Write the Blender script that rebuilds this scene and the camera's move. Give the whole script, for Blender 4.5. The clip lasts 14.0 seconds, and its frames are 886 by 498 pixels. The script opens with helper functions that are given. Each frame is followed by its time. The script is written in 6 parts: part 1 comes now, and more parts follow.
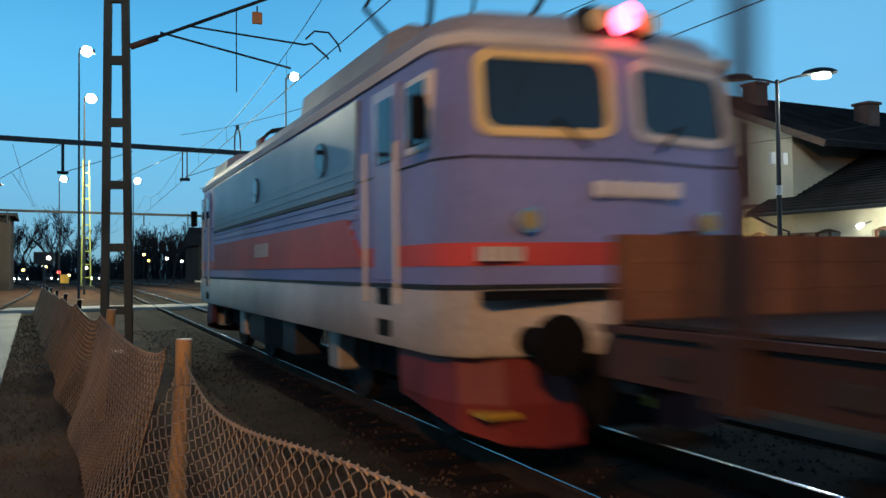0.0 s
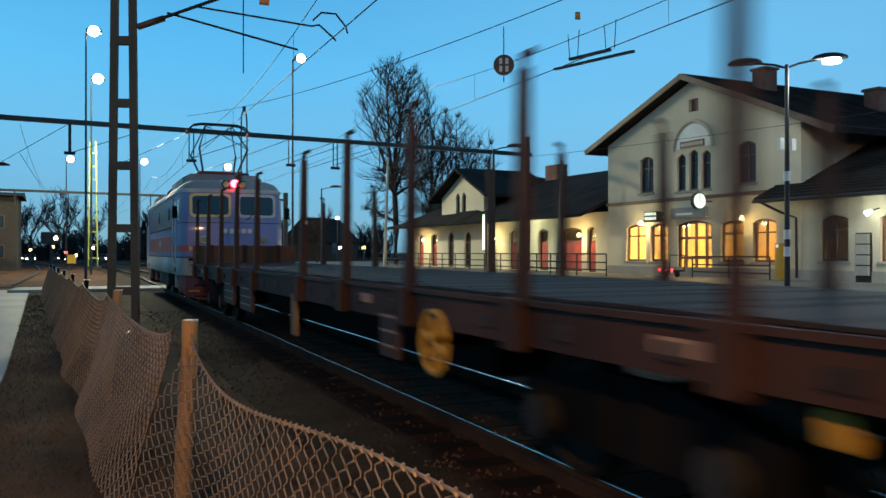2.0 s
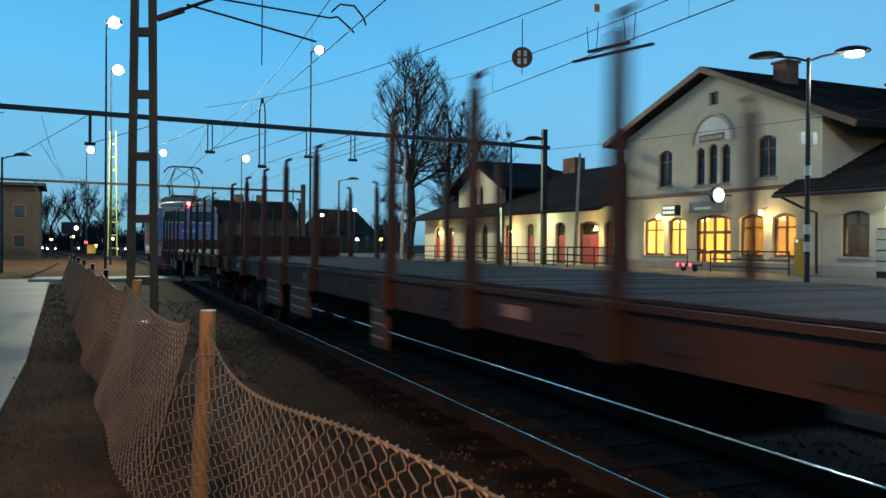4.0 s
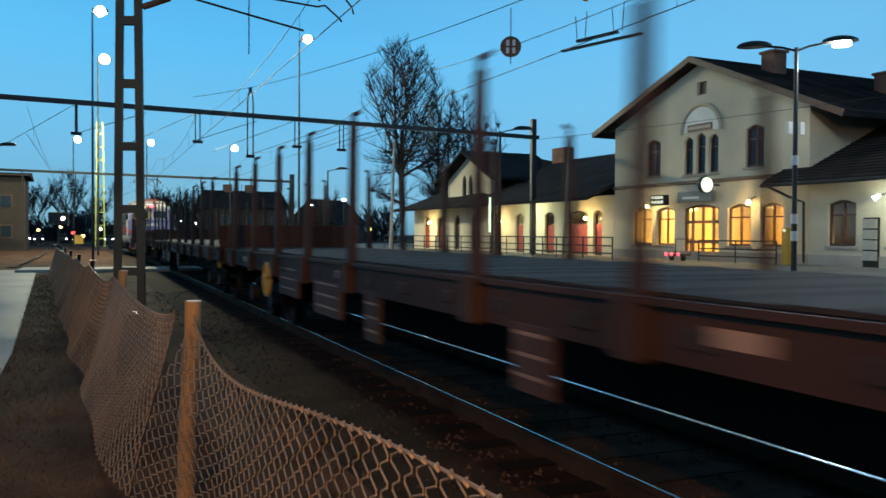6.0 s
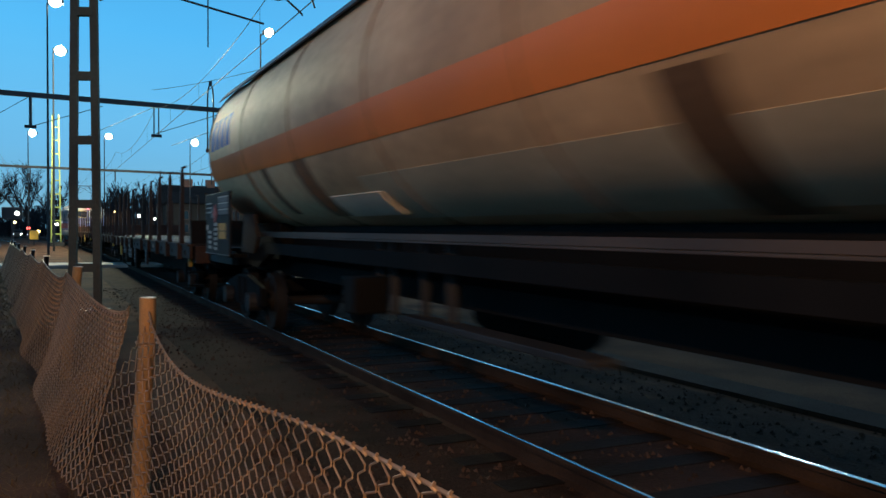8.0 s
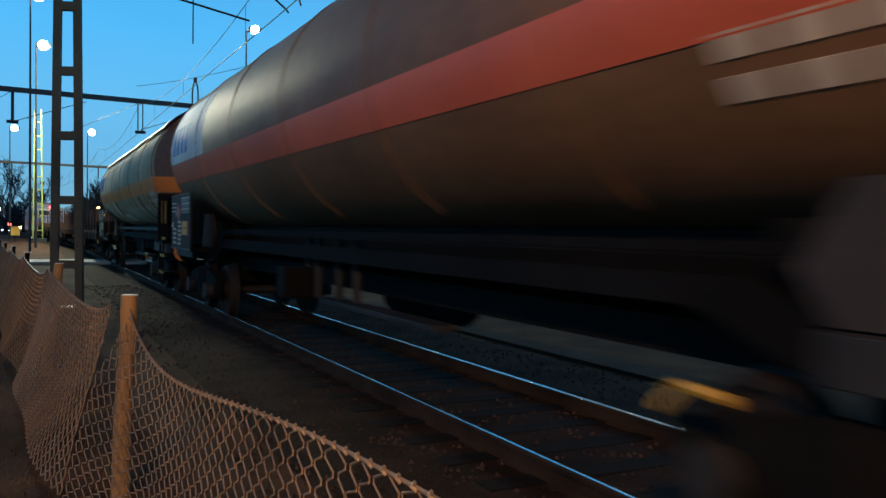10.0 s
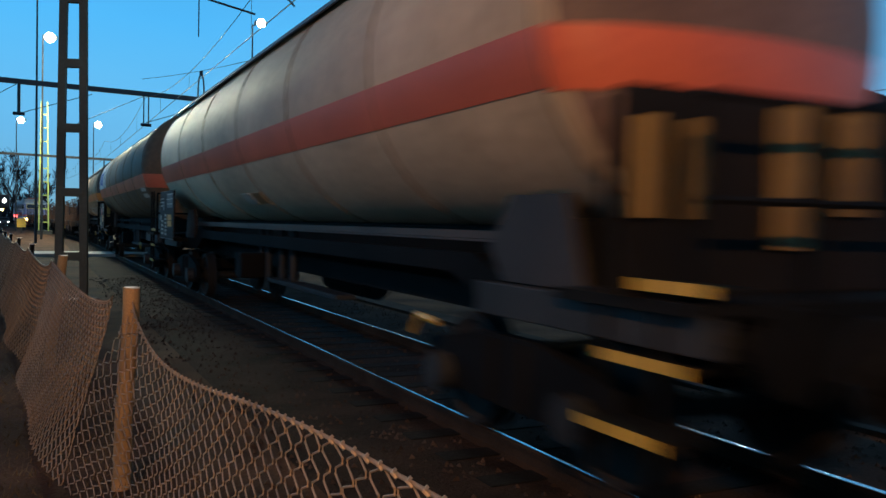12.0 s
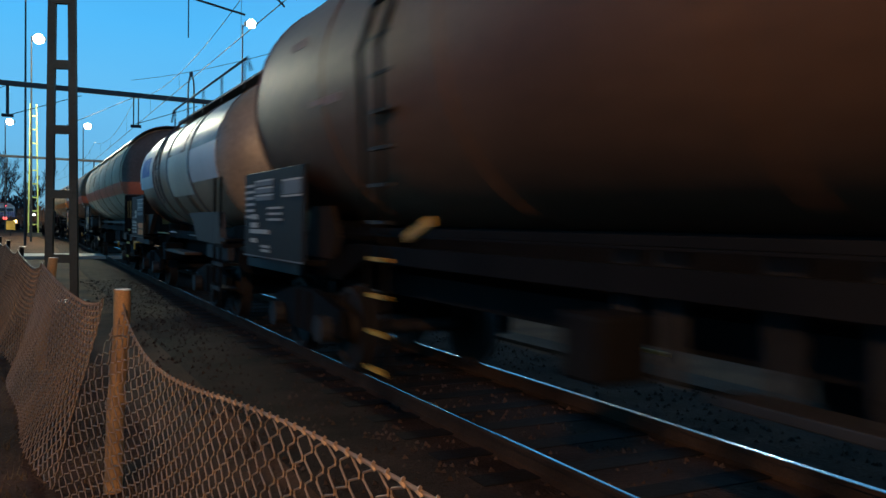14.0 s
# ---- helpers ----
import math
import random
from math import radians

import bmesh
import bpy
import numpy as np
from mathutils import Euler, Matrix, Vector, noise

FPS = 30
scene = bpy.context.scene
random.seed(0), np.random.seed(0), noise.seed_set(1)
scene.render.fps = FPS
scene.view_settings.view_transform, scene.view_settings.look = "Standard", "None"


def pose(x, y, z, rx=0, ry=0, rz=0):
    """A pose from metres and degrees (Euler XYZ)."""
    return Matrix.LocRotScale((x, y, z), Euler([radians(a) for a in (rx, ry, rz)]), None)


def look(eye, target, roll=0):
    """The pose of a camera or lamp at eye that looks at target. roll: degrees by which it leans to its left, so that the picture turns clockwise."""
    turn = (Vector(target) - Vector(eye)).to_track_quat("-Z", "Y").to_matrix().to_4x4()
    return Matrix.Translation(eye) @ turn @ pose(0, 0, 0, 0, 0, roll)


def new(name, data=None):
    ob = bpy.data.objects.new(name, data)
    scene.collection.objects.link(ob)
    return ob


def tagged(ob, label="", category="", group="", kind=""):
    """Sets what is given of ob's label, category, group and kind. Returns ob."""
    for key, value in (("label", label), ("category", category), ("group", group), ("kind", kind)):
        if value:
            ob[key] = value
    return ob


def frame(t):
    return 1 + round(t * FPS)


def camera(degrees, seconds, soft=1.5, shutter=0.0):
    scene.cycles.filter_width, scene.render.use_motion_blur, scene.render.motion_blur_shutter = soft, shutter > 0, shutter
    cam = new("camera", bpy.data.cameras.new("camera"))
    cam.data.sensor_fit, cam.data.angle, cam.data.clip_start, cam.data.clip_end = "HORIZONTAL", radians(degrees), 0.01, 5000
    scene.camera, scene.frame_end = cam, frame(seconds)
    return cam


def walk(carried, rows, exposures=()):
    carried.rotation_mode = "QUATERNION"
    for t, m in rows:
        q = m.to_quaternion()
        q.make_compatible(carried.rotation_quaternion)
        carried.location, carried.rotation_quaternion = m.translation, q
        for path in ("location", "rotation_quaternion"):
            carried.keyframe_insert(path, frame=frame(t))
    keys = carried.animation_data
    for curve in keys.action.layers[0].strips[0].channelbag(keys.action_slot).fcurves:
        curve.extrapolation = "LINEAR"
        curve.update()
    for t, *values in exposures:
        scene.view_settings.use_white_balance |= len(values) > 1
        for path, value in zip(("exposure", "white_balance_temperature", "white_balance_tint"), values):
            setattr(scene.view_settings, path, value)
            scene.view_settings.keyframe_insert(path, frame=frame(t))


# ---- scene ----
cam = camera(56.3, 14.0, 1.5, 0.7)
PATH = [
    (0.0, pose(0, 0, 1.75, 91.37, 0.52, -20.97)),
    (0.5, pose(0, 0, 1.75, 90.95, 0.44, -21.08)),
    (1.0, pose(0, 0, 1.75, 90.70, 0.23, -21.08)),
    (1.5, pose(0, 0, 1.75, 90.57, 0.09, -20.92)),
    (2.0, pose(0, 0, 1.75, 90.22, 0.04, -20.57)),
    (2.5, pose(0, 0, 1.75, 89.91, 0.13, -20.04)),
    (3.0, pose(0, 0, 1.75, 89.79, 0.01, -19.78)),
    (5.5, pose(0.005, 0, 1.75, 89.39, -0.77, -19.15)),
    (6.0, pose(0.025, 0, 1.75, 89.01, -0.29, -20.13)),
    (6.5, pose(0.045, 0, 1.75, 88.74, -0.02, -21.33)),
    (7.0, pose(0.05, 0, 1.75, 88.70, -0.13, -22.03)),
    (7.5, pose(0.055, 0, 1.75, 88.69, -0.17, -22.35)),
    (8.0, pose(0.055, 0, 1.75, 88.72, -0.32, -22.66)),
    (8.5, pose(0.055, 0, 1.75, 88.71, -0.39, -22.94)),
    (9.0, pose(0.06, 0, 1.75, 88.72, -0.41, -23.40)),
    (11.5, pose(0.065, 0, 1.75, 88.46, -1.21, -23.52)),
    (12.0, pose(0.08, 0, 1.75, 88.35, -1.25, -23.34)),
    (12.5, pose(0.085, 0, 1.75, 88.35, -1.21, -23.47)),
    (13.0, pose(0.08, 0, 1.75, 88.37, -0.99, -23.67)),
    (13.5, pose(0.08, 0, 1.75, 88.39, -0.86, -23.86)),
    (14.0, pose(0.08, 0, 1.75, 88.36, -0.93, -23.92)),
]
walk(cam, PATH, ((0.0, 0.0, 6450, 10), (5.5, 0.0, 6450, 10), (6.5, 0.0, 6350, 10), (7.5, -0.05, 6100, 10), (14.0, -0.07, 5850, 10)))

# ---- world and large lights ----
world = bpy.data.worlds.new("dusk_sky")
scene.world = world
world.use_nodes = True
wn, wl = world.node_tree.nodes, world.node_tree.links
wn.clear()
w_out = wn.new("ShaderNodeOutputWorld")
w_bg = wn.new("ShaderNodeBackground")
w_tc = wn.new("ShaderNodeTexCoord")
w_sep = wn.new("ShaderNodeSeparateXYZ")
w_ramp = wn.new("ShaderNodeValToRGB")
w_map = wn.new("ShaderNodeMapping")
w_map.inputs["Scale"].default_value = (1.0, 1.0, 3.5)
w_noise = wn.new("ShaderNodeTexNoise")
w_noise.inputs["Scale"].default_value = 1.6
w_noise.inputs["Detail"].default_value = 5
w_mix = wn.new("ShaderNodeMix")
w_mix.data_type = "RGBA"
w_mix.blend_type = "MULTIPLY"
w_cr = wn.new("ShaderNodeValToRGB")
w_cr.color_ramp.elements[0].position = 0.35
w_cr.color_ramp.elements[0].color = (0.86, 0.9, 0.94, 1)
w_cr.color_ramp.elements[1].position = 0.7
w_cr.color_ramp.elements[1].color = (1.08, 1.04, 1.0, 1)
el = w_ramp.color_ramp.elements
el[0].position, el[0].color = 0.0, (0.12, 0.26, 0.34, 1)
el[1].position, el[1].color = 1.0, (0.006, 0.03, 0.07, 1)
for p, c in ((0.02, (0.19, 0.41, 0.52, 1)), (0.09, (0.15, 0.44, 0.68, 1)), (0.22, (0.095, 0.45, 0.80, 1)), (0.33, (0.06, 0.34, 0.66, 1)), (0.5, (0.02, 0.09, 0.19, 1))):
    e = el.new(p)
    e.color = c
wl.new(w_tc.outputs["Generated"], w_sep.inputs[0])
wl.new(w_sep.outputs["Z"], w_ramp.inputs[0])
wl.new(w_tc.outputs["Generated"], w_map.inputs[0])
wl.new(w_map.outputs[0], w_noise.inputs["Vector"])
wl.new(w_noise.outputs["Fac"], w_cr.inputs[0])
w_mix.inputs["Factor"].default_value = 0.8
w_side = wn.new("ShaderNodeMapRange")   # thin grey cloud towards the station side
w_side.inputs["From Min"].default_value, w_side.inputs["From Max"].default_value = 0.1, 0.8
w_side.inputs["To Min"].default_value, w_side.inputs["To Max"].default_value = 0.05, 0.6
w_grey = wn.new("ShaderNodeMix")
w_grey.data_type = "RGBA"
w_grey.inputs["B"].default_value = (0.19, 0.47, 0.72, 1)
wl.new(w_sep.outputs["X"], w_side.inputs["Value"])
wl.new(w_side.outputs[0], w_grey.inputs["Factor"])
wl.new(w_ramp.outputs[0], w_grey.inputs["A"])
wl.new(w_grey.outputs["Result"], w_mix.inputs["A"])
wl.new(w_cr.outputs[0], w_mix.inputs["B"])
wl.new(w_mix.outputs["Result"], w_bg.inputs["Color"])
w_bg.inputs["Strength"].default_value = 1.17
wl.new(w_bg.outputs[0], w_out.inputs[0])


def lamp(name, kind, power, colour, at, target=None, size=0.3, spot=None):
    data = bpy.data.lights.new(name, kind)
    data.energy, data.color = power, colour
    if kind == "AREA":
        data.size = size
    else:
        data.shadow_soft_size = size
    if spot:
        data.spot_size, data.spot_blend = radians(spot), 1.0
    ob = new(name, data)
    ob.matrix_world = look(at, target) if target else Matrix.Translation(at)
    return ob


SODIUM = (1.0, 0.51, 0.18)
WARM = (1.0, 0.63, 0.18)
COOL = (0.95, 1.0, 0.90)
YARD = (1.0, 0.95, 0.62)
# street lamp on the footpath beside the camera
lamp("path_light", "SPOT", 5200, SODIUM, (-3.25, -5.0, 6.4), (2.6, 7.0, 3.6), 0.2, 105)

# ---- materials ----
MATS = {}


def mat(name, colour, rough=0.7, metal=0.0, vary=0.25, scale=6.0, bump=0.15, second=None, random_amount=0.0, fine=9.0, coat=0.0, spec=0.5):
    """A surface with large stains, fine grain and relief at real size."""
    if name in MATS:
        return MATS[name]
    m = bpy.data.materials.new(name)
    MATS[name] = m
    m.use_nodes = True
    n, l = m.node_tree.nodes, m.node_tree.links
    b = n["Principled BSDF"]
    b.inputs["Roughness"].default_value = rough
    b.inputs["Metallic"].default_value = metal
    b.inputs["Coat Weight"].default_value = coat
    b.inputs["Specular IOR Level"].default_value = spec
    tc = n.new("ShaderNodeTexCoord")
    big, small = n.new("ShaderNodeTexNoise"), n.new("ShaderNodeTexNoise")
    big.inputs["Scale"].default_value, big.inputs["Detail"].default_value = scale * 0.25, 6
    small.inputs["Scale"].default_value, small.inputs["Detail"].default_value = scale * fine, 4
    for x in (big, small):
        l.new(tc.outputs["Object"], x.inputs["Vector"])
    mix = n.new("ShaderNodeMix")
    mix.data_type = "RGBA"
    mix.inputs["A"].default_value = (*[c * (1 - vary) for c in colour], 1)
    mix.inputs["B"].default_value = (*(second or [min(1, c * (1 + vary)) for c in colour]), 1)
    ramp = n.new("ShaderNodeValToRGB")
    ramp.color_ramp.elements[0].position, ramp.color_ramp.elements[1].position = 0.35, 0.65
    l.new(big.outputs["Fac"], ramp.inputs[0])
    l.new(ramp.outputs[0], mix.inputs["Factor"])
    grain = n.new("ShaderNodeMix")
    grain.data_type, grain.blend_type = "RGBA", "OVERLAY"
    grain.inputs["Factor"].default_value = vary
    l.new(mix.outputs["Result"], grain.inputs["A"])
    l.new(small.outputs["Fac"], grain.inputs["B"])
    last = grain.outputs["Result"]
    if random_amount:
        info, hue = n.new("ShaderNodeObjectInfo"), n.new("ShaderNodeHueSaturation")
        rng = n.new("ShaderNodeMapRange")
        rng.inputs["To Min"].default_value, rng.inputs["To Max"].default_value = 1 - random_amount, 1 + random_amount
        l.new(info.outputs["Random"], rng.inputs["Value"])
        l.new(rng.outputs[0], hue.inputs["Value"])
        l.new(last, hue.inputs["Color"])
        last = hue.outputs[0]
    l.new(last, b.inputs["Base Color"])
    bp = n.new("ShaderNodeBump")
    bp.inputs["Strength"].default_value, bp.inputs["Distance"].default_value = bump, 0.02
    l.new(small.outputs["Fac"], bp.inputs["Height"])
    l.new(bp.outputs[0], b.inputs["Normal"])
    return m


def glow(name, colour, strength):
    if name in MATS:
        return MATS[name]
    m = bpy.data.materials.new(name)
    MATS[name] = m
    m.use_nodes = True
    b = m.node_tree.nodes["Principled BSDF"]
    b.inputs["Base Color"].default_value = (*colour, 1)
    b.inputs["Emission Color"].default_value = (*colour, 1)
    b.inputs["Emission Strength"].default_value = strength
    return m


def glass(name, tint, rough=0.03, clear=True):
    if name in MATS:
        return MATS[name]
    m = bpy.data.materials.new(name)
    MATS[name] = m
    m.use_nodes = True
    b = m.node_tree.nodes["Principled BSDF"]
    b.inputs["Base Color"].default_value = (*tint, 1)
    b.inputs["Roughness"].default_value = rough
    b.inputs["IOR"].default_value = 1.45
    b.inputs["Transmission Weight"].default_value = 1.0 if clear else 0.0
    return m


M_RIB = mat("grey_ribbed_steel", (0.14, 0.14, 0.165), 0.32, 0.45, 0.25, 3.0, 0.05)
M_BLUE = mat("blue_loco_paint", (0.20, 0.20, 0.39), 0.42, 0, 0.18, 2.0, 0.04, coat=0.1)
M_LGREY = mat("beige_grey_loco_paint", (0.42, 0.37, 0.31), 0.5, 0, 0.3, 2.0, 0.05)
M_ROOF = mat("grey_loco_roof", (0.30, 0.28, 0.28), 0.6, 0, 0.3, 2.0, 0.08)
M_CREAM = mat("cream_trim_paint", (0.62, 0.58, 0.52), 0.5, 0, 0.15, 3.0, 0.04)
M_RED = mat("red_stripe_paint", (0.52, 0.05, 0.025), 0.45, 0, 0.15, 3.0, 0.03)
M_PLOW = mat("red_plough_paint", (0.17, 0.018, 0.014), 0.6, 0, 0.3, 3.0, 0.08)
M_YELLOW = mat("yellow_paint", (0.48, 0.28, 0.03), 0.5, 0, 0.2, 4.0, 0.05)
M_YFRAME = mat("lamplit_frame_and_amber_lens", (0.72, 0.52, 0.2), 0.45, 0, 0.12, 4.0, 0.03)
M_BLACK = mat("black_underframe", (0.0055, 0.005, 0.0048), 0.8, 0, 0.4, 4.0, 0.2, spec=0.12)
M_DARK = mat("dark_grey_steel", (0.03, 0.03, 0.031), 0.6, 0.2, 0.3, 4.0, 0.1, spec=0.25)
M_WHEEL = mat("worn_wheel_steel", (0.022, 0.018, 0.015), 0.7, 0.0, 0.4, 5.0, 0.1, spec=0.2)
M_STEEL = mat("polished_rail_top", (0.62, 0.66, 0.70), 0.22, 1.0, 0.1, 8.0, 0.02)
M_RAIL = mat("rusty_rail", (0.042, 0.026, 0.017), 0.9, 0.0, 0.35, 6.0, 0.2, spec=0.1)
M_SLEEPER = mat("dark_oiled_sleeper", (0.012, 0.010, 0.009), 0.9, 0, 0.4, 3.0, 0.4, random_amount=0.25, spec=0.12)
M_BALLAST = mat("brown_ballast", (0.027, 0.0155, 0.0105), 0.95, 0, 0.5, 5.0, 1.0, fine=7, spec=0.1)
M_STONE = mat("loose_red_brown_stone", (0.055, 0.036, 0.027), 0.95, 0, 0.5, 9.0, 0.4, spec=0.1)
M_GRAVEL = mat("grey_gravel", (0.024, 0.021, 0.019), 0.95, 0, 0.4, 4.0, 0.8, spec=0.15)
M_GRASS = mat("dead_grass_soil", (0.068, 0.035, 0.020), 0.95, 0, 0.5, 3.0, 0.8, spec=0.1)
M_ASPHALT = mat("wet_asphalt", (0.085, 0.087, 0.09), 0.6, 0, 0.3, 2.0, 0.15)
M_PLAT = mat("platform_paving", (0.10, 0.095, 0.09), 0.75, 0, 0.35, 1.5, 0.15)
M_CONC = mat("pale_concrete", (0.32, 0.31, 0.28), 0.8, 0, 0.25, 2.0, 0.2)
M_RUST = mat("brown_wagon_paint", (0.042, 0.018, 0.010), 0.65, 0, 0.4, 2.5, 0.15, spec=0.3)
# M_BOARD has the street lamp's light in its colour; M_BOARDD goes without
M_BOARD = mat("lamplit_brown_boards", (0.13, 0.055, 0.026), 0.75, 0, 0.4, 3.0, 0.25, random_amount=0.2, spec=0.25)
M_BOARDD = mat("unlit_red_brown_boards", (0.062, 0.024, 0.015), 0.75, 0, 0.4, 3.0, 0.25, random_amount=0.2, spec=0.2)
M_NEARBLACK = mat("near_black_boards", (0.012, 0.009, 0.008), 0.8, 0, 0.4, 3.0, 0.25, random_amount=0.2, spec=0.15)
M_STREAK = mat("brown_grime_streak", (0.17, 0.10, 0.055), 0.6, 0, 0.4, 2.0, 0.06, spec=0.3)
M_PALE = mat("cleaned_pale_barrel_paint", (0.50, 0.41, 0.27), 0.5, 0, 0.25, 1.2, 0.05, spec=0.3)
M_TANLEG = mat("pale_tan_worn_plate", (0.22, 0.13, 0.07), 0.7, 0, 0.4, 4.0, 0.1, spec=0.2)
M_HOSE = mat("grey_plate_paint", (0.16, 0.15, 0.145), 0.6, 0, 0.25, 4.0, 0.05)
M_DECK = mat("weathered_deck_planks", (0.022, 0.016, 0.013), 0.68, 0, 0.35, 3.0, 0.25, random_amount=0.25, spec=0.3)
M_WOOD = mat("pale_fence_wood", (0.34, 0.19, 0.075), 0.8, 0, 0.3, 7.0, 0.4)
M_NET = mat("galvanised_fence_wire", (0.32, 0.21, 0.125), 0.55, 0.3, 0.2, 8.0, 0.1)
M_MAST = mat("rusty_green_mast", (0.085, 0.075, 0.05), 0.7, 0.3, 0.35, 2.0, 0.15)
M_YMAST = mat("yellow_green_mast", (0.26, 0.31, 0.08), 0.6, 0.1, 0.25, 2.0, 0.1)
M_POLE = mat("black_painted_pole", (0.025, 0.026, 0.03), 0.5, 0.3, 0.3, 4.0, 0.05)
M_WIRE = mat("overhead_copper_wire", (0.03, 0.03, 0.032), 0.5, 0.6, 0.2, 8.0, 0.02)
M_PLASTER = mat("cream_yellow_plaster", (0.58, 0.51, 0.38), 0.85, 0, 0.14, 1.2, 0.12)
M_PLINTH = mat("grey_stone_plinth", (0.30, 0.27, 0.24), 0.85, 0, 0.25, 2.0, 0.25)
M_TILE = mat("dark_roof_tiles", (0.018, 0.016, 0.017), 0.95, 0, 0.4, 3.0, 0.4, spec=0.15)
M_BROWNW = mat("brown_window_wood", (0.10, 0.045, 0.025), 0.55, 0, 0.25, 4.0, 0.08)
M_REDDOOR = mat("red_painted_door", (0.40, 0.05, 0.035), 0.5, 0, 0.2, 3.0, 0.08)
M_BRICK = mat("red_brick", (0.20, 0.09, 0.06), 0.85, 0, 0.35, 4.0, 0.3)
M_INNER = mat("warm_inner_wall", (0.75, 0.62, 0.36), 0.85, 0, 0.15, 1.5, 0.05)
M_WHITE = mat("white_sheet", (0.72, 0.71, 0.68), 0.6, 0, 0.12, 3.0, 0.04)
M_TANK = mat("grimy_grey_tank", (0.54, 0.36, 0.20), 0.6, 0, 0.4, 0.9, 0.05, spec=0.25)
M_TANKW = mat("grimy_white_tank", (0.62, 0.45, 0.29), 0.58, 0, 0.35, 0.9, 0.05, spec=0.28)
M_TANKD = mat("dark_grimy_tank", (0.20, 0.112, 0.058), 0.55, 0, 0.4, 0.9, 0.05, spec=0.28)
M_LINE = mat("faded_pale_line", (0.30, 0.19, 0.14), 0.7, 0, 0.2, 4.0, 0.05)
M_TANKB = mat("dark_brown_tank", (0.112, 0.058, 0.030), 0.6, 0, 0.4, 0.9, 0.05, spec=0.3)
M_TANKS = mat("grimy_steel_cladding", (0.38, 0.27, 0.17), 0.38, 0.0, 0.35, 1.5, 0.04)
M_SHADE = mat("dark_sunshade_steel", (0.07, 0.065, 0.07), 0.5, 0.2, 0.3, 1.5, 0.05)
M_ORANGE = mat("orange_band_paint", (0.70, 0.20, 0.03), 0.42, 0, 0.15, 2.0, 0.03)
M_ORED = mat("orange_red_band_paint", (0.60, 0.12, 0.05), 0.42, 0, 0.18, 2.0, 0.03)
M_PLATE = mat("black_data_panel", (0.017, 0.015, 0.014), 0.6, 0, 0.3, 3.0, 0.05, spec=0.15)
M_LABEL = mat("pale_label_paint", (0.50, 0.43, 0.35), 0.6, 0, 0.15, 5.0, 0.03)
M_HAZARD = mat("yellow_orange_plate_paint", (0.75, 0.33, 0.03), 0.45, 0, 0.15, 4.0, 0.03)
M_SADDLE = mat("brown_grimy_saddle", (0.036, 0.026, 0.019), 0.65, 0, 0.4, 2.0, 0.08)
M_PANEL = mat("tan_stained_white_panel", (0.74, 0.63, 0.47), 0.5, 0, 0.3, 1.1, 0.04)
M_PINKW = mat("faintly_pink_white_panel", (0.76, 0.66, 0.60), 0.5, 0, 0.15, 1.1, 0.04)
M_BRAIL2 = mat("rusty_brown_plate", (0.30, 0.17, 0.07), 0.6, 0, 0.3, 4.0, 0.06)
M_PLANK = mat("ochre_weathered_board", (0.26, 0.15, 0.035), 0.7, 0, 0.35, 5.0, 0.15)
M_CHROME = mat("dull_chrome", (0.55, 0.52, 0.46), 0.25, 0.9, 0.15, 6.0, 0.03)
M_AMBER = mat("amber_lens", (0.45, 0.28, 0.08), 0.15, 0.3, 0.2, 12.0, 0.1)
M_ENDGRIME = mat("purple_brown_grime", (0.17, 0.105, 0.085), 0.6, 0, 0.4, 1.5, 0.05, spec=0.25)
M_BRAIL = mat("grimy_brown_rail_plate", (0.06, 0.040, 0.025), 0.6, 0, 0.4, 2.0, 0.06)
M_DRYGRASS = mat("dry_grass_blades", (0.12, 0.075, 0.038), 0.9, 0, 0.5, 3.0, 0.2, spec=0.1)
M_HPANEL = mat("dark_brown_hanging_panel", (0.062, 0.029, 0.018), 0.7, 0, 0.45, 3.0, 0.15)
M_LBLUE = mat("blue_lettering", (0.05, 0.10, 0.40), 0.5, 0, 0.1, 5.0, 0.02)
M_BARK = mat("dark_bare_bark", (0.035, 0.028, 0.026), 0.9, 0, 0.35, 3.0, 0.4, spec=0.1)
M_TWIG = mat("distant_bare_wood", (0.030, 0.026, 0.030), 0.95, 0, 0.3, 0.6, 0.2, spec=0.1)
M_FAR = mat("distant_house_wall", (0.045, 0.038, 0.034), 0.9, 0, 0.25, 0.6, 0.1, spec=0.1)
M_CAR = mat("dark_car_paint", (0.06, 0.065, 0.075), 0.35, 0.2, 0.15, 3.0, 0.02)
M_RUBBER = mat("black_rubber", (0.015, 0.015, 0.015), 0.85, 0, 0.3, 6.0, 0.1)
M_GLASS = glass("dark_window_glass", (0.02, 0.03, 0.04), 0.04, False)
M_PANE = glass("clear_window_glass", (0.97, 0.97, 0.95), 0.02)
G_LAMP = glow("white_lamp_glow", (1.0, 0.97, 0.86), 22)
G_STREET = glow("greenish_lamp_glow", (0.85, 1.0, 0.9), 14)
G_WARM = glow("warm_lamp_glow", (1.0, 0.78, 0.34), 18)
G_RED = glow("red_lamp_glow", (1.0, 0.03, 0.06), 30)
G_CLOCK = glow("lit_clock_face", (0.85, 1.0, 0.9), 1.0)
G_SIGN = glow("lit_display", (0.85, 0.95, 0.75), 1.0)
LAMPLIGHT = (1.0, 0.74, 0.30)
G_TUBE = glow("green_white_tube", (0.75, 1.0, 0.65), 3.0)
G_CEIL = glow("warm_ceiling_panel", (1.0, 0.76, 0.34), 8.0)
G_CARW = glow("car_headlight_glow", (1.0, 0.92, 0.75), 14)
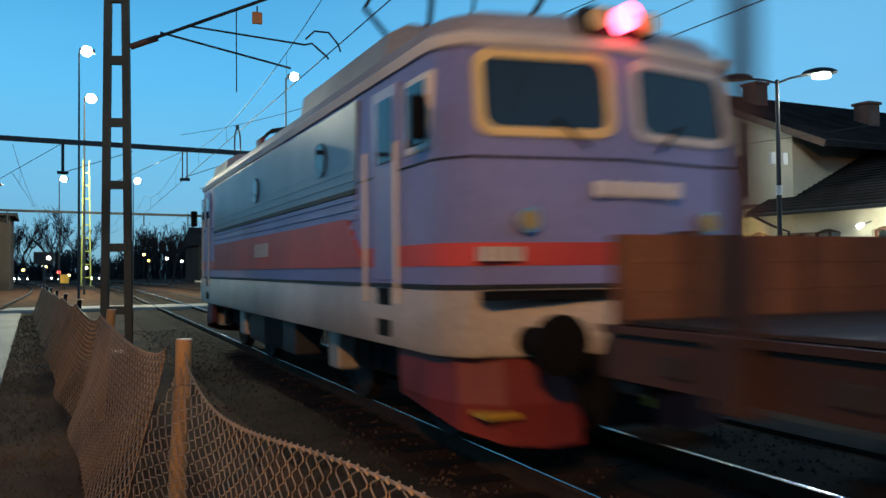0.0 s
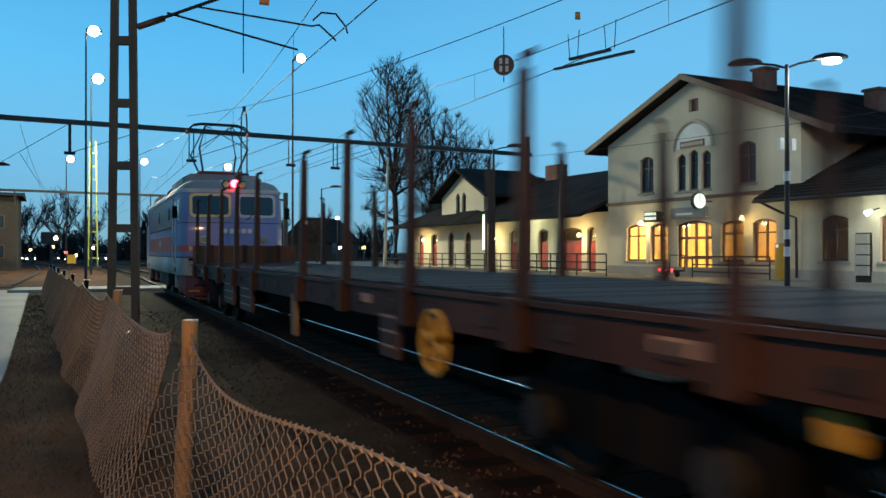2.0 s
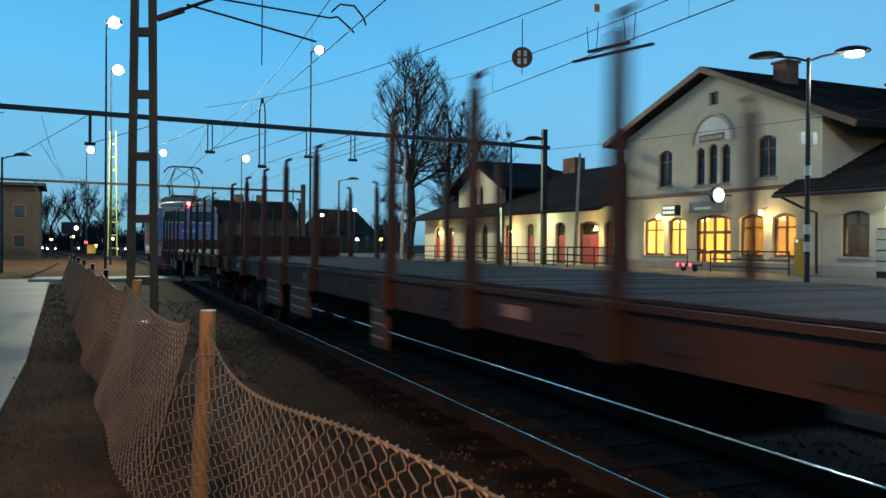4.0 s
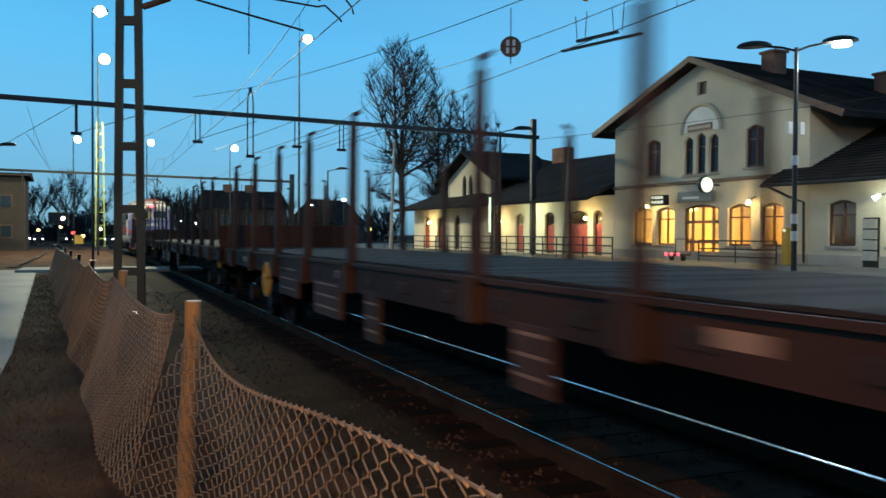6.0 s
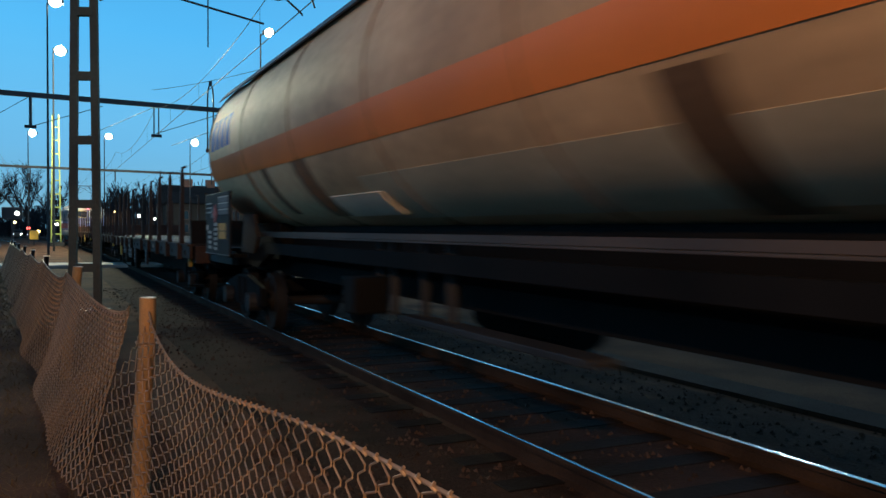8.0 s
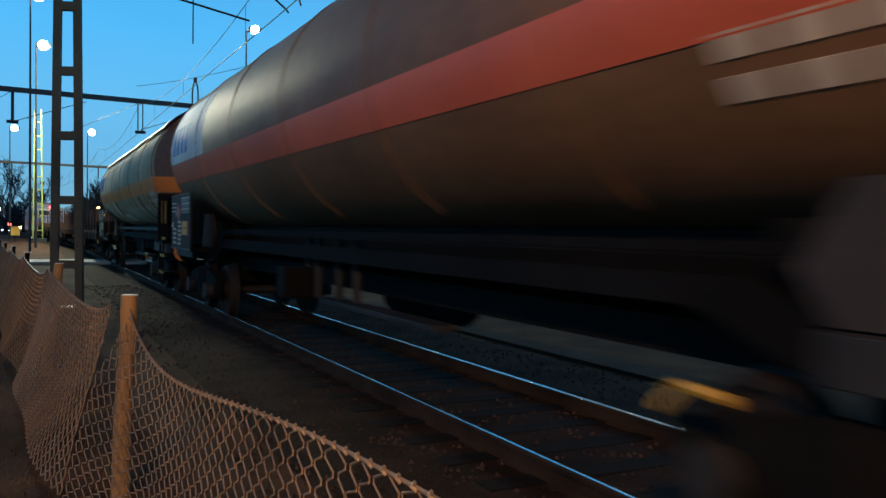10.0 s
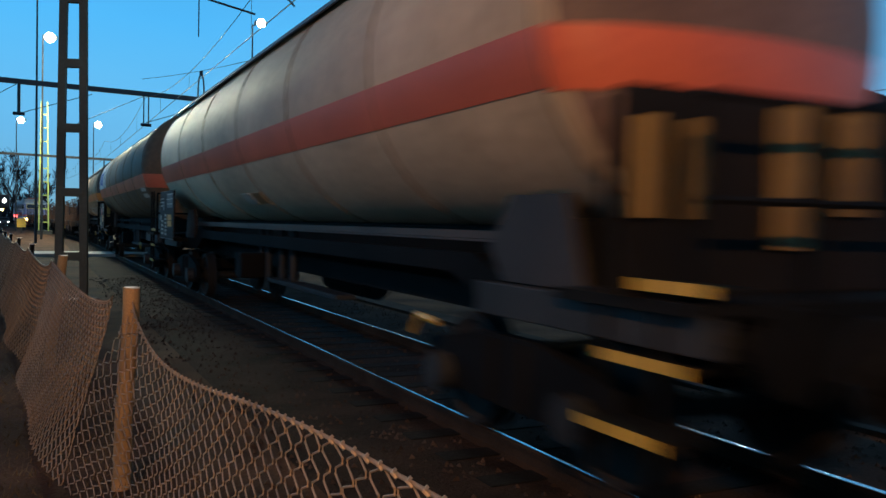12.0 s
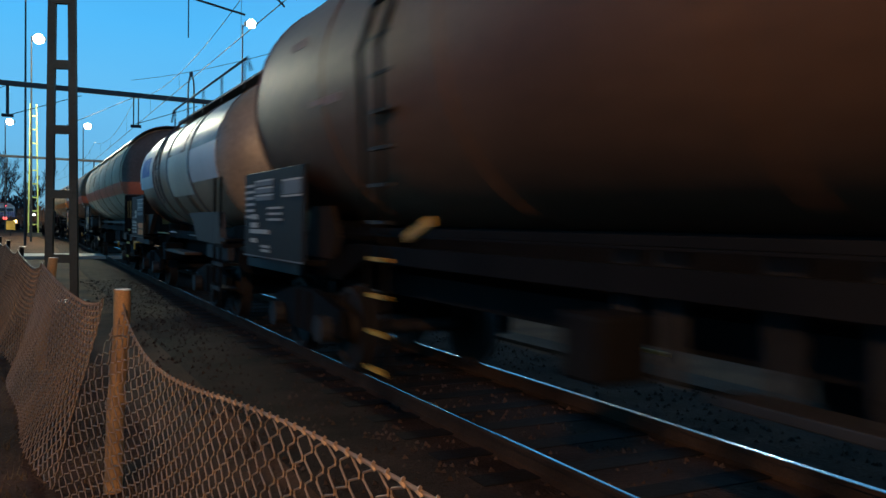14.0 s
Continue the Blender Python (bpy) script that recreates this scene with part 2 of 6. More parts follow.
G_RLAMP = glow("small_red_signal_glow", (1.0, 0.08, 0.06), 8)
G_OLAMP = glow("amber_street_glow", (1.0, 0.62, 0.2), 8)
G_CARY = glow("yellow_light_glow", (1.0, 0.8, 0.12), 6)

# ---- building helpers ----


def box(bm, x0, y0, z0, x1, y1, z1, bevel=0.0):
    r = bmesh.ops.create_cube(bm, size=1.0)
    v = r["verts"]
    bmesh.ops.scale(bm, vec=(x1 - x0, y1 - y0, z1 - z0), verts=v)
    bmesh.ops.translate(bm, vec=((x0 + x1) / 2, (y0 + y1) / 2, (z0 + z1) / 2), verts=v)
    if bevel:
        edges = list({e for q in v for e in q.link_edges})
        bmesh.ops.bevel(bm, geom=edges, offset=bevel, segments=2, affect="EDGES", profile=0.5)
    return bm


def rod(bm, a, b, r, seg=8, r2=None):
    """A round bar from a to b."""
    a, b = Vector(a), Vector(b)
    d = b - a
    m = Matrix.Translation((a + b) / 2) @ d.to_track_quat("Z", "Y").to_matrix().to_4x4()
    bmesh.ops.create_cone(bm, cap_ends=True, segments=seg, radius1=r, radius2=r if r2 is None else r2, depth=d.length, matrix=m)
    return bm


def bar(bm, a, b, w, h):
    """A square bar from a to b, w across and h upright."""
    a, b = Vector(a), Vector(b)
    d = b - a
    m = Matrix.Translation((a + b) / 2) @ d.to_track_quat("Y", "Z").to_matrix().to_4x4()
    r = bmesh.ops.create_cube(bm, size=1.0)
    bmesh.ops.scale(bm, vec=(w, d.length, h), verts=r["verts"])
    bmesh.ops.transform(bm, matrix=m, verts=r["verts"])
    return bm


def loft(bm, rings, cap=True):
    """Joins equal rings of points by faces."""
    rows = [[bm.verts.new(p) for p in ring] for ring in rings]
    k = len(rows[0])
    for a, b in zip(rows, rows[1:]):
        for i in range(k):
            bm.faces.new((a[i], a[(i + 1) % k], b[(i + 1) % k], b[i]))
    if cap:
        bm.faces.new(list(reversed(rows[0])))
        bm.faces.new(rows[-1])
    return bm


def tubes(paths, r, sides=4):
    """One mesh of thin wires along point lists, quick for many."""
    verts, faces = [], []
    for path in paths:
        base = len(verts)
        for i, p in enumerate(path):
            p = Vector(p)
            d = (Vector(path[min(i + 1, len(path) - 1)]) - Vector(path[max(i - 1, 0)])).normalized()
            u = d.cross(Vector((0, 0, 1)))
            u = u.normalized() if u.length > 1e-4 else Vector((1, 0, 0))
            w = d.cross(u)
            rr = r[i] if isinstance(r, (list, tuple)) else r
            for k in range(sides):
                t = 2 * math.pi * k / sides
                verts.append(p + u * rr * math.cos(t) + w * rr * math.sin(t))
        for i in range(len(path) - 1):
            for k in range(sides):
                a, b = base + i * sides + k, base + i * sides + (k + 1) % sides
                faces.append((a, b, b + sides, a + sides))
    me = bpy.data.meshes.new("wires")
    me.from_pydata(verts, [], faces)
    return me


def finish(bm, smooth=False):
    bmesh.ops.recalc_face_normals(bm, faces=bm.faces)
    me = bpy.data.meshes.new("mesh")
    bm.to_mesh(me)
    bm.free()
    if smooth:
        me.shade_smooth()
        me.set_sharp_from_angle(angle=radians(40))
    return me


def part(name, bm, material, parent, label="", smooth=False, kind=""):
    me = bm if isinstance(bm, bpy.types.Mesh) else finish(bm, smooth)
    me.materials.clear()
    me.materials.append(material)
    ob = new(name, me)
    ob.parent = parent
    return tagged(ob, label, kind=kind)


def thing(name, m, label, category, group="", kind=""):
    ob = new(name)
    ob.matrix_world = m
    ob.empty_display_size = 0.2
    return tagged(ob, label, category, group, kind)


def solid(name, bm, material, label, category="", kind="", group="", smooth=False):
    me = bm if isinstance(bm, bpy.types.Mesh) else finish(bm, smooth)
    me.materials.clear()
    me.materials.append(material)
    return tagged(new(name, me), label, category, group, kind)


def share(name, src, parent, m):
    """Another piece on the same mesh."""
    ob = new(name, src.data)
    ob.parent = parent
    ob.matrix_basis = m
    return ob


def B():
    return bmesh.new()


# ---- the track's line ----
RAIL = 0.15


def track_x(y):
    return 4.07 - 0.05 * y - 0.0008 * max(0.0, y - 60) ** 2


def track_dir(y):
    return math.degrees(math.atan(0.05 + 0.0016 * max(0.0, y - 60)))


def offset_point(y, off, z):
    a = radians(track_dir(y))
    return (track_x(y) + off * math.cos(a), y + off * math.sin(a), z)

# ---- ground, track bed, platform ----
bm = B()
ys = [-2500, -400, -170, -60, -25, -10, 0, 8, 16, 25, 40, 60, 85, 110, 140, 170, 260, 700, 2500]
xs = [-2500, -300, -60, -20, -6, -2, 2, 8, 14, 40, 100, 400, 2500]
grid = [[bm.verts.new((x, y, 0.0)) for x in xs] for y in ys]
for a, b in zip(grid, grid[1:]):
    for i in range(len(xs) - 1):
        bm.faces.new((a[i], a[i + 1], b[i + 1], b[i]))
solid("ground", bm, M_GRASS, "dark soil and dead grass beside the railway", kind="structure")


def strip(name, o0, o1, z0, z1, material, label, y0=-40, y1=170, step=5, sides=0.15):
    """A raised band along the track between two offsets."""
    bm = B()
    rings = []
    y = y0
    while y <= y1:
        rings.append([offset_point(y, o0 - sides, z0), offset_point(y, o1 + sides, z0), offset_point(y, o1, z1), offset_point(y, o0, z1)])
        y += step
    loft(bm, rings)
    return solid(name, bm, material, label, kind="structure")


strip("ballast_bed", -2.2, 2.3, -0.05, 0.012, M_BALLAST, "brown stone ballast under the track", y0=-165, sides=0.5)
strip("ballast_bed_second", 4.6, 7.9, -0.05, 0.012, M_BALLAST, "brown stone ballast under the second track", sides=0.3)
strip("cable_trough", 2.55, 3.05, -0.02, 0.05, M_GRAVEL, "dark grey concrete cable trough between the tracks", sides=0.0)
# loose stones on the bed nearest the camera
rng = random.Random(4)
verts, faces = [], []
for i in range(5200):
    y = rng.uniform(1.5, 26)
    o = rng.uniform(-2.6, 2.45)
    if abs(abs(o) - 0.7535) < 0.09 or (abs(o) < 1.25 and ((y + 6.0) % 0.65 < 0.13 or (y + 6.0) % 0.65 > 0.52)):
        continue
    c = Vector(offset_point(y, o, 0.018 if o > -2.2 else 0.012))
    r = rng.uniform(0.012, 0.032)
    b0 = len(verts)
    for k in range(4):
        a = k * math.pi / 2 + rng.random()
        verts.append(c + Vector((math.cos(a) * r, math.sin(a) * r * rng.uniform(0.7, 1.3), -r * 0.3)))
    verts.append(c + Vector((rng.uniform(-r, r) * 0.4, rng.uniform(-r, r) * 0.4, r * rng.uniform(0.5, 1.1))))
    faces += [(b0, b0 + 1, b0 + 4), (b0 + 1, b0 + 2, b0 + 4), (b0 + 2, b0 + 3, b0 + 4), (b0 + 3, b0, b0 + 4)]
me = bpy.data.meshes.new("stones")
me.from_pydata(verts, [], faces)
solid("ballast_stones", me, M_STONE, "loose brown ballast stones", "stones", "stuff")


def build_track(name, off, y0, y1, sleepers_to, label):
    t = thing(name, Matrix.Identity(4), label, "track", kind="structure")
    for side in (-0.7535, 0.7535):
        rings, tops = [], []
        y = y0
        while y <= y1:
            o = off + side
            prof = [(-0.07, 0.0), (0.07, 0.0), (0.07, 0.012), (0.012, 0.03), (0.012, 0.11), (0.034, 0.12), (0.034, 0.15), (-0.034, 0.15), (-0.034, 0.12), (-0.012, 0.11), (-0.012, 0.03), (-0.07, 0.012)]
            rings.append([offset_point(y, o + a, b) for a, b in prof])
            tops.append([offset_point(y, o + a, RAIL + b) for a, b in (((-0.028, -0.001), (0.028, -0.001), (0.024, 0.003), (-0.024, 0.003)) if side > 0 else ((0.006, -0.001), (0.03, -0.001), (0.027, 0.003), (0.008, 0.003)))])
            y += 4
        r = part("rail", loft(B(), rings), M_RAIL, t, "rusty steel rail")
        part("rail_head", loft(B(), tops), M_STEEL, r, "bright worn running surface")
    first = None
    y = max(y0, -6.0)
    while y < sleepers_to:
        m = pose(*offset_point(y, off, 0.0), 0, 0, track_dir(y))
        if first is None:
            bm = box(B(), -1.25, -0.12, -0.05, 1.25, 0.12, 0.02, 0.01)
            first = part("sleeper", bm, M_SLEEPER, t)
            first.matrix_basis = m
        else:
            share("sleeper", first, t, m)
        y += 0.65
    return t


TRACK = build_track("railway_track", 0.0, -168, 172, 95, "railway track with rusty rails on dark sleepers")
build_track("railway_track", 6.3, -40, 160, 30, "second railway track with dark sleepers beside the platform")
build_track("railway_track", -6.6, 46, 170, 47, "yard track beyond the level crossing")

# level crossing, footpath, platform
solid("level_crossing", box(B(), -5.0, 39.6, 0.0, 10.5, 42.6, 0.145, 0.02), M_CONC, "pale concrete level crossing slabs lit by yard lamps", kind="structure")
bm = B()
loft(bm, [[(-30, -30, 0.0), (-0.9, -30, 0.0), (-0.9, -30, 0.03), (-30, -30, 0.03)], [(-30, 5, 0.0), (-1.15, 5, 0.0), (-1.15, 5, 0.03), (-30, 5, 0.03)], [(-30, 13.3, 0.0), (-1.7, 13.3, 0.0), (-1.7, 13.3, 0.03), (-30, 13.3, 0.03)], [(-30, 40, 0.0), (-4.2, 40, 0.0), (-4.2, 40, 0.03), (-30, 40, 0.03)], [(-30, 42.5, 0.0), (-4.2, 42.5, 0.0), (-4.2, 42.5, 0.03), (-30, 42.5, 0.03)]])
solid("footpath", bm, M_ASPHALT, "wet grey asphalt footpath beside the fence", kind="structure")
bm = B()
loft(bm, [[offset_point(y, 8.1, 0.0), offset_point(y, 60, 0.0), offset_point(y, 60, 0.72), offset_point(y, 8.1, 0.72)] for y in (-40, 0, 30, 60, 90)])
solid("platform", bm, M_PLAT, "grey paved station platform", kind="structure")
# dark strip over the platform face stands in for the shade beneath passing wagons
bm = B()
loft(bm, [[offset_point(y, 8.03, 0.0), offset_point(y, 8.096, 0.0), offset_point(y, 8.096, 0.595), offset_point(y, 8.03, 0.595)] for y in (-40, 0, 30, 60, 90)])
solid("platform_wall", bm, M_GRAVEL, "dark strip on the platform face standing for shade under wagons", kind="structure")
bm = B()
loft(bm, [[offset_point(y, 8.0, 0.60), offset_point(y, 8.6, 0.60), offset_point(y, 8.6, 0.745), offset_point(y, 8.0, 0.745)] for y in (-40, 0, 30, 60, 90)])
solid("platform_edge", bm, M_CONC, "pale concrete platform edge slabs", kind="structure")

# unseen blocks added beside and behind the camera; they close off sky light
for i, (x0, y0, x1, y1, h) in enumerate(((-24, -60, -15, -8, 9.5), (-15, -60, 3, -48, 8.5), (15, -75, 70, -62, 8.0))):
    solid("building_behind", box(B(), x0, y0, 0, x1, y1, h, 0.05), M_FAR, "unseen plain block behind the camera, added to hold off sky light", kind="structure")

# ---- fence of wire netting on round wooden posts ----
FX = lambda y: 0.92 - 0.107 * y
POSTS = [0.9, 5.7, 10.57, 15.4, 20.2, 25.0, 29.8, 34.5, 39.0]
TOP = [1.24, 1.30, 1.30, 1.28, 1.27, 1.26, 1.25, 1.25, 1.25]
LEAN = {1: (0.015, 0.05), 2: (0.10, 0.06)}     # foot to the path side, head to the track side
for i, (y, z) in enumerate(zip(POSTS, TOP)):
    foot, head = LEAN.get(i, (0.05, 0.0))
    p = thing("fence_post", pose(FX(y), y, 0), "round peeled wooden fence post with wire netting", "fence post", "fence posts")
    bm = rod(B(), (-foot, -0.02, -0.1), (head, 0, z), 0.058 if i < 3 else 0.04, 14, 0.052 if i < 3 else 0.035)
    bmesh.ops.subdivide_edges(bm, edges=[e for e in bm.edges if abs(e.verts[0].co.z - e.verts[1].co.z) > 0.5], cuts=6)
    for v in bm.verts:
        v.co.x += 0.006 * math.sin(v.co.z * 7 + i)
        v.co.y += 0.006 * math.cos(v.co.z * 5 + i)
    part("post", bm, M_WOOD if i < 3 else M_SLEEPER, p, smooth=True)
    part("post_top", rod(B(), (head, 0, z - 0.002), (head, 0, z + 0.006), 0.05, 14), M_CREAM, p, "pale sawn post top")
    ties = [[(head * q - foot * (1 - q) + 0.066 * math.cos(a), 0.066 * math.sin(a), z * q + 0.004 * math.sin(3 * a)) for a in np.linspace(0, 6.283, 12)] for q in (0.42, 0.44, 0.78)]
    for tie in ties:
        part("wire_tie", tubes([tie], 0.004), M_NET, p, "wire tie round the post")


def net_top(y):
    """Height of the netting's upper cord."""
    k = max([i for i in range(len(POSTS)) if POSTS[i] <= y + 1e-6] or [0])
    k = min(k, len(POSTS) - 2)
    f = max(0.0, (y - POSTS[k]) / (POSTS[k + 1] - POSTS[k]))
    if k == 0:                                  # low belly just short of the post, rising again towards the camera
        return 0.975 + (0.19 * (1 - math.exp(-(4.5 - y) ** 2 / 2.6)) if y < 4.5 else 0.15 * (y - 4.5) ** 2.2)
    return TOP[k] * (1 - f) + (TOP[k + 1] - 0.02) * f - 0.05 - (0.12 if k < 3 else 0.10) * math.sin(math.pi * f ** 0.6)


def belly(y, k):
    """How far the loose foot of the netting swings out towards the path between two posts."""
    f = min(max((y - POSTS[k]) / (POSTS[k + 1] - POSTS[k]), 0.0), 1.0)
    return 0.30 * f ** 2 if k == 0 else 0.30 + 0.10 * math.sin(math.pi * f) ** 0.7


fence = thing("wire_fence", Matrix.Identity(4), "sagging diamond-mesh wire fence between wooden posts", "fence")
for k in range(len(POSTS) - 1):
    cell = 0.08 if k < 2 else (0.10 if k < 4 else 0.13)
    y0, y1 = POSTS[k], POSTS[k + 1]
    if k == 0:
        y0 = 0.2
    n = int((y1 - y0) / cell)
    wires = []
    rows = int(1.2 / (cell * 0.55))
    for i in range(n + 1):
        path = []
        for j in range(rows + 1):
            wave = cell * (0.44 + 0.07 * math.sin(i * 2.3 + j * 1.9)) * ((-1) ** (i + j))
            y = min(max(y0 + cell * i + wave + 0.008 * math.sin(i * 1.7 + j), y0), y1)
            for v in ((j - 0.2) / rows, (j + 0.2) / rows):     # two wires twisted together for a short way
                v = min(max(v, 0.0), 1.0)
                z = 0.04 + (net_top(y) - 0.04) * v
                x = FX(y) + (0.045 - 0.11 * min(max((y - 4.6) / 1.0, 0.0), 1.0) * min(1.0, 3 * (1 - v)) if k == 0 else -0.065) - belly(y, k) * (1 - v) ** 1.2 - 0.03 * math.sin(y * 2.1 + z * 3) * (1 - v) + 0.004 * ((-1) ** (i + j))
                path.append((x, y, z))
        wires.append(path)
    part("netting", tubes(wires, (0.0036, 0.0048)[k] if k < 2 else 0.0065, 4 if k < 2 else 3), M_NET, fence, kind="stuff")
    cord = [(FX(y) + (0.045 if k == 0 else -0.065), y, net_top(y)) for y in np.linspace(y0, y1, 40)]
    part("top_cord", tubes([cord], 0.006, 6), M_NET, fence, "twisted upper cord")
    if k < 2:
        twists = []
        dx = 0.04 if k == 0 else -0.065
        for i in range(n):
            y = y0 + cell * (i + 0.5)
            z = net_top(y)
            twists.append([(FX(y) + dx, y - 0.012, z - 0.006), (FX(y) + dx - 0.007, y, z + 0.004), (FX(y) + dx + 0.005, y + 0.012, z + 0.009)])
        part("wire_end_twist", tubes(twists, 0.006, 4), M_NET, fence, kind="stuff")

# dead grass between the footpath and the fence
rng = random.Random(21)
verts, faces = [], []
for i in range(16000):
    y = 1.5 + 36 * rng.random() ** 1.8
    edge = -1.15 - 0.066 * (y - 5) if y < 13.3 else -1.7 - 0.0936 * (y - 13.3)
    x = rng.uniform(edge - 0.04, FX(y) + 0.5)
    hgt = rng.uniform(0.02, 0.075) * (1.6 if abs(x - FX(y)) < 0.12 else 1.0)
    a, w = rng.uniform(0, 6.283), rng.uniform(0.002, 0.005) * (1 + y * 0.06)
    lx, ly = rng.gauss(0, 0.05), rng.gauss(0, 0.05)
    b0 = len(verts)
    verts += [(x - w * math.cos(a), y - w * math.sin(a), 0), (x + w * math.cos(a), y + w * math.sin(a), 0), (x + lx, y + ly, hgt)]
    faces.append((b0, b0 + 1, b0 + 2))
me = bpy.data.meshes.new("grass")
me.from_pydata(verts, [], faces)
solid("dead_grass", me, M_DRYGRASS, "short dry dead grass along the fence", "grass", "stuff")

# ---- overhead line ----


def lattice_mast(name, at, h, w, d, material, label, step, batten, foot=0.2, yaw=0.0):
    t = thing(name, pose(*at, 0, 0, yaw), label, "mast")
    part("foundation", box(B(), -w * 0.9, -0.35, -0.05, w * 0.9, 0.35, foot, 0.04), M_DARK, t, "dark concrete foundation")
    for s in (-1, 1):
        bm = B()
        bar(bm, (s * w / 2, 0, foot), (s * w / 2 * 0.62, 0, h), w * 0.2, d)
        part("leg", bm, material, t)
    z = foot + 0.8
    while z < h - 0.2:
        ww = w / 2 * (1 - 0.38 * (z - foot) / (h - foot))
        part("batten", box(B(), -ww, -d * 0.45, z - batten / 2, ww, d * 0.45, z + batten / 2), material, t)
        z += step
    return t


MAST = (-0.16, 17.3)
m1 = lattice_mast("overhead_line_mast", (*MAST, 0), 9.2, 0.47, 0.14, M_MAST, "rusty lattice steel mast for the overhead line", 1.22, 0.16, yaw=-18)
br = thing("cantilever_arm", Matrix.Identity(4), "dark tubular cantilever arm carrying the overhead wire", "cantilever")
MX, MY = MAST
part("strut", rod(B(), (MX + 0.3, MY, 6.2), (MX + 3.1, MY - 1.0, 7.25), 0.035), M_POLE, br)
part("insulator", rod(B(), (MX + 0.25, MY, 6.17), (MX + 0.75, MY - 0.1, 6.37), 0.065, 10), M_BROWNW, br, "brown ceramic insulator")
part("tie_tube", rod(B(), (MX + 1.3, MY - 0.25, 6.62), (MX + 3.6, MY - 0.5, 6.38), 0.02), M_POLE, br)
part("steady_arm", rod(B(), (MX + 0.8, MY - 0.1, 6.48), (MX + 3.35, MY - 0.3, 5.92), 0.022), M_POLE, br)
part("dropper", rod(B(), (MX + 2.25, MY - 0.3, 7.0), (MX + 2.25, MY - 0.3, 5.35), 0.012), M_POLE, br)
hook = [(MX + 3.6, MY - 0.5, 6.38), (MX + 3.75, MY - 0.5, 6.42), (MX + 3.9, MY - 0.5, 6.3), (MX + 4.05, MY - 0.5, 6.18), (MX + 4.1, MY - 0.5, 6.12)]
part("registration_hook", tubes([hook, [(MX + 3.62, MY - 0.5, 6.5), (MX + 3.8, MY - 0.5, 6.68), (MX + 4.1, MY - 0.5, 6.68), (MX + 4.3, MY - 0.5, 6.45), (MX + 4.35, MY - 0.5, 6.3)]], 0.02, 6), M_POLE, br)
tag_ob = thing("orange_tag", pose(MX + 2.6, MY - 0.75, 6.78), "orange marker tag hanging from the cantilever arm", "marker")
part("tag_plate", box(B(), -0.1, -0.03, -0.14, 0.1, 0.03, 0.1, 0.02), M_ORANGE, tag_ob)
part("tag_hook", rod(B(), (0, 0, 0.1), (0, 0, 0.22), 0.015), M_POLE, tag_ob)

# portal beam across the yard
P0, P1 = Vector((-12.0, 38.0, 7.45)), Vector((20.3, 40.42, 7.03))
PR = Vector((20.0, 40.4, 0))
portal = thing("portal_gantry", Matrix.Identity(4), "long steel portal beam over the tracks with hanging supports", "gantry")
part("beam", bar(B(), P0, P1, 0.22, 0.2), M_POLE, portal)
part("post", box(B(), PR.x - 0.13, PR.y - 0.13, 0.7, PR.x + 0.13, PR.y + 0.13, 8.0), M_POLE, portal, "square steel portal post")
part("post", box(B(), -12.2, 37.8, 0.0, -11.8, 38.2, 8.2), M_POLE, portal)
for f, ztop, zlow, double in ((0.06, 7.4, 6.0, 0), (0.294, 7.35, 6.0, 0), (0.449, 7.2, 5.9, 1), (0.59, 7.1, 5.9, 1), (0.658, 7.05, 5.85, 1), (0.732, 7.0, 5.85, 1)):
    p = P0.lerp(P1, f)
    bm = B()
    for s in ((-0.1, 0.1) if double else (0.0,)):
        rod(bm, (p.x + s, p.y, ztop), (p.x + s, p.y, zlow), 0.03 if double else 0.07, 6)
    rod(bm, (p.x - 0.22, p.y, zlow), (p.x + 0.22, p.y, zlow), 0.07, 8)
    part("hanger", bm, M_POLE, portal)
for f, z0, z1 in ((0.522, 5.35, 8.35), (0.805, 5.9, 8.1)):
    p = P0.lerp(P1, f)
    loop = [(p.x + 0.13 * math.cos(a), p.y, p.z + 0.1 + (z1 - p.z - 0.1) * math.sin(a) ** 0.6) for a in np.linspace(0, math.pi, 18)]
    part("hanger_loop", tubes([loop], 0.04, 6), M_POLE, portal, "insulator loop above the beam")
    part("loop_knob", rod(B(), (p.x, p.y, z1 - 0.05), (p.x, p.y, z1 + 0.18), 0.08, 8), M_POLE, portal)
    for dx in (-0.13, 0.13):
        part("hanger_rod", rod(B(), (p.x + dx, p.y, p.z + 0.1), (p.x + dx, p.y, z0), 0.035, 6), M_POLE, portal)
    part("hanger_foot", rod(B(), (p.x - 0.2, p.y, z0), (p.x + 0.2, p.y, z0), 0.08, 8), M_POLE, portal)
for f in (0.10, 0.294, 0.449, 0.59, 0.658, 0.732):
    p = P0.lerp(P1, f)
    part("bracing_wire", tubes([[(p.x, p.y, p.z - 0.05), (p.x - 3.4, p.y + 6.0, 6.1)], [(p.x, p.y, 6.0), (p.x + 2.8, p.y + 1.5, p.z - 0.1)]], 0.016, 4), M_WIRE, portal)
# a second portal farther down the yard
far_portal = thing("portal_gantry", Matrix.Identity(4), "distant steel portal beam over the yard tracks", "gantry")
part("beam", bar(B(), (-24, 77, 7.15), (13.4, 77.6, 6.62), 0.2, 0.2), M_POLE, far_portal)
part("post", box(B(), 13.2, 77.4, 0, 13.6, 77.8, 7.3), M_POLE, far_portal)
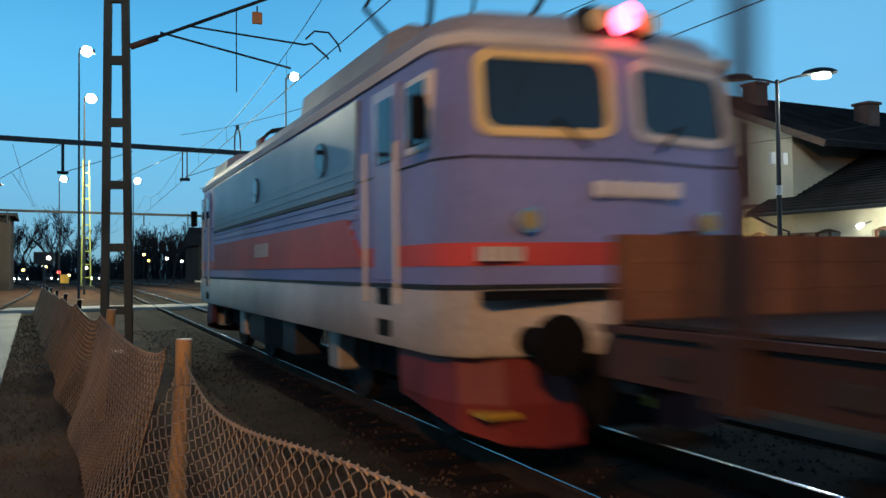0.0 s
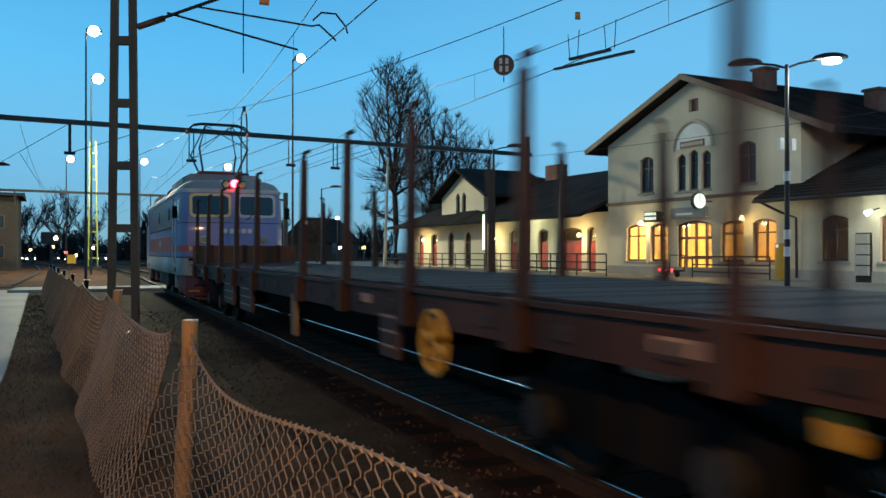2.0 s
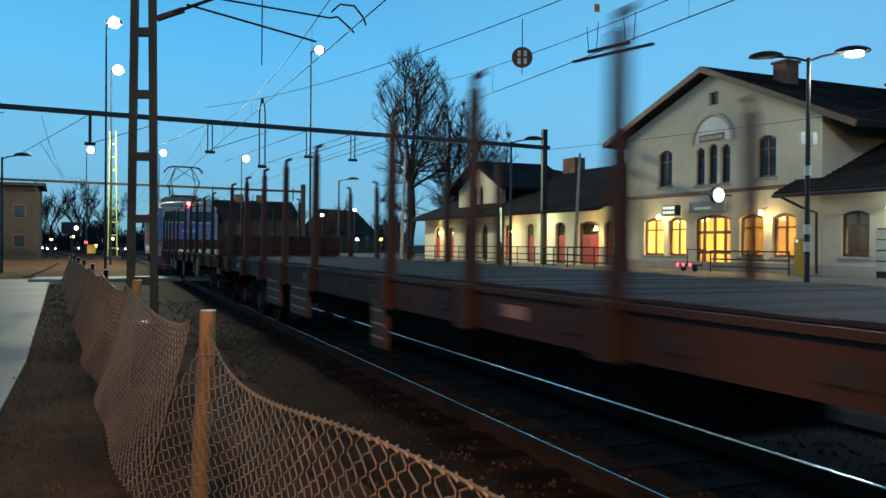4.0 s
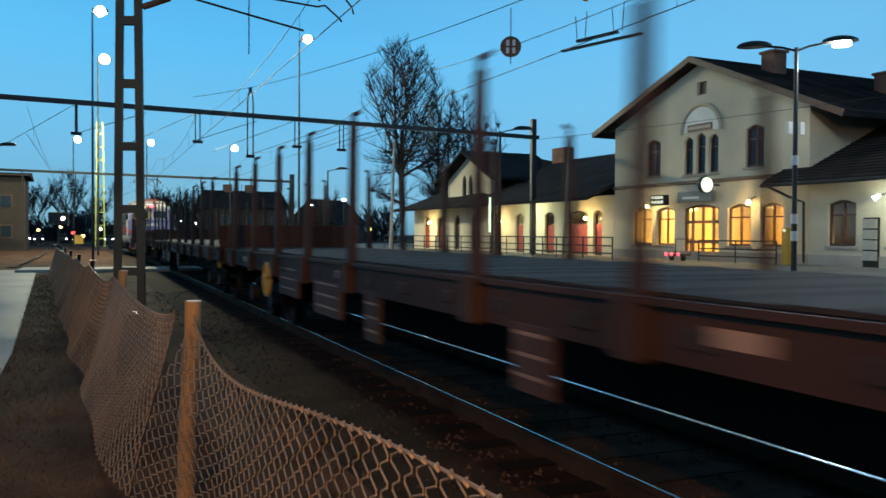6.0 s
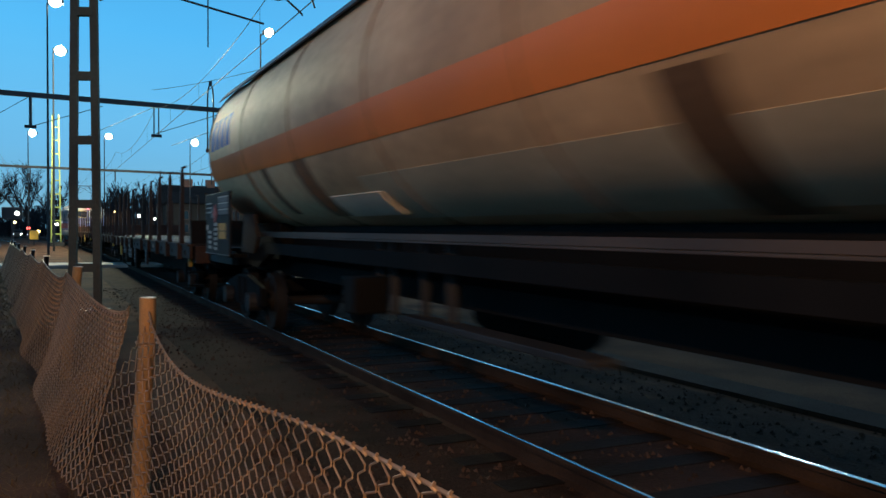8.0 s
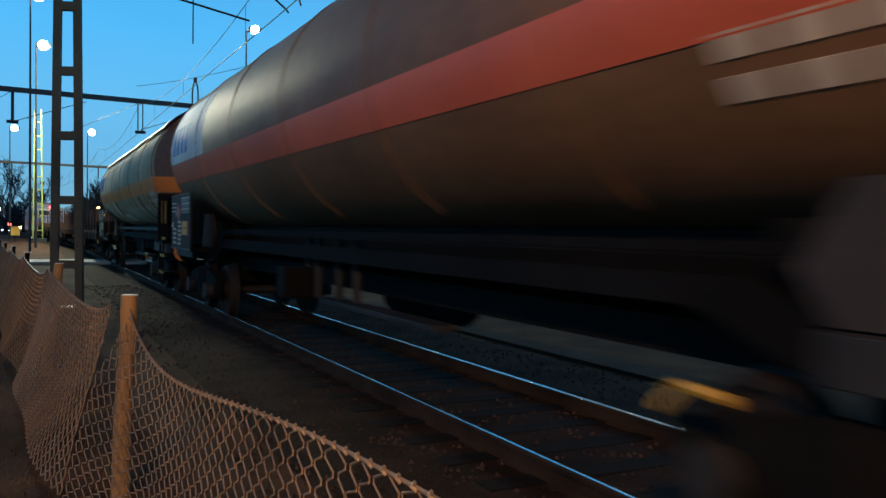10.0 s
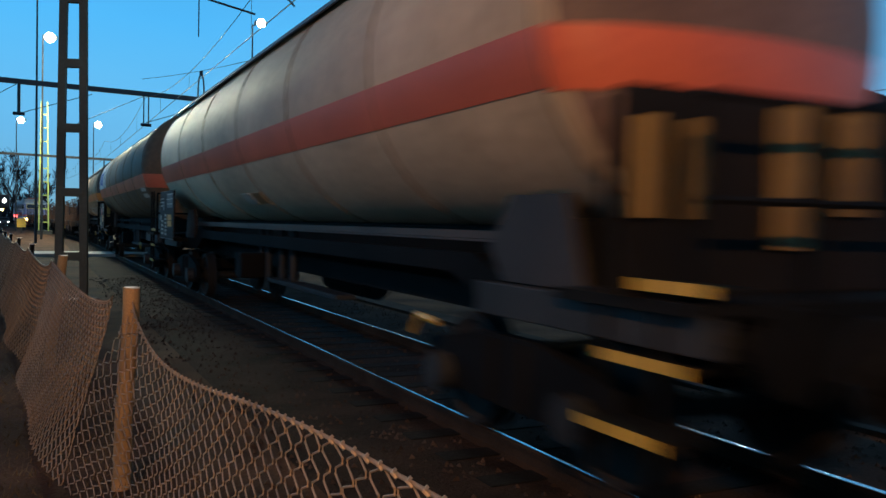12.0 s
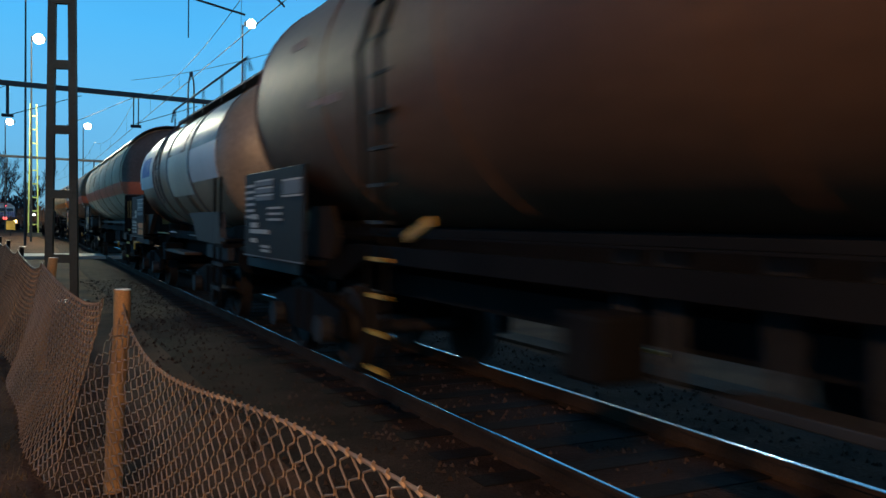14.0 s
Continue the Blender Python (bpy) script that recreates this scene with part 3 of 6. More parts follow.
for x in (-14, -9.2, -5.1, -1.5, 1.5, 5.2, 9.6, 12.4):
    part("hanger", rod(B(), (x, 77.2, 6.9), (x, 77.2, 5.75), 0.06, 6), M_POLE, far_portal)


def sag_line(a, b, sag, n=14):
    a, b = Vector(a), Vector(b)
    return [a.lerp(b, i / n) - Vector((0, 0, sag * 4 * (i / n) * (1 - i / n))) for i in range(n + 1)]


def overhead(off, z, y0, y1, name, label, step=24):
    t = thing(name, Matrix.Identity(4), label, "overhead wire")
    ysx = list(np.linspace(y0, y1, 26))
    part("contact_wire", tubes([[offset_point(y, off, z) for y in ysx]], 0.012, 5), M_WIRE, t)
    mess, drops = [], []
    y = y0
    while y < y1:
        a, b = offset_point(y, off, z + 1.25), offset_point(min(y + step, y1), off, z + 1.25)
        mess.append(sag_line(a, b, 0.75))
        for f in (0.2, 0.5, 0.8):
            p = mess[-1][int(f * 14)]
            drops.append([p, (p.x, p.y, z)])
        y += step
    for span in mess:
        part("messenger_span", tubes([span], 0.010, 5), M_WIRE, t)
    for d in drops:
        part("dropper_wire", tubes([d], 0.005, 4), M_WIRE, t)
    return t


overhead(0.45, 6.0, -32, 160, "overhead_wire", "dark overhead contact and messenger wires above the track")
overhead(6.2, 6.1, -32, 130, "overhead_wire", "overhead wires above the second track", 30)
overhead(-6.6, 6.0, 40, 160, "overhead_wire", "overhead wires above the yard track", 40)
solid("feeder_wire", tubes([sag_line((P0.x, P0.y, 7.9), (-26, 120, 7.6), 0.8), sag_line((20, 40.4, 6.9), (26, -12, 6.4), 0.5), sag_line((8.6, 15.2, 7.1), (2.3, 39, 7.9), 0.4), sag_line((8.6, 15.2, 7.1), (13, -5, 8.6), 0.3)], 0.011, 5), M_WIRE, "dark feeder wires crossing the sky", "wire")
# section insulator and round sign on the second track's wire
ins = thing("section_insulator", Matrix.Identity(4), "dark section insulator hanging in the overhead wire", "insulator")
part("runner", bar(B(), (9.95, 18.5, 6.35), (10.75, 16.2, 6.35), 0.1, 0.05), M_POLE, ins)
part("runner", bar(B(), (10.1, 18.0, 6.5), (10.5, 16.8, 6.5), 0.1, 0.06), M_POLE, ins)
for line in ([[(10.1, 18.0, 6.5), (10.05, 18.0, 7.1)], [(10.2, 17.8, 6.5), (10.25, 17.8, 7.2)], [(10.45, 16.9, 6.5), (10.4, 16.9, 7.1)], [(10.55, 16.7, 6.5), (10.6, 16.7, 7.2)]]):
    part("suspension_wire", tubes([line], 0.012, 4), M_POLE, ins)
sg = thing("round_sign", pose(9.05, 19.6, 6.62, 0, 0, -25), "round brown overhead-line sign with pale bars", "sign")
part("disc", rod(B(), (0, -0.02, 0), (0, 0.02, 0), 0.27, 28), M_BROWNW, sg)
for x in (-0.08, 0.08):
    for z in (-0.1, 0.1):
        part("bar", box(B(), x - 0.04, -0.03, z - 0.075, x + 0.04, -0.022, z + 0.075), M_WHITE, sg, "pale bar")
part("hanger", rod(B(), (0, 0, -0.45), (0, 0, 1.0), 0.014, 6), M_POLE, sg)
tg = thing("orange_tag", pose(10.55, 18.4, 7.75), "small orange tag on an overhead wire", "marker")
part("tag_plate", box(B(), -0.07, -0.03, -0.12, 0.07, 0.03, 0.08, 0.02), M_ORANGE, tg)


# ---- yard lamps ----
def flood_mast(at, h, label, head=0.5, glowm=None, arm=0.5, group="yard lamp masts"):
    t = thing("yard_lamp_mast", pose(*at), label, "lamp mast", group)
    part("pole", rod(B(), (0, 0, 0), (0, 0, h), 0.09, 8, 0.05), M_POLE, t)
    part("arm", rod(B(), (0, 0, h - 0.1), (arm, -0.3, h + 0.1), 0.04, 6), M_POLE, t)
    hd = part("head", box(B(), arm - head * 0.6, -0.55, h - 0.05, arm + head * 0.6, -0.05, h + 0.2, 0.05), M_POLE, t, "lamp housing")
    part("lens", rod(B(), (arm, -0.57, h + 0.02), (arm, -0.45, h + 0.02), head * 0.44, 18), glowm or G_LAMP, hd, "bright white lamp lens")
    return t


flood_mast((-2.9, 60, 0), 16.4, "tall thin yard lamp mast with a bright white lamp", 0.8)
flood_mast((-3.0, 70, 0), 15.2, "tall thin yard lamp mast with a bright white lamp", 0.85)
flood_mast((10.7, 59, 0), 15.5, "tall thin yard lamp mast with a bright white lamp", 0.7)
flood_mast((-7.5, 110, 0), 13.0, "distant yard lamp mast with a small lit lamp", 0.9)
flood_mast((0.9, 112, 0), 13.2, "distant yard lamp mast with a small lit lamp", 0.9)
flood_mast((10.5, 105, 0), 12.2, "distant yard lamp mast with a small lit lamp", 0.9)
lattice_mast("yellow_lattice_mast", (-3.65, 89, 0), 12.8, 0.85, 0.12, M_YMAST, "yellow-green painted lattice mast lit by yard lamps", 1.3, 0.12, 0.4)
lamp("yard_lamp_light", "POINT", 17000, YARD, (-2.0, 63, 14.5), None, 0.4)
lamp("yard_lamp_light", "POINT", 13000, YARD, (-1.0, 84, 13.5), None, 0.4)


def post_lamp(at, h, label, lit=True, arms=(1,), group="platform lamps", yaw=0):
    """A platform lamp with curved hood heads."""
    t = thing("platform_lamp", pose(*at, 0, 0, yaw), label, "street lamp", group)
    part("pole", rod(B(), (0, 0, 0), (0, 0, h), 0.085, 10, 0.055), M_POLE, t)
    for s in arms:
        part("arm", tubes([[(0, 0, h - 0.1), (s * 0.35, 0, h + 0.02), (s * 0.9, 0, h + 0.1)]], 0.035, 6), M_POLE, t)
        hood = part("hood", B_hood(s, h), M_POLE, t, "dark curved lamp hood", smooth=True)
        if lit and s > 0:
            part("lens", rod(B(), (s * 1.2, 0, h - 0.02), (s * 1.2, 0, h + 0.10), 0.25, 14), G_STREET, hood, "bright greenish-white lens")
    return t


def B_hood(s, h):
    bm = B()
    bmesh.ops.create_uvsphere(bm, u_segments=14, v_segments=8, radius=1.0)
    bmesh.ops.scale(bm, vec=(0.5, 0.26, 0.17), verts=bm.verts)
    for v in bm.verts:
        v.co.z = max(v.co.z, -0.02)
    bmesh.ops.translate(bm, vec=(s * 1.15, 0, h + 0.1), verts=bm.verts)
    return bm


post_lamp((17.9, 19.1, 0.72), 6.5, "tall black platform lamp with two curved arms, one lit", True, (1, -1), yaw=-38)
lamp("platform_lamp_light", "POINT", 420, COOL, (18.9, 18.5, 6.9), None, 0.2)
pl = thing("pole_bands", pose(17.9, 19.1, 0.72), "white marker bands on the platform lamp pole", "marker bands")
for z in (1.4, 0.9, 3.1):
    part("band", rod(B(), (0, 0, z), (0, 0, z + 0.28), 0.1, 10), M_WHITE, pl)
part("band", box(B(), -0.30, -0.05, 4.0, -0.14, 0.05, 4.35), M_WHITE, pl)
part("band", box(B(), 0.14, -0.05, 4.0, 0.30, 0.05, 4.35), M_WHITE, pl)
post_lamp((17.2, 38.5, 0.72), 6.3, "unlit black platform lamp with one curved arm", False, (1,), yaw=-20)
post_lamp((14.3, 66, 0.3), 6.6, "unlit dark lamp post", False, (1,), yaw=-20)
post_lamp((-7.9, 52, 0), 6.5, "unlit dark lamp post beside the footpath", False, (1,), yaw=-20)

# ---- station buildings, along one line ----
ST = pose(25.0, 0, 0, 0, 0, 5)   # local y runs along the front, local x goes away from the tracks
Z0 = 0.72


def arch_outline(w, h, rise, n=8):
    """Outline of an opening with a flat arch, from its lower middle."""
    pts = [(-w / 2, 0), (w / 2, 0), (w / 2, h - rise)]
    for i in range(1, n):
        a = i / n
        pts.append((w / 2 - w * a, h - rise + rise * math.sin(math.pi * a)))
    pts.append((-w / 2, h - rise))
    return pts


def wall_sheet(bm, outline, holes, thick):
    """A wall in the local y-z plane with openings through it, its front at x = 0."""
    def ring(pts):
        vs = [bm.verts.new((0, a, b)) for a, b in pts]
        return [bm.edges.new((vs[i], vs[(i + 1) % len(vs)])) for i in range(len(vs))]
    edges = ring(outline)
    for h in holes:
        edges += ring(h)
    bmesh.ops.triangle_fill(bm, use_beauty=True, use_dissolve=False, edges=edges)
    faces = list(bm.faces)
    r = bmesh.ops.extrude_face_region(bm, geom=faces)
    bmesh.ops.translate(bm, vec=(thick, 0, 0), verts=[v for v in r["geom"] if isinstance(v, bmesh.types.BMVert)])
    return bm


def shifted(pts, u, z):
    return [(a + u, b + z) for a, b in pts]


def frame_piece(bm, pts, width, x0, x1):
    """A frame round an outline, as a loft between the outline and an inset of it."""
    cx = sum(p[0] for p in pts) / len(pts)
    cz = sum(p[1] for p in pts) / len(pts)
    inner = []
    for a, b in pts:
        da, db = a - cx, b - cz
        k = 1 - width / max(abs(da), abs(db), 1e-3)
        inner.append((cx + da * k, cz + db * k))
    n = len(pts)
    rows = [[bm.verts.new((x, a, b)) for a, b in q] for x, q in ((x0, pts), (x0, inner), (x1, inner), (x1, pts))]
    for i in range(4):
        p, q = rows[i], rows[(i + 1) % 4]
        for j in range(n):
            bm.faces.new((p[j], p[(j + 1) % n], q[(j + 1) % n], q[j]))
    return bm


def window(house, u, z, w, h, rise, pane_mat, frame_mat=None, mullion=True, transom=0.68, sill=True, x=0.14, name="window"):
    frame_mat = frame_mat or M_BROWNW
    pts = shifted(arch_outline(w, h, rise), u, z)
    f = part(name, frame_piece(B(), pts, 0.09, x - 0.02, x + 0.07), frame_mat, house, "arched window with brown wooden frame")
    bm = B()
    vs = [bm.verts.new((x + 0.03, a, b)) for a, b in pts]
    bm.faces.new(vs)
    r = bmesh.ops.extrude_face_region(bm, geom=list(bm.faces))
    bmesh.ops.translate(bm, vec=(0.008, 0, 0), verts=[v for v in r["geom"] if isinstance(v, bmesh.types.BMVert)])
    p = part("pane", bm, pane_mat, f)
    p.visible_shadow = False
    bm = B()
    if mullion:
        box(bm, x - 0.015, u - 0.035, z + 0.05, x + 0.065, u + 0.035, z + h - 0.05)
    if transom:
        box(bm, x - 0.012, u - w / 2 + 0.05, z + h * transom - 0.03, x + 0.062, u + w / 2 - 0.05, z + h * transom + 0.03)
    if mullion or transom:
        part("glazing_cross", bm, frame_mat, f)
    if sill:
        part("sill", box(B(), -0.08, u - w / 2 - 0.08, z - 0.1, x, u + w / 2 + 0.08, z - 0.003, 0.01), M_PLINTH, f, "stone sill")
    return f


def door(house, u, z, w, h, leaf_h, leaf_mat, pane_mat, rise=0.12, x=0.16):
    pts = shifted(arch_outline(w, h, rise), u, z)
    f = part("door", frame_piece(B(), pts, 0.08, x - 0.03, x + 0.08), M_BROWNW, house, "arched doorway with brown frame")
    lf = part("leaf", box(B(), x, u - w / 2 + 0.08, z + 0.02, x + 0.05, u + w / 2 - 0.08, z + leaf_h, 0.008), leaf_mat, f, "red painted door leaf")
    for s in (-1, 1):
        part("panel", box(B(), x - 0.012, u + s * w * 0.2 - w * 0.13, z + 0.2, x + 0.005, u + s * w * 0.2 + w * 0.13, z + leaf_h - 0.2, 0.006), leaf_mat, lf)
    p = part("fanlight", box(B(), x + 0.02, u - w / 2 + 0.08, z + leaf_h + 0.05, x + 0.03, u + w / 2 - 0.08, z + h - 0.1), pane_mat, f, "glazed fanlight")
    p.visible_shadow = False
    return f


# main station house: gable end to the platform
st = thing("station_house", ST, "two-storey cream plastered station house with gable front and lit windows", "house")
U0, U1, UR = 23.85, 35.4, 29.65
holes = []
GW = [(33.28, 1.33, 1.42, 1.72), (31.66, 1.33, 1.18, 1.72), (27.25, 1.35, 1.25, 1.7), (25.57, 1.35, 1.15, 1.7)]
UW = [(32.5, 4.47, 0.95, 1.66), (26.47, 4.47, 0.95, 1.66), (30.2, 4.4, 0.55, 1.62), (29.45, 4.4, 0.55, 1.72), (28.7, 4.4, 0.55, 1.62)]
for u, z, w, h in GW + UW:
    holes.append(shifted(arch_outline(w, h, 0.16), u, z))
holes.append(shifted(arch_outline(2.1, 2.36, 0.18), 29.4, 0.74))
holes.append([(29.14, 7.75), (29.72, 7.75), (29.72, 8.3), (29.14, 8.3)])
wall = part("wall", wall_sheet(B(), [(U0, Z0), (U1, Z0), (U1, 6.95), (UR, 9.05), (U0, 6.55)], holes, 0.35), M_PLASTER, st, "cream plaster front wall")
part("wall", box(B(), 0.35, U1 - 0.35, Z0, 12, U1, 6.9), M_PLASTER, st, "cream plaster side wall")
part("wall", box(B(), 0.35, U0, Z0, 12, U0 + 0.35, 6.5), M_PLASTER, st, "cream plaster side wall")
bm = B()
loft(bm, [[(x, U1, 6.9), (x, UR, 9.05), (x, U0, 6.5), (x, U0, Z0), (x, U1, Z0)] for x in (11.7, 12.05)])
part("wall", bm, M_PLASTER, st, "plaster back wall")
part("plinth", box(B(), -0.06, U0, Z0 - 0.02, -0.003, U1, 1.1), M_PLINTH, st, "grey stone plinth")
part("string_course", box(B(), -0.10, U0 - 0.05, 3.98, -0.003, U1 + 0.05, 4.13, 0.02), M_BROWNW, st, "dark moulded string course")
for sgn in (0, 1):
    bm = B()
    if sgn == 0:
        a, b = (36.6, 6.85), (UR, 9.38)
    else:
        a, b = (UR, 9.38), (22.0, 6.1)
    loft(bm, [[(x, a[0], a[1]), (x, b[0], b[1]), (x, b[0], b[1] - 0.22), (x, a[0], a[1] - 0.22)] for x in (-0.5, 13)])
    roof = part("roof", bm, M_TILE, st, "dark tiled roof slope with deep eaves")
    for i in range(1, 30):
        f = i / 30
        u, z = a[0] + (b[0] - a[0]) * f, a[1] + (b[1] - a[1]) * f
        part("tile_course", box(B(), -0.5, u - 0.03, z - 0.02, 13, u + 0.03, z + 0.03), M_TILE, roof)
    bm = B()
    bar(bm, (-0.53, a[0], a[1] - 0.13), (-0.53, b[0], b[1] - 0.13), 0.05, 0.24)
    part("bargeboard", bm, M_BROWNW, roof, "dark bargeboard")
for x, u, z in ((2.2, 27.95, 9.42), (6.5, 25.9, 8.55), (10.5, 24.2, 9.0)):
    ch = part("chimney", box(B(), x, u - 0.36, 6.5, x + 0.7, u + 0.36, z, 0.02), M_BRICK, st, "dark brick chimney")
    part("chimney_cap", box(B(), x - 0.07, u - 0.43, z, x + 0.77, u + 0.43, z + 0.12, 0.02), M_BRICK, ch)
for u, z, w, h in GW:
    window(st, u, z, w, h, 0.16, M_PANE)
for u, z, w, h in UW:
    window(st, u, z, w, h, 0.16, M_GLASS, mullion=w > 0.7)
bm = B()
for x in (0.15,):
    vs = [bm.verts.new((x, a, b)) for a, b in [(29.14, 7.75), (29.72, 7.75), (29.72, 8.3), (29.14, 8.3)]]
    bm.faces.new(vs)
    r = bmesh.ops.extrude_face_region(bm, geom=list(bm.faces))
    bmesh.ops.translate(bm, vec=(0.05, 0, 0), verts=[v for v in r["geom"] if isinstance(v, bmesh.types.BMVert)])
part("attic_hatch", bm, M_BROWNW, st, "small square attic hatch")
# arched panel with the name board above the three middle windows
bm = B()
vs = [(29.45 + 1.05 * math.cos(a), 6.2 + 1.02 * math.sin(a)) for a in np.linspace(0, math.pi, 18)]
loft(bm, [[(x, a, b) for a, b in vs] for x in (-0.03, 0.0)])
part("arch_panel", bm, M_WHITE, st, "pale arched panel over the middle windows")
bm = B()
outer = [(-0.05, 29.45 + 1.2 * math.cos(a), 6.15 + 1.2 * math.sin(a)) for a in np.linspace(0, math.pi, 20)]
part("arch_moulding", tubes([outer], 0.07, 6), M_PLASTER, st)
nb = part("name_board", box(B(), -0.07, 28.75, 6.22, -0.035, 30.2, 6.52), M_BROWNW, st, "brown name board with pale lettering bars")
for i in range(11):
    part("lettering", box(B(), -0.078, 28.83 + i * 0.122, 6.3, -0.071, 28.91 + i * 0.122, 6.44), M_LABEL, nb)
# double glazed entrance door
dr = part("entrance", frame_piece(B(), shifted(arch_outline(2.1, 2.36, 0.18), 29.4, 0.74), 0.12, 0.08, 0.2), M_BROWNW, st, "glazed brown double entrance door")
for u in (28.78, 29.4, 30.02):
    part("door_bar", box(B(), 0.1, u - 0.06, 0.8, 0.17, u + 0.06, 3.0), M_BROWNW, dr)
for z in (0.85, 1.5, 2.35):
    part("door_bar", box(B(), 0.103, 28.4, z - 0.06, 0.167, 30.4, z + 0.06), M_BROWNW, dr)
p = part("pane", box(B(), 0.13, 28.42, 0.85, 0.138, 30.38, 3.0), M_PANE, dr)
p.visible_shadow = False
# lit waiting room behind the ground-floor windows
bm = B()
box(bm, 4.9, U0 + 0.4, Z0, 5.0, U1 - 0.4, 3.9)
box(bm, 0.36, U0 + 0.36, 3.85, 5.0, U1 - 0.36, 3.95)
box(bm, 0.36, U0 + 0.36, Z0 + 0.02, 5.0, U1 - 0.36, Z0 + 0.06)
for u in (26.4, 30.9):
    box(bm, 2.2, u - 0.06, Z0, 4.9, u + 0.06, 3.85)
part("waiting_room", bm, M_INNER, st, "warm yellow waiting room walls")
for u in (25.5, 27.2, 29.4, 31.6, 33.3):
    bm = rod(B(), (1.6, u, 3.3), (1.6, u, 3.5), 0.22, 12)
    rod(bm, (1.6, u, 3.5), (1.6, u, 3.86), 0.015, 6)
    part("ceiling_lamp", bm, G_CEIL, st, "round warm ceiling lamp")
for u in (26.4, 32.4):
    p = ST @ Vector((2.2, u, 3.2))
    lamp("waiting_room_light", "POINT", 700, WARM, p, None, 0.3)
for u in (26.4, 32.5):
    wlp = part("wall_lamp", rod(B(), (-0.35, u, 3.0), (-0.35, u, 3.16), 0.1, 10, 0.06), G_WARM, st, "warm wall lamp between the windows")
    part("bracket", rod(B(), (-0.35, u, 3.16), (0.0, u, 3.3), 0.02, 6), M_POLE, wlp)
    lamp("wall_lamp_light", "POINT", 60, LAMPLIGHT, ST @ Vector((-0.5, u, 2.9)), None, 0.1)
sgn = thing("entrance_sign", ST, "pale illuminated sign board above the entrance", "sign")
part("board", box(B(), -0.22, 28.5, 3.2, -0.08, 30.65, 3.66, 0.02), M_CONC, sgn)
part("lettering", box(B(), -0.232, 29.3, 3.33, -0.222, 30.3, 3.43), M_WHITE, sgn)
dsp = thing("departure_display", ST, "small lit departure display under a black hood", "display")
part("case", box(B(), -0.7, 30.95, 3.1, -0.4, 31.85, 3.55, 0.02), M_POLE, dsp)
for k in range(2):
    for i in range(4):
        part("lit_line", box(B(), -0.712, 31.02 + i * 0.2, 3.18 + k * 0.2, -0.702, 31.17 + i * 0.2, 3.3 + k * 0.2), G_SIGN, dsp)
ck = thing("station_clock", ST @ pose(-0.75, 28.35, 3.85), "round white lit station clock in a black rim", "clock")
part("rim", rod(B(), (0, 0.09, 0), (0, -0.09, 0), 0.34, 28), M_POLE, ck)
part("face", rod(B(), (0, 0.1, 0), (0, -0.1, 0), 0.30, 28), G_CLOCK, ck, "lit white dial")
part("pointer", bar(B(), (0, -0.105, 0), (0.0, -0.105, 0.24), 0.03, 0.01), M_POLE, ck)
part("pointer", bar(B(), (0, -0.105, 0), (0.15, -0.105, -0.12), 0.03, 0.01), M_POLE, ck)
part("bracket", rod(B(), (0, 0, 0), (0.75, 0, 0), 0.03, 8), M_POLE, ck)

ct = thing("luggage_cart", ST @ pose(-1.6, 29.0, Z0), "small dark luggage cart with red lamps by the entrance", "cart")
part("tray", box(B(), -0.3, -0.5, 0.22, 0.3, 0.5, 0.3, 0.02), M_DARK, ct)
part("frame_hoop", tubes([[(0.28, -0.45, 0.3), (0.3, -0.45, 0.9), (0.3, 0.45, 0.9), (0.28, 0.45, 0.3)]], 0.025, 6), M_DARK, ct)
for y in (-0.35, 0.35):
    part("wheel", rod(B(), (-0.05, y, 0.12), (0.05, y, 0.12), 0.12, 12), M_RUBBER, ct)
for y in (-0.4, 0.0, 0.35):
    part("red_lamp", rod(B(), (-0.34, y, 0.28), (-0.28, y, 0.28), 0.06, 10), glow("small_red_glow", (1.0, 0.05, 0.08), 6), ct, "red lamp")

# single-storey wing nearer the camera
wg = thing("station_wing", ST, "low cream station wing with dark lean-to roof", "house")
hs = [shifted(arch_outline(1.15, 1.62, 0.14), 22.45, 1.42), shifted(arch_outline(1.15, 1.62, 0.14), 20.1, 1.42), shifted(arch_outline(1.15, 1.62, 0.14), 17.4, 1.42), shifted(arch_outline(1.1, 2.3, 0.14), 15.0, 0.75)]
part("wall", wall_sheet(B(), [(8, Z0), (U0 - 0.02, Z0), (U0 - 0.02, 3.95), (8, 3.95)], hs, 0.35), M_PLASTER, wg, "cream plaster wall")
part("plinth", box(B(), -0.05, 8, Z0 - 0.02, -0.003, U0 - 0.02, 1.1), M_PLINTH, wg)
part("wall", box(B(), 0.35, 8, Z0, 12, 8.35, 3.95), M_PLASTER, wg)
part("inner_wall", box(B(), 3.0, 8.4, Z0, 3.1, U0 - 0.05, 3.9), M_INNER, wg)
for u in (22.45, 20.1, 17.4):
    f = window(wg, u, 1.42, 1.15, 1.62, 0.14, M_PANE, M_BROWNW if u != 20.1 else M_BRICK)
door(wg, 15.0, 0.75, 1.1, 2.3, 1.7, M_REDDOOR, M_GLASS)
lamp("wing_room_light", "POINT", 14, WARM, ST @ Vector((1.9, 19.4, 3.2)), None, 0.2)
bm = B()
loft(bm, [[(-1.1, u, 3.75), (6.0, u, 7.0), (6.0, u, 6.8), (-1.1, u, 3.6)] for u in (7.4, U0 + 1.2)])
rf = part("roof", bm, M_TILE, wg, "dark tiled lean-to roof")
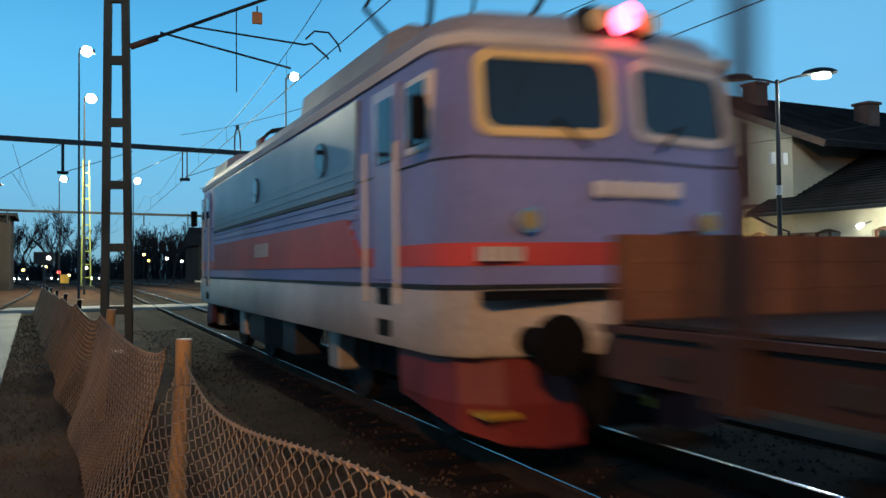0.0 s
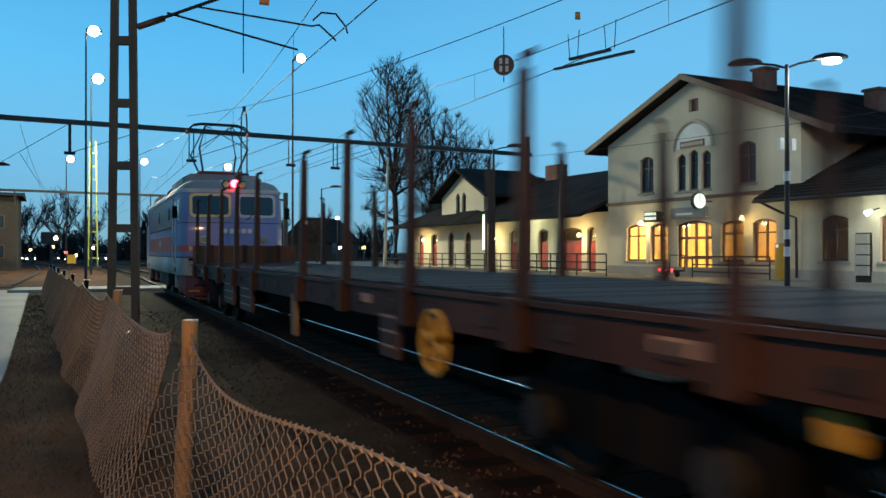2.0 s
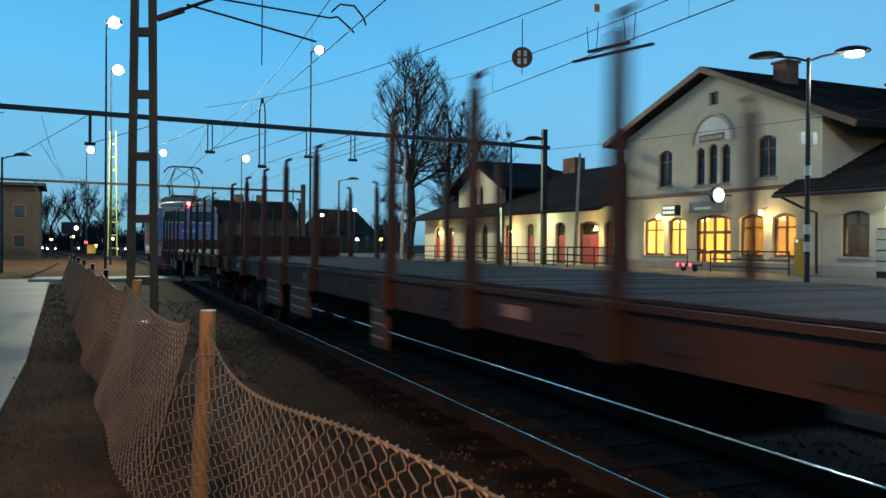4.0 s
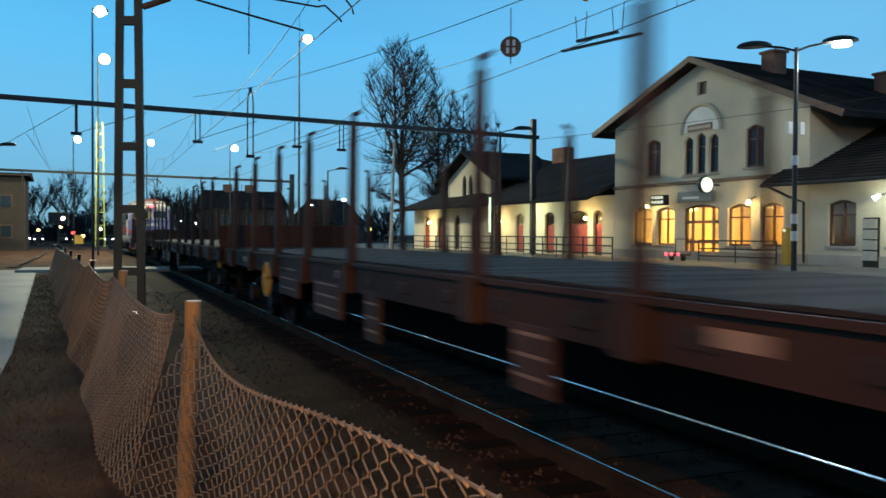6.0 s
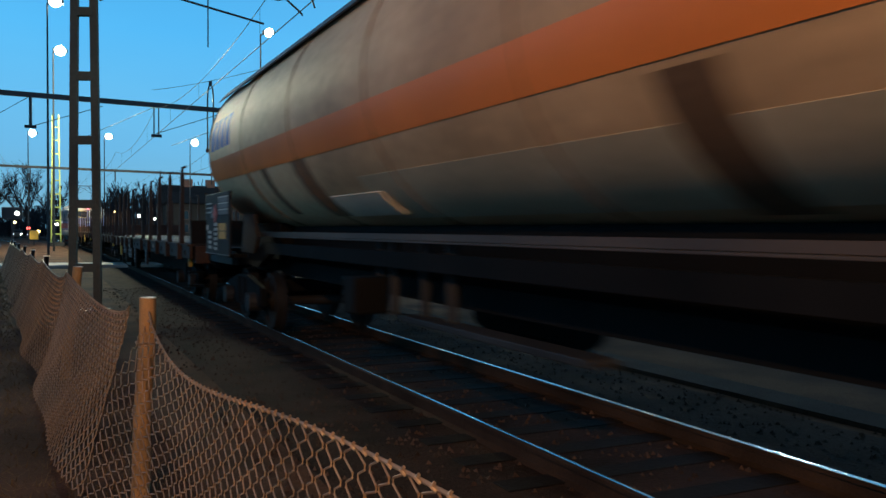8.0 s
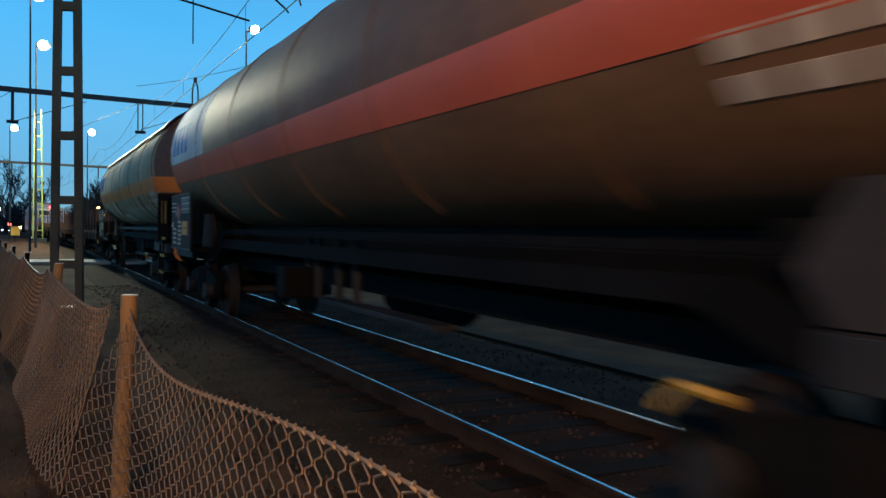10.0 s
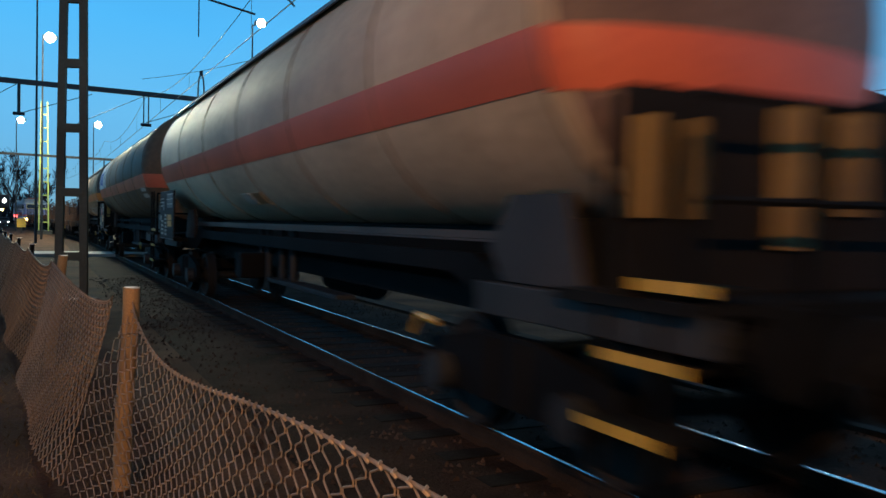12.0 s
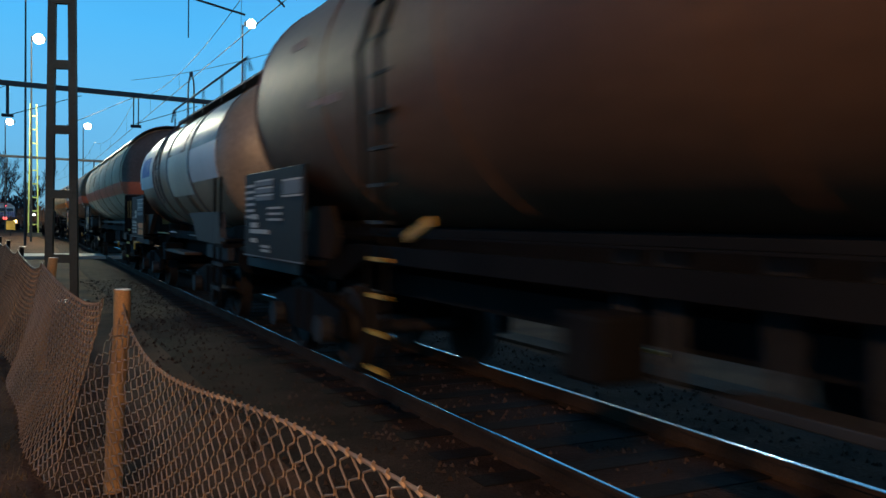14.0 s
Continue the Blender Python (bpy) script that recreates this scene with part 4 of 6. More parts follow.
for i in range(1, 26):
    f = i / 26
    part("tile_course", box(B(), -1.1 + 7.1 * f - 0.03, 7.4, 3.75 + 3.25 * f - 0.02, -1.1 + 7.1 * f + 0.03, U0 + 1.2, 3.75 + 3.25 * f + 0.03), M_TILE, rf)
part("gutter", rod(B(), (-1.14, 7.4, 3.62), (-1.14, U0 + 1.2, 3.62), 0.07, 8), M_POLE, rf)
part("downpipe", tubes([[(-1.1, U0 + 0.9, 3.6), (-0.7, U0 + 0.3, 3.2), (-0.15, U0 + 0.1, 3.0), (-0.12, U0 + 0.1, 0.8)]], 0.05, 8), M_POLE, rf, "dark downpipe")
bx = thing("notice_case", ST, "grey metal notice case beside the wing window", "notice case")
for i in range(4):
    part("panel", box(B(), -0.18, 21.0, 0.95 + i * 0.36, -0.06, 21.5, 1.27 + i * 0.36, 0.01), M_CONC, bx)
part("frame", box(B(), -0.06, 20.95, Z0, -0.01, 21.55, 2.4), M_DARK, bx)
wsp = part("wall_lamp", rod(B(), (-0.42, 20.9, 3.0), (-0.3, 20.75, 3.12), 0.09, 10, 0.05), G_STREET, wg, "lit greenish wall spotlight")
part("bracket", rod(B(), (-0.3, 20.75, 3.12), (0.0, 20.7, 3.2), 0.02, 6), M_POLE, wsp)
lamp("wing_lamp_light", "POINT", 110, (0.92, 1.0, 0.78), ST @ Vector((-0.9, 19.6, 3.1)), None, 0.1)
vm = thing("yellow_ticket_post", ST @ pose(-0.6, 24.3, Z0), "small yellow validator post", "validator")
part("body", box(B(), -0.12, -0.12, 0, 0.12, 0.12, 1.35, 0.02), M_YELLOW, vm)
part("light", box(B(), -0.13, -0.05, 1.2, -0.121, 0.05, 1.3), G_SIGN, vm)

# lower house farther along the platform
lw = thing("goods_house", ST, "low cream railway house with small gable and red doors", "house")
hs = []
DOORS = [(58.0, 0.95), (55.7, 0.95), (47.3, 1.0), (44.6, 0.95), (41.3, 1.0), (38.6, 1.9), (36.8, 0.75)]
for u, w in DOORS:
    hs.append(shifted(arch_outline(w, 2.3, 0.16), u, 0.74))
WN = [(53.0, 0.9), (50.5, 0.9)]
for u, w in WN:
    hs.append(shifted(arch_outline(w, 2.4, 0.3), u, 0.74))
part("wall", wall_sheet(B(), [(U1 + 0.02, Z0), (60.4, Z0), (60.4, 3.75), (U1 + 0.02, 3.75)], hs, 0.3), M_PLASTER, lw, "cream plaster wall")
part("wall", box(B(), 0.3, 60.1, Z0, 8, 60.4, 3.75), M_PLASTER, lw)
part("inner_wall", box(B(), 2.6, 35.5, Z0, 2.7, 60.0, 3.7), M_INNER, lw)
part("wall", wall_sheet(B(), [(48.2, 3.75), (54.4, 3.75), (54.4, 5.5), (51.0, 7.05), (48.2, 5.7)], [shifted(arch_outline(0.55, 1.4, 0.27), 51.9, 4.3), shifted(arch_outline(0.55, 1.4, 0.27), 51.0, 4.3)], 0.3), M_PLASTER, lw, "cream gable wall")
for u in (51.9, 51.0):
    window(lw, u, 4.3, 0.55, 1.4, 0.27, M_GLASS, mullion=False)
for u, w in DOORS:
    door(lw, u, 0.74, w, 2.3, 1.6, M_REDDOOR, M_PANE)
for u, w in WN:
    window(lw, u, 0.74, w, 2.4, 0.3, M_GLASS, sill=False)
bm = B()
loft(bm, [[(-1.6, u, 3.62), (5.0, u, z), (11, u, 3.6), (11, u, 3.4), (5, u, z - 0.2), (-1.6, u, 3.45)] for u, z in ((35.5, 6.55), (48.5, 6.6), (51.0, 7.05), (57.5, 6.6), (61.0, 5.2))])
part("roof", bm, M_TILE, lw, "dark tiled roof with deep eaves")
bm = B()
for a, b in (((55.3, 5.35), (51.0, 7.3)), ((51.0, 7.3), (46.9, 5.35))):
    loft(bm, [[(x, a[0], a[1]), (x, b[0], b[1]), (x, b[0], b[1] - 0.18), (x, a[0], a[1] - 0.18)] for x in (-0.7, 5)])
part("gable_roof", bm, M_TILE, lw, "dark roof over the small gable")
part("string_course", box(B(), -0.06, 48, 3.68, -0.003, 55, 3.8), M_BROWNW, lw)
chb = part("chimney", box(B(), 4.6, 46.9, 5.9, 5.4, 48.3, 7.4, 0.02), M_BRICK, lw, "brick chimney")
part("chimney", box(B(), 5.0, 36.5, 5.0, 6.2, 37.6, 6.2), M_BRICK, lw)
for u in (56.85, 46.4, 37.45):
    wlp = part("wall_lamp", rod(B(), (-0.3, u, 2.55), (-0.3, u, 2.72), 0.12, 10, 0.06), G_WARM, lw, "warm lit wall lamp")
    lamp("wall_lamp_light", "POINT", 85, LAMPLIGHT, ST @ Vector((-0.7, u, 2.5)), None, 0.1)
lamp("canopy_light", "POINT", 160, (0.88, 1.0, 0.62), ST @ Vector((-1.2, 42.5, 3.0)), None, 0.15)
tb = thing("light_tube", ST, "upright greenish fluorescent tube on a black stand", "lamp")
part("tube", rod(B(), (-2.2, 44.2, 1.9), (-2.2, 44.2, 3.9), 0.06, 8), G_TUBE, tb)
part("stand", rod(B(), (-2.15, 44.0, Z0), (-2.15, 44.0, 4.0), 0.06, 8), M_POLE, tb)


def handrail(u0, u1, x, h, label):
    t = thing("platform_railing", ST, label, "railing", "platform railings")
    for z in (h, h * 0.62, h * 0.28):
        part("rail", rod(B(), (x, u0, Z0 + z), (x, u1, Z0 + z), 0.03, 6), M_DARK, t)
    u = u0
    while u <= u1 + 0.01:
        part("post", rod(B(), (x, u, Z0), (x, u, Z0 + h), 0.03, 6), M_DARK, t)
        u += (u1 - u0) / max(1, round((u1 - u0) / 1.9))


handrail(36.0, 60.0, -2.6, 0.95, "grey tubular platform railing along the low house")
handrail(31.0, 37.5, -3.4, 0.95, "grey tubular ramp railing before the station")
handrail(24.2, 28.2, -1.2, 0.85, "low grey railing under the station windows")
fl = thing("flagpole", ST @ pose(-1.9, 37.0, Z0), "pale painted wooden flagpole on the platform", "flagpole")
part("pole", rod(B(), (0, 0, 0), (0.1, -0.25, 5.6), 0.1, 8, 0.06), M_CONC, fl)
bar2 = thing("signal_pole", pose(17.2, 58, 0.3), "pale tall pole beside the low house", "pole")
part("pole", rod(B(), (0, 0, 0), (0.35, 0.2, 8.4), 0.12, 8, 0.08), M_CONC, bar2)


# ---- bare trees ----
def bare_tree(at, h, seed, label, spread=0.33, levels=6, mat_=None, up=0.10):
    rng = random.Random(seed)
    t = thing("bare_tree", pose(*at), label, "tree", "bare trees")
    trunk, paths_by = [], {}

    def grow(p, d, length, r, level):
        pts = [p]
        n = 3
        for i in range(n):
            d = (d + Vector((rng.uniform(-1, 1), rng.uniform(-1, 1), rng.uniform(-0.3, 0.7))) * 0.16).normalized()
            pts.append(pts[-1] + d * length / n)
        paths_by.setdefault(level, []).append((pts, r))
        if level == levels:
            return
        k = 6 if level == 0 else 3
        for j in range(k):
            f = rng.uniform(0.6, 1.0) if level == 0 else rng.uniform(0.45, 1.0)
            q = pts[min(n, int(f * n) + (0 if j else 1))]
            side = Vector((rng.uniform(-1, 1), rng.uniform(-1, 1), rng.uniform(-0.25, 0.75)))
            if level == 0:
                az = j * 1.047 + rng.uniform(-0.3, 0.3)
                side = Vector((math.cos(az), math.sin(az), 0.3)) * 1.3
            nd = (d * (0.75 if j else 1.1) + side * (spread + 0.10 * level) + Vector((0, 0, up))).normalized()
            grow(q, nd, length * rng.uniform(0.62, 0.80), r * (0.62 if j == 0 else 0.5), level + 1)

    grow(Vector((0, 0, -0.1)), Vector((0.02, 0, 1)), h * 0.34, h * 0.013, 0)
    for level, lst in paths_by.items():
        if level == 0:
            pts, r = lst[0]
            part("trunk", tubes([pts], [r, r * 0.9, r * 0.8, r * 0.7], 10), mat_ or M_BARK, t, "bare dark trunk")
        elif level <= 2:
            for pts, r in lst:
                part("limb", tubes([pts], [r * 1.2, r, r * 0.85, r * 0.7], 6), mat_ or M_BARK, t)
        else:
            part("twig_spray", tubes([pts for pts, r in lst], max(0.011 if at[1] < 100 else 0.03, lst[0][1] * 0.8), 3), mat_ or M_BARK, t, kind="stuff")
    return t


def crown_tree(at, h, r, low, seed, label, leaders=6):
    """A bare tree with an egg-shaped crown: leaders fan out of the trunk, laterals fill the crown and droop at its foot."""
    rng = random.Random(seed)
    t = thing("bare_tree", pose(*at), label, "tree", "bare trees")
    mid, up_, down = h * 0.62, h * 0.38, h * (0.62 - low)

    def reach(p, d):
        """How far the crown goes from p along d."""
        q = Vector((p.x / r, p.y / r, (p.z - mid) / (up_ if p.z > mid else down)))
        e = Vector((d.x / r, d.y / r, d.z / up_))
        b, c = q.dot(e), q.dot(q) - 1
        k = b * b - e.dot(e) * c
        return max(0.25, (-b + math.sqrt(k)) / e.dot(e)) if k > 0 else 0.25

    def limb(p, d, length, bend, n=5):
        pts = [p]
        for i in range(n):
            d = (d + Vector((rng.gauss(0, 0.10), rng.gauss(0, 0.10), bend))).normalized()
            pts.append(pts[-1] + d * length / n)
        return pts
    top = Vector((0.03 * h * rng.uniform(-0.4, 0.4), 0, h * 0.36))
    part("trunk", tubes([[Vector((0, 0, -0.1)), Vector((0.02, 0, h * 0.18)), top]], [h * 0.017, h * 0.014, h * 0.012], 10), M_BARK, t, "bare dark trunk")
    branches, sprays, twigs = [], [], []
    for k in range(leaders + 3):
        az = 2.4 * k + rng.uniform(-0.3, 0.3)
        flat = 0.12 + 0.55 * (k / (leaders + 2))
        start = top if k < leaders else Vector((0, 0, h * rng.uniform(low + 0.03, 0.36)))
        d = Vector((math.cos(az) * flat, math.sin(az) * flat, 1.0 if k < leaders else 0.35)).normalized()
        lead = limb(start, d, reach(start, d) * 0.98, 0.03 if k < leaders else -0.02, 7)
        part("limb", tubes([lead], [h * 0.008 * (1 - 0.11 * q) for q in range(8)], 6), M_BARK, t)
        for i in range(1, 8):
            for m in range(3):
                b = rng.uniform(0, 6.283)
                tilt = rng.uniform(0.15, 0.9) if lead[i].z > h * 0.45 else rng.uniform(-0.35, 0.4)
                d2 = (Vector((math.cos(b), math.sin(b), tilt)) + (lead[i] - lead[i - 1]).normalized() * 0.5).normalized()
                br = limb(lead[i], d2, min(reach(lead[i], d2) * rng.uniform(0.75, 1.0), h * 0.22), 0.05 if lead[i].z > h * 0.45 else -0.05, 5)
                branches.append(br)
                for q in range(1, 6):
                    for _ in range(2):
                        b2 = rng.uniform(0, 6.283)
                        d3 = (Vector((math.cos(b2), math.sin(b2), rng.uniform(-0.2, 0.9))) * 0.8 + (br[q] - br[q - 1]).normalized()).normalized()
                        sp = limb(br[q], d3, min(reach(br[q], d3), h * rng.uniform(0.035, 0.075)), 0.08, 3)
                        sprays.append(sp)
                        for w in (1, 3):
                            d4 = (Vector((rng.uniform(-1, 1), rng.uniform(-1, 1), rng.uniform(-0.2, 1))) * 0.8 + (sp[w] - sp[w - 1]).normalized()).normalized()
                            twigs.append([sp[w], sp[w] + d4 * h * rng.uniform(0.012, 0.03)])
    part("branch_spray", tubes(branches, h * 0.0017, 4), M_BARK, t, kind="stuff")
    part("twig_spray", tubes(sprays, h * 0.0007, 3), M_BARK, t, kind="stuff")
    part("twig_spray", tubes(twigs, h * 0.0005, 3), M_BARK, t, kind="stuff")
    return t


crown_tree((20.9, 67, 0.3), 18.0, 3.7, 0.18, 3, "tall bare leafless tree with an oval crown behind the railway house", 7)
crown_tree((25.2, 70, 0.3), 15.2, 2.4, 0.25, 8, "bare leafless tree behind the railway house", 5)
crown_tree((28.6, 74, 0.3), 15.0, 2.7, 0.25, 12, "bare leafless tree behind the railway house", 5)
crown_tree((32.4, 76, 0.3), 14.0, 2.7, 0.25, 19, "bare leafless tree behind the railway house", 5)
bare_tree((16.8, 80, 0.3), 7.0, 15, "small bare leafless tree", 0.4, 5)

for x, y, h, sd in ((-15, 150, 13, 31), (-11, 160, 15, 32), (-7, 156, 12, 33), (3.5, 150, 13, 34), (7.5, 146, 12, 35), (11, 150, 11, 36), (22, 140, 10, 37), (-21, 145, 12, 38)):
    bare_tree((x, y, 0), h, sd, "distant bare leafless tree beyond the yard", 0.42, 5, M_TWIG)

# distant thicket, houses and lights
rng = random.Random(21)
paths = []
for i in range(900):
    x = rng.uniform(-60, 60)
    y = 190 + rng.uniform(0, 30)
    hgt = rng.uniform(4, 9) * (1 + 0.35 * math.sin(x * 0.11) + 0.25 * math.sin(x * 0.37))
    for k in range(5):
        paths.append([(x, y, 0), (x + rng.uniform(-1, 1), y, hgt * 0.5), (x + rng.uniform(-2.2, 2.2), y, hgt * rng.uniform(0.7, 1.0))])
solid("distant_trees", tubes(paths, 0.09, 3), M_TWIG, "dark distant bare woods", "trees", "stuff")


def far_house(at, w, d, h, roof, yaw, label, chim=2):
    t = thing("distant_house", pose(*at, 0, 0, yaw), label, "house", "distant houses")
    part("wall", box(B(), -w / 2, -d / 2, 0, w / 2, d / 2, h), M_FAR, t)
    bm = B()
    loft(bm, [[(x, -d / 2 - 0.5, h - 0.2), (x, 0, h + roof), (x, d / 2 + 0.5, h - 0.2)] for x in (-w / 2 - 0.5, w / 2 + 0.5)])
    rf = part("roof", bm, M_TILE, t, "dark roof")
    for i in range(chim):
        part("chimney", box(B(), -w * 0.2 + i * w * 0.3 - 0.6, -0.5, h + roof - 1.0, -w * 0.2 + i * w * 0.3 + 0.6, 0.5, h + roof + 0.9), M_BRICK, rf)
    n = max(2, int(w / 3))
    for i in range(n):
        for z in (1.2, h * 0.55):
            x = -w / 2 + (i + 0.5) * w / n
            wf = part("window", box(B(), x - 0.55, -d / 2 - 0.04, z, x + 0.55, -d / 2 + 0.02, z + 1.3), M_BROWNW, t)
            part("pane", box(B(), x - 0.47, -d / 2 - 0.05, z + 0.08, x + 0.47, -d / 2 - 0.042, z + 1.22), M_GLASS, wf)
    return t


far_house((14.6, 128, 0), 11, 9, 5.6, 2.6, 8, "dark distant house with two chimneys")
far_house((-18.7, 93, 0), 16, 9, 7.4, 0.4, 4, "dark flat-roofed distant building", 0)
far_house((27, 125, 0), 8, 8, 3.4, 3.6, 40, "small distant house with a pale pointed roof", 0)
far_house((-42, 150, 0), 22, 10, 6, 3, -4, "dark distant house with one chimney", 1)


def car(at, yaw, label):
    t = thing("car", pose(*at, 0, 0, yaw), label, "car", "distant cars")
    bm = B()
    prof = [(-2.1, 0.35), (2.1, 0.35), (2.15, 0.75), (1.2, 0.95), (0.6, 1.42), (-1.1, 1.45), (-1.9, 0.98), (-2.15, 0.8)]
    loft(bm, [[(x * (0.92 if abs(x) > 0.8 else 1), a, b) for a, b in prof] for x in (-0.86, -0.8, 0.8, 0.86)])
    part("body", bm, M_CAR, t)
    for x in (-0.8, 0.8):
        for y in (-1.3, 1.3):
            part("wheel", rod(B(), (x - 0.1, y, 0.31), (x + 0.1, y, 0.31), 0.31, 14), M_RUBBER, t)
        part("headlight", rod(B(), (x * 0.78, -2.2, 0.68), (x * 0.78, -2.1, 0.68), 0.12, 10), G_CARW, t, "lit headlight")
    part("windscreen", box(B(), -0.65, -1.86, 1.02, 0.65, -1.6, 1.36), M_GLASS, t)
    return t


for x, y, yaw in ((-16.4, 158, 8), (-13.2, 166, 5), (-9.5, 150, 0), (-4.8, 158, -4), (-20, 172, 10)):
    car((x, y, 0), yaw, "distant dark car with lit headlights on the road")
for x, y, z, m in ((-12.5, 150, 2.6, G_CARW), (8.5, 140, 3.2, G_CARW), (6.0, 136, 3.6, G_CARW), (27.0, 100, 2.2, G_CARY), (24.0, 100, 2.2, G_CARW), (24.6, 104, 6.0, G_CARW), (22.0, 112, 5.5, G_CARW), (-22, 128, 3.5, G_CARW), (-8.2, 120, 1.6, G_RLAMP), (-6.9, 118, 1.2, G_OLAMP), (-10.6, 130, 2.4, G_OLAMP), (-3.4, 140, 3.0, G_OLAMP), (2.6, 134, 4.2, G_OLAMP), (3.4, 138, 3.3, G_CARY), (-14.5, 140, 2.0, G_OLAMP), (-5.4, 132, 2.2, G_CARW)):
    t = thing("distant_lamp", pose(x, y, 0), "small distant lit lamp on a thin post", "street lamp", "distant lamps")
    part("post", rod(B(), (0, 0, 0), (0, 0, z), 0.05, 6), M_POLE, t)
    part("bulb", rod(B(), (0, 0, z), (0, 0, z + 0.3), 0.19, 10), m, t, "lit lamp head")
sgp = thing("yellow_sign_post", pose(-5.9, 94, 0), "small yellow trackside sign", "sign")
part("plate", box(B(), -0.4, -0.03, 0.6, 0.4, 0.03, 1.5), M_YELLOW, sgp)
part("post", rod(B(), (0, 0.05, 0), (0, 0.05, 1.4), 0.04, 6), M_POLE, sgp)
sig = thing("dwarf_signal", pose(-5.0, 60, 0), "dark trackside signal with hooded lamps", "signal")
part("post", rod(B(), (0, 0, 0), (0, 0, 2.4), 0.07, 8), M_POLE, sig)
part("head", box(B(), -0.6, -0.15, 2.3, 0.6, 0.15, 3.1, 0.05), M_POLE, sig)
part("lens", rod(B(), (0.3, -0.2, 2.7), (0.3, -0.14, 2.7), 0.12, 12), G_CARW, sig, "lit lens")

# street lamp on the footpath, behind the camera
sl = thing("path_lamp", pose(-3.2, -5.0, 0), "sodium street lamp beside the footpath", "street lamp")
part("pole", rod(B(), (-0.8, 0, 0), (-0.8, 0, 6.5), 0.07, 10, 0.05), M_POLE, sl)
part("arm", rod(B(), (-0.8, 0, 6.4), (-0.1, 0, 6.6), 0.035, 8), M_POLE, sl)
part("head", box(B(), -0.35, -0.16, 6.5, 0.25, 0.16, 6.68, 0.04), M_POLE, sl)
part("lens", box(B(), -0.25, -0.12, 6.46, 0.2, 0.12, 6.49), G_WARM, sl)

# ---- the train ----
SPEED, GAIN = 9.5, 0.14   # m/s at the start, and m/s gained each second
WHEELS = []


def bogie(t, y, r=0.46, base=0.9, spring=True, material=None):
    """Two wheelsets and a frame under a vehicle."""
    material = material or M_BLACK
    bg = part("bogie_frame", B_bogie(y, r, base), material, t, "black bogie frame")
    for s in (-base, base):
        w = part("wheelset", rod(B(), (-0.95, 0, 0), (0.95, 0, 0), 0.08, 10), M_WHEEL, t, "dark axle with two worn steel wheels", smooth=True)
        for sx in (-1, 1):
            prof = [(0.65, 0.1), (0.65, r + 0.03), (0.685, r + 0.03), (0.69, r), (0.815, r - 0.01), (0.815, r - 0.07), (0.77, r - 0.09), (0.77, 0.17), (0.83, 0.15), (0.83, 0.1)]
            disc = loft(B(), [[(sx * x, q * math.cos(2 * math.pi * k / 28), q * math.sin(2 * math.pi * k / 28)) for k in range(28)] for x, q in prof])
            part("wheel", disc, M_WHEEL, w, "worn steel wheel", smooth=True)
        w.location = (0, y + s, r)
        WHEELS.append((w, y + s, r))
        for x in (-1.06, 1.06):
            part("axle_box", rod(B(), (x - 0.12, y + s, r), (x + 0.12, y + s, r), 0.15, 12), M_DARK, bg, "round axle box cover")
    return bg


def B_bogie(y, r, base):
    bm = B()
    for x in (-1.0, 1.0):
        loft(bm, [[(xx, y - base - 0.35, r - 0.05), (xx, y - base * 0.5, r - 0.12), (xx, y + base * 0.5, r - 0.12), (xx, y + base + 0.35, r - 0.05), (xx, y + base + 0.35, r + 0.22), (xx, y + base * 0.4, r + 0.38), (xx, y - base * 0.4, r + 0.38), (xx, y - base - 0.35, r + 0.22)] for xx in (x - 0.05, x + 0.05)])
        for k in (-1, 1):
            rod(bm, (x, y + k * 0.2, r - 0.1), (x, y + k * 0.2, r + 0.35), 0.1, 10)
    box(bm, -1.0, y - 0.2, r + 0.1, 1.0, y + 0.2, r + 0.3)
    return bm


def buffers(t, y, direction, colour=None):
    for x in (-0.875, 0.875):
        b = part("buffer", rod(B(), (x, y, 1.04), (x, y + direction * 0.42, 1.04), 0.11, 12), M_BLACK, t, "black buffer stock")
        part("buffer_head", rod(B(), (x, y + direction * 0.42, 1.04), (x, y + direction * 0.5, 1.04), 0.225, 18), colour or M_BLACK, b, "round buffer head")
    part("coupling", tubes([[(0, y, 1.0), (0, y + direction * 0.3, 0.85), (0, y + direction * 0.5, 0.9)]], 0.05, 6), M_BLACK, t)


def bars(parent, x, y0, z0, cols, rows, w, h, gx, gz, material, name="lettering", face="x", proud=0.006):
    """Plain bars where writing stands."""
    for i in range(cols):
        for j in range(rows):
            a, b = y0 + i * (w + gx), z0 + j * (h + gz)
            if face == "x":
                part(name, box(B(), x - proud, a, b, x, a + w, b + h), material, parent)
            else:
                part(name, box(B(), a, x - proud, b, a + w, x, b + h), material, parent)


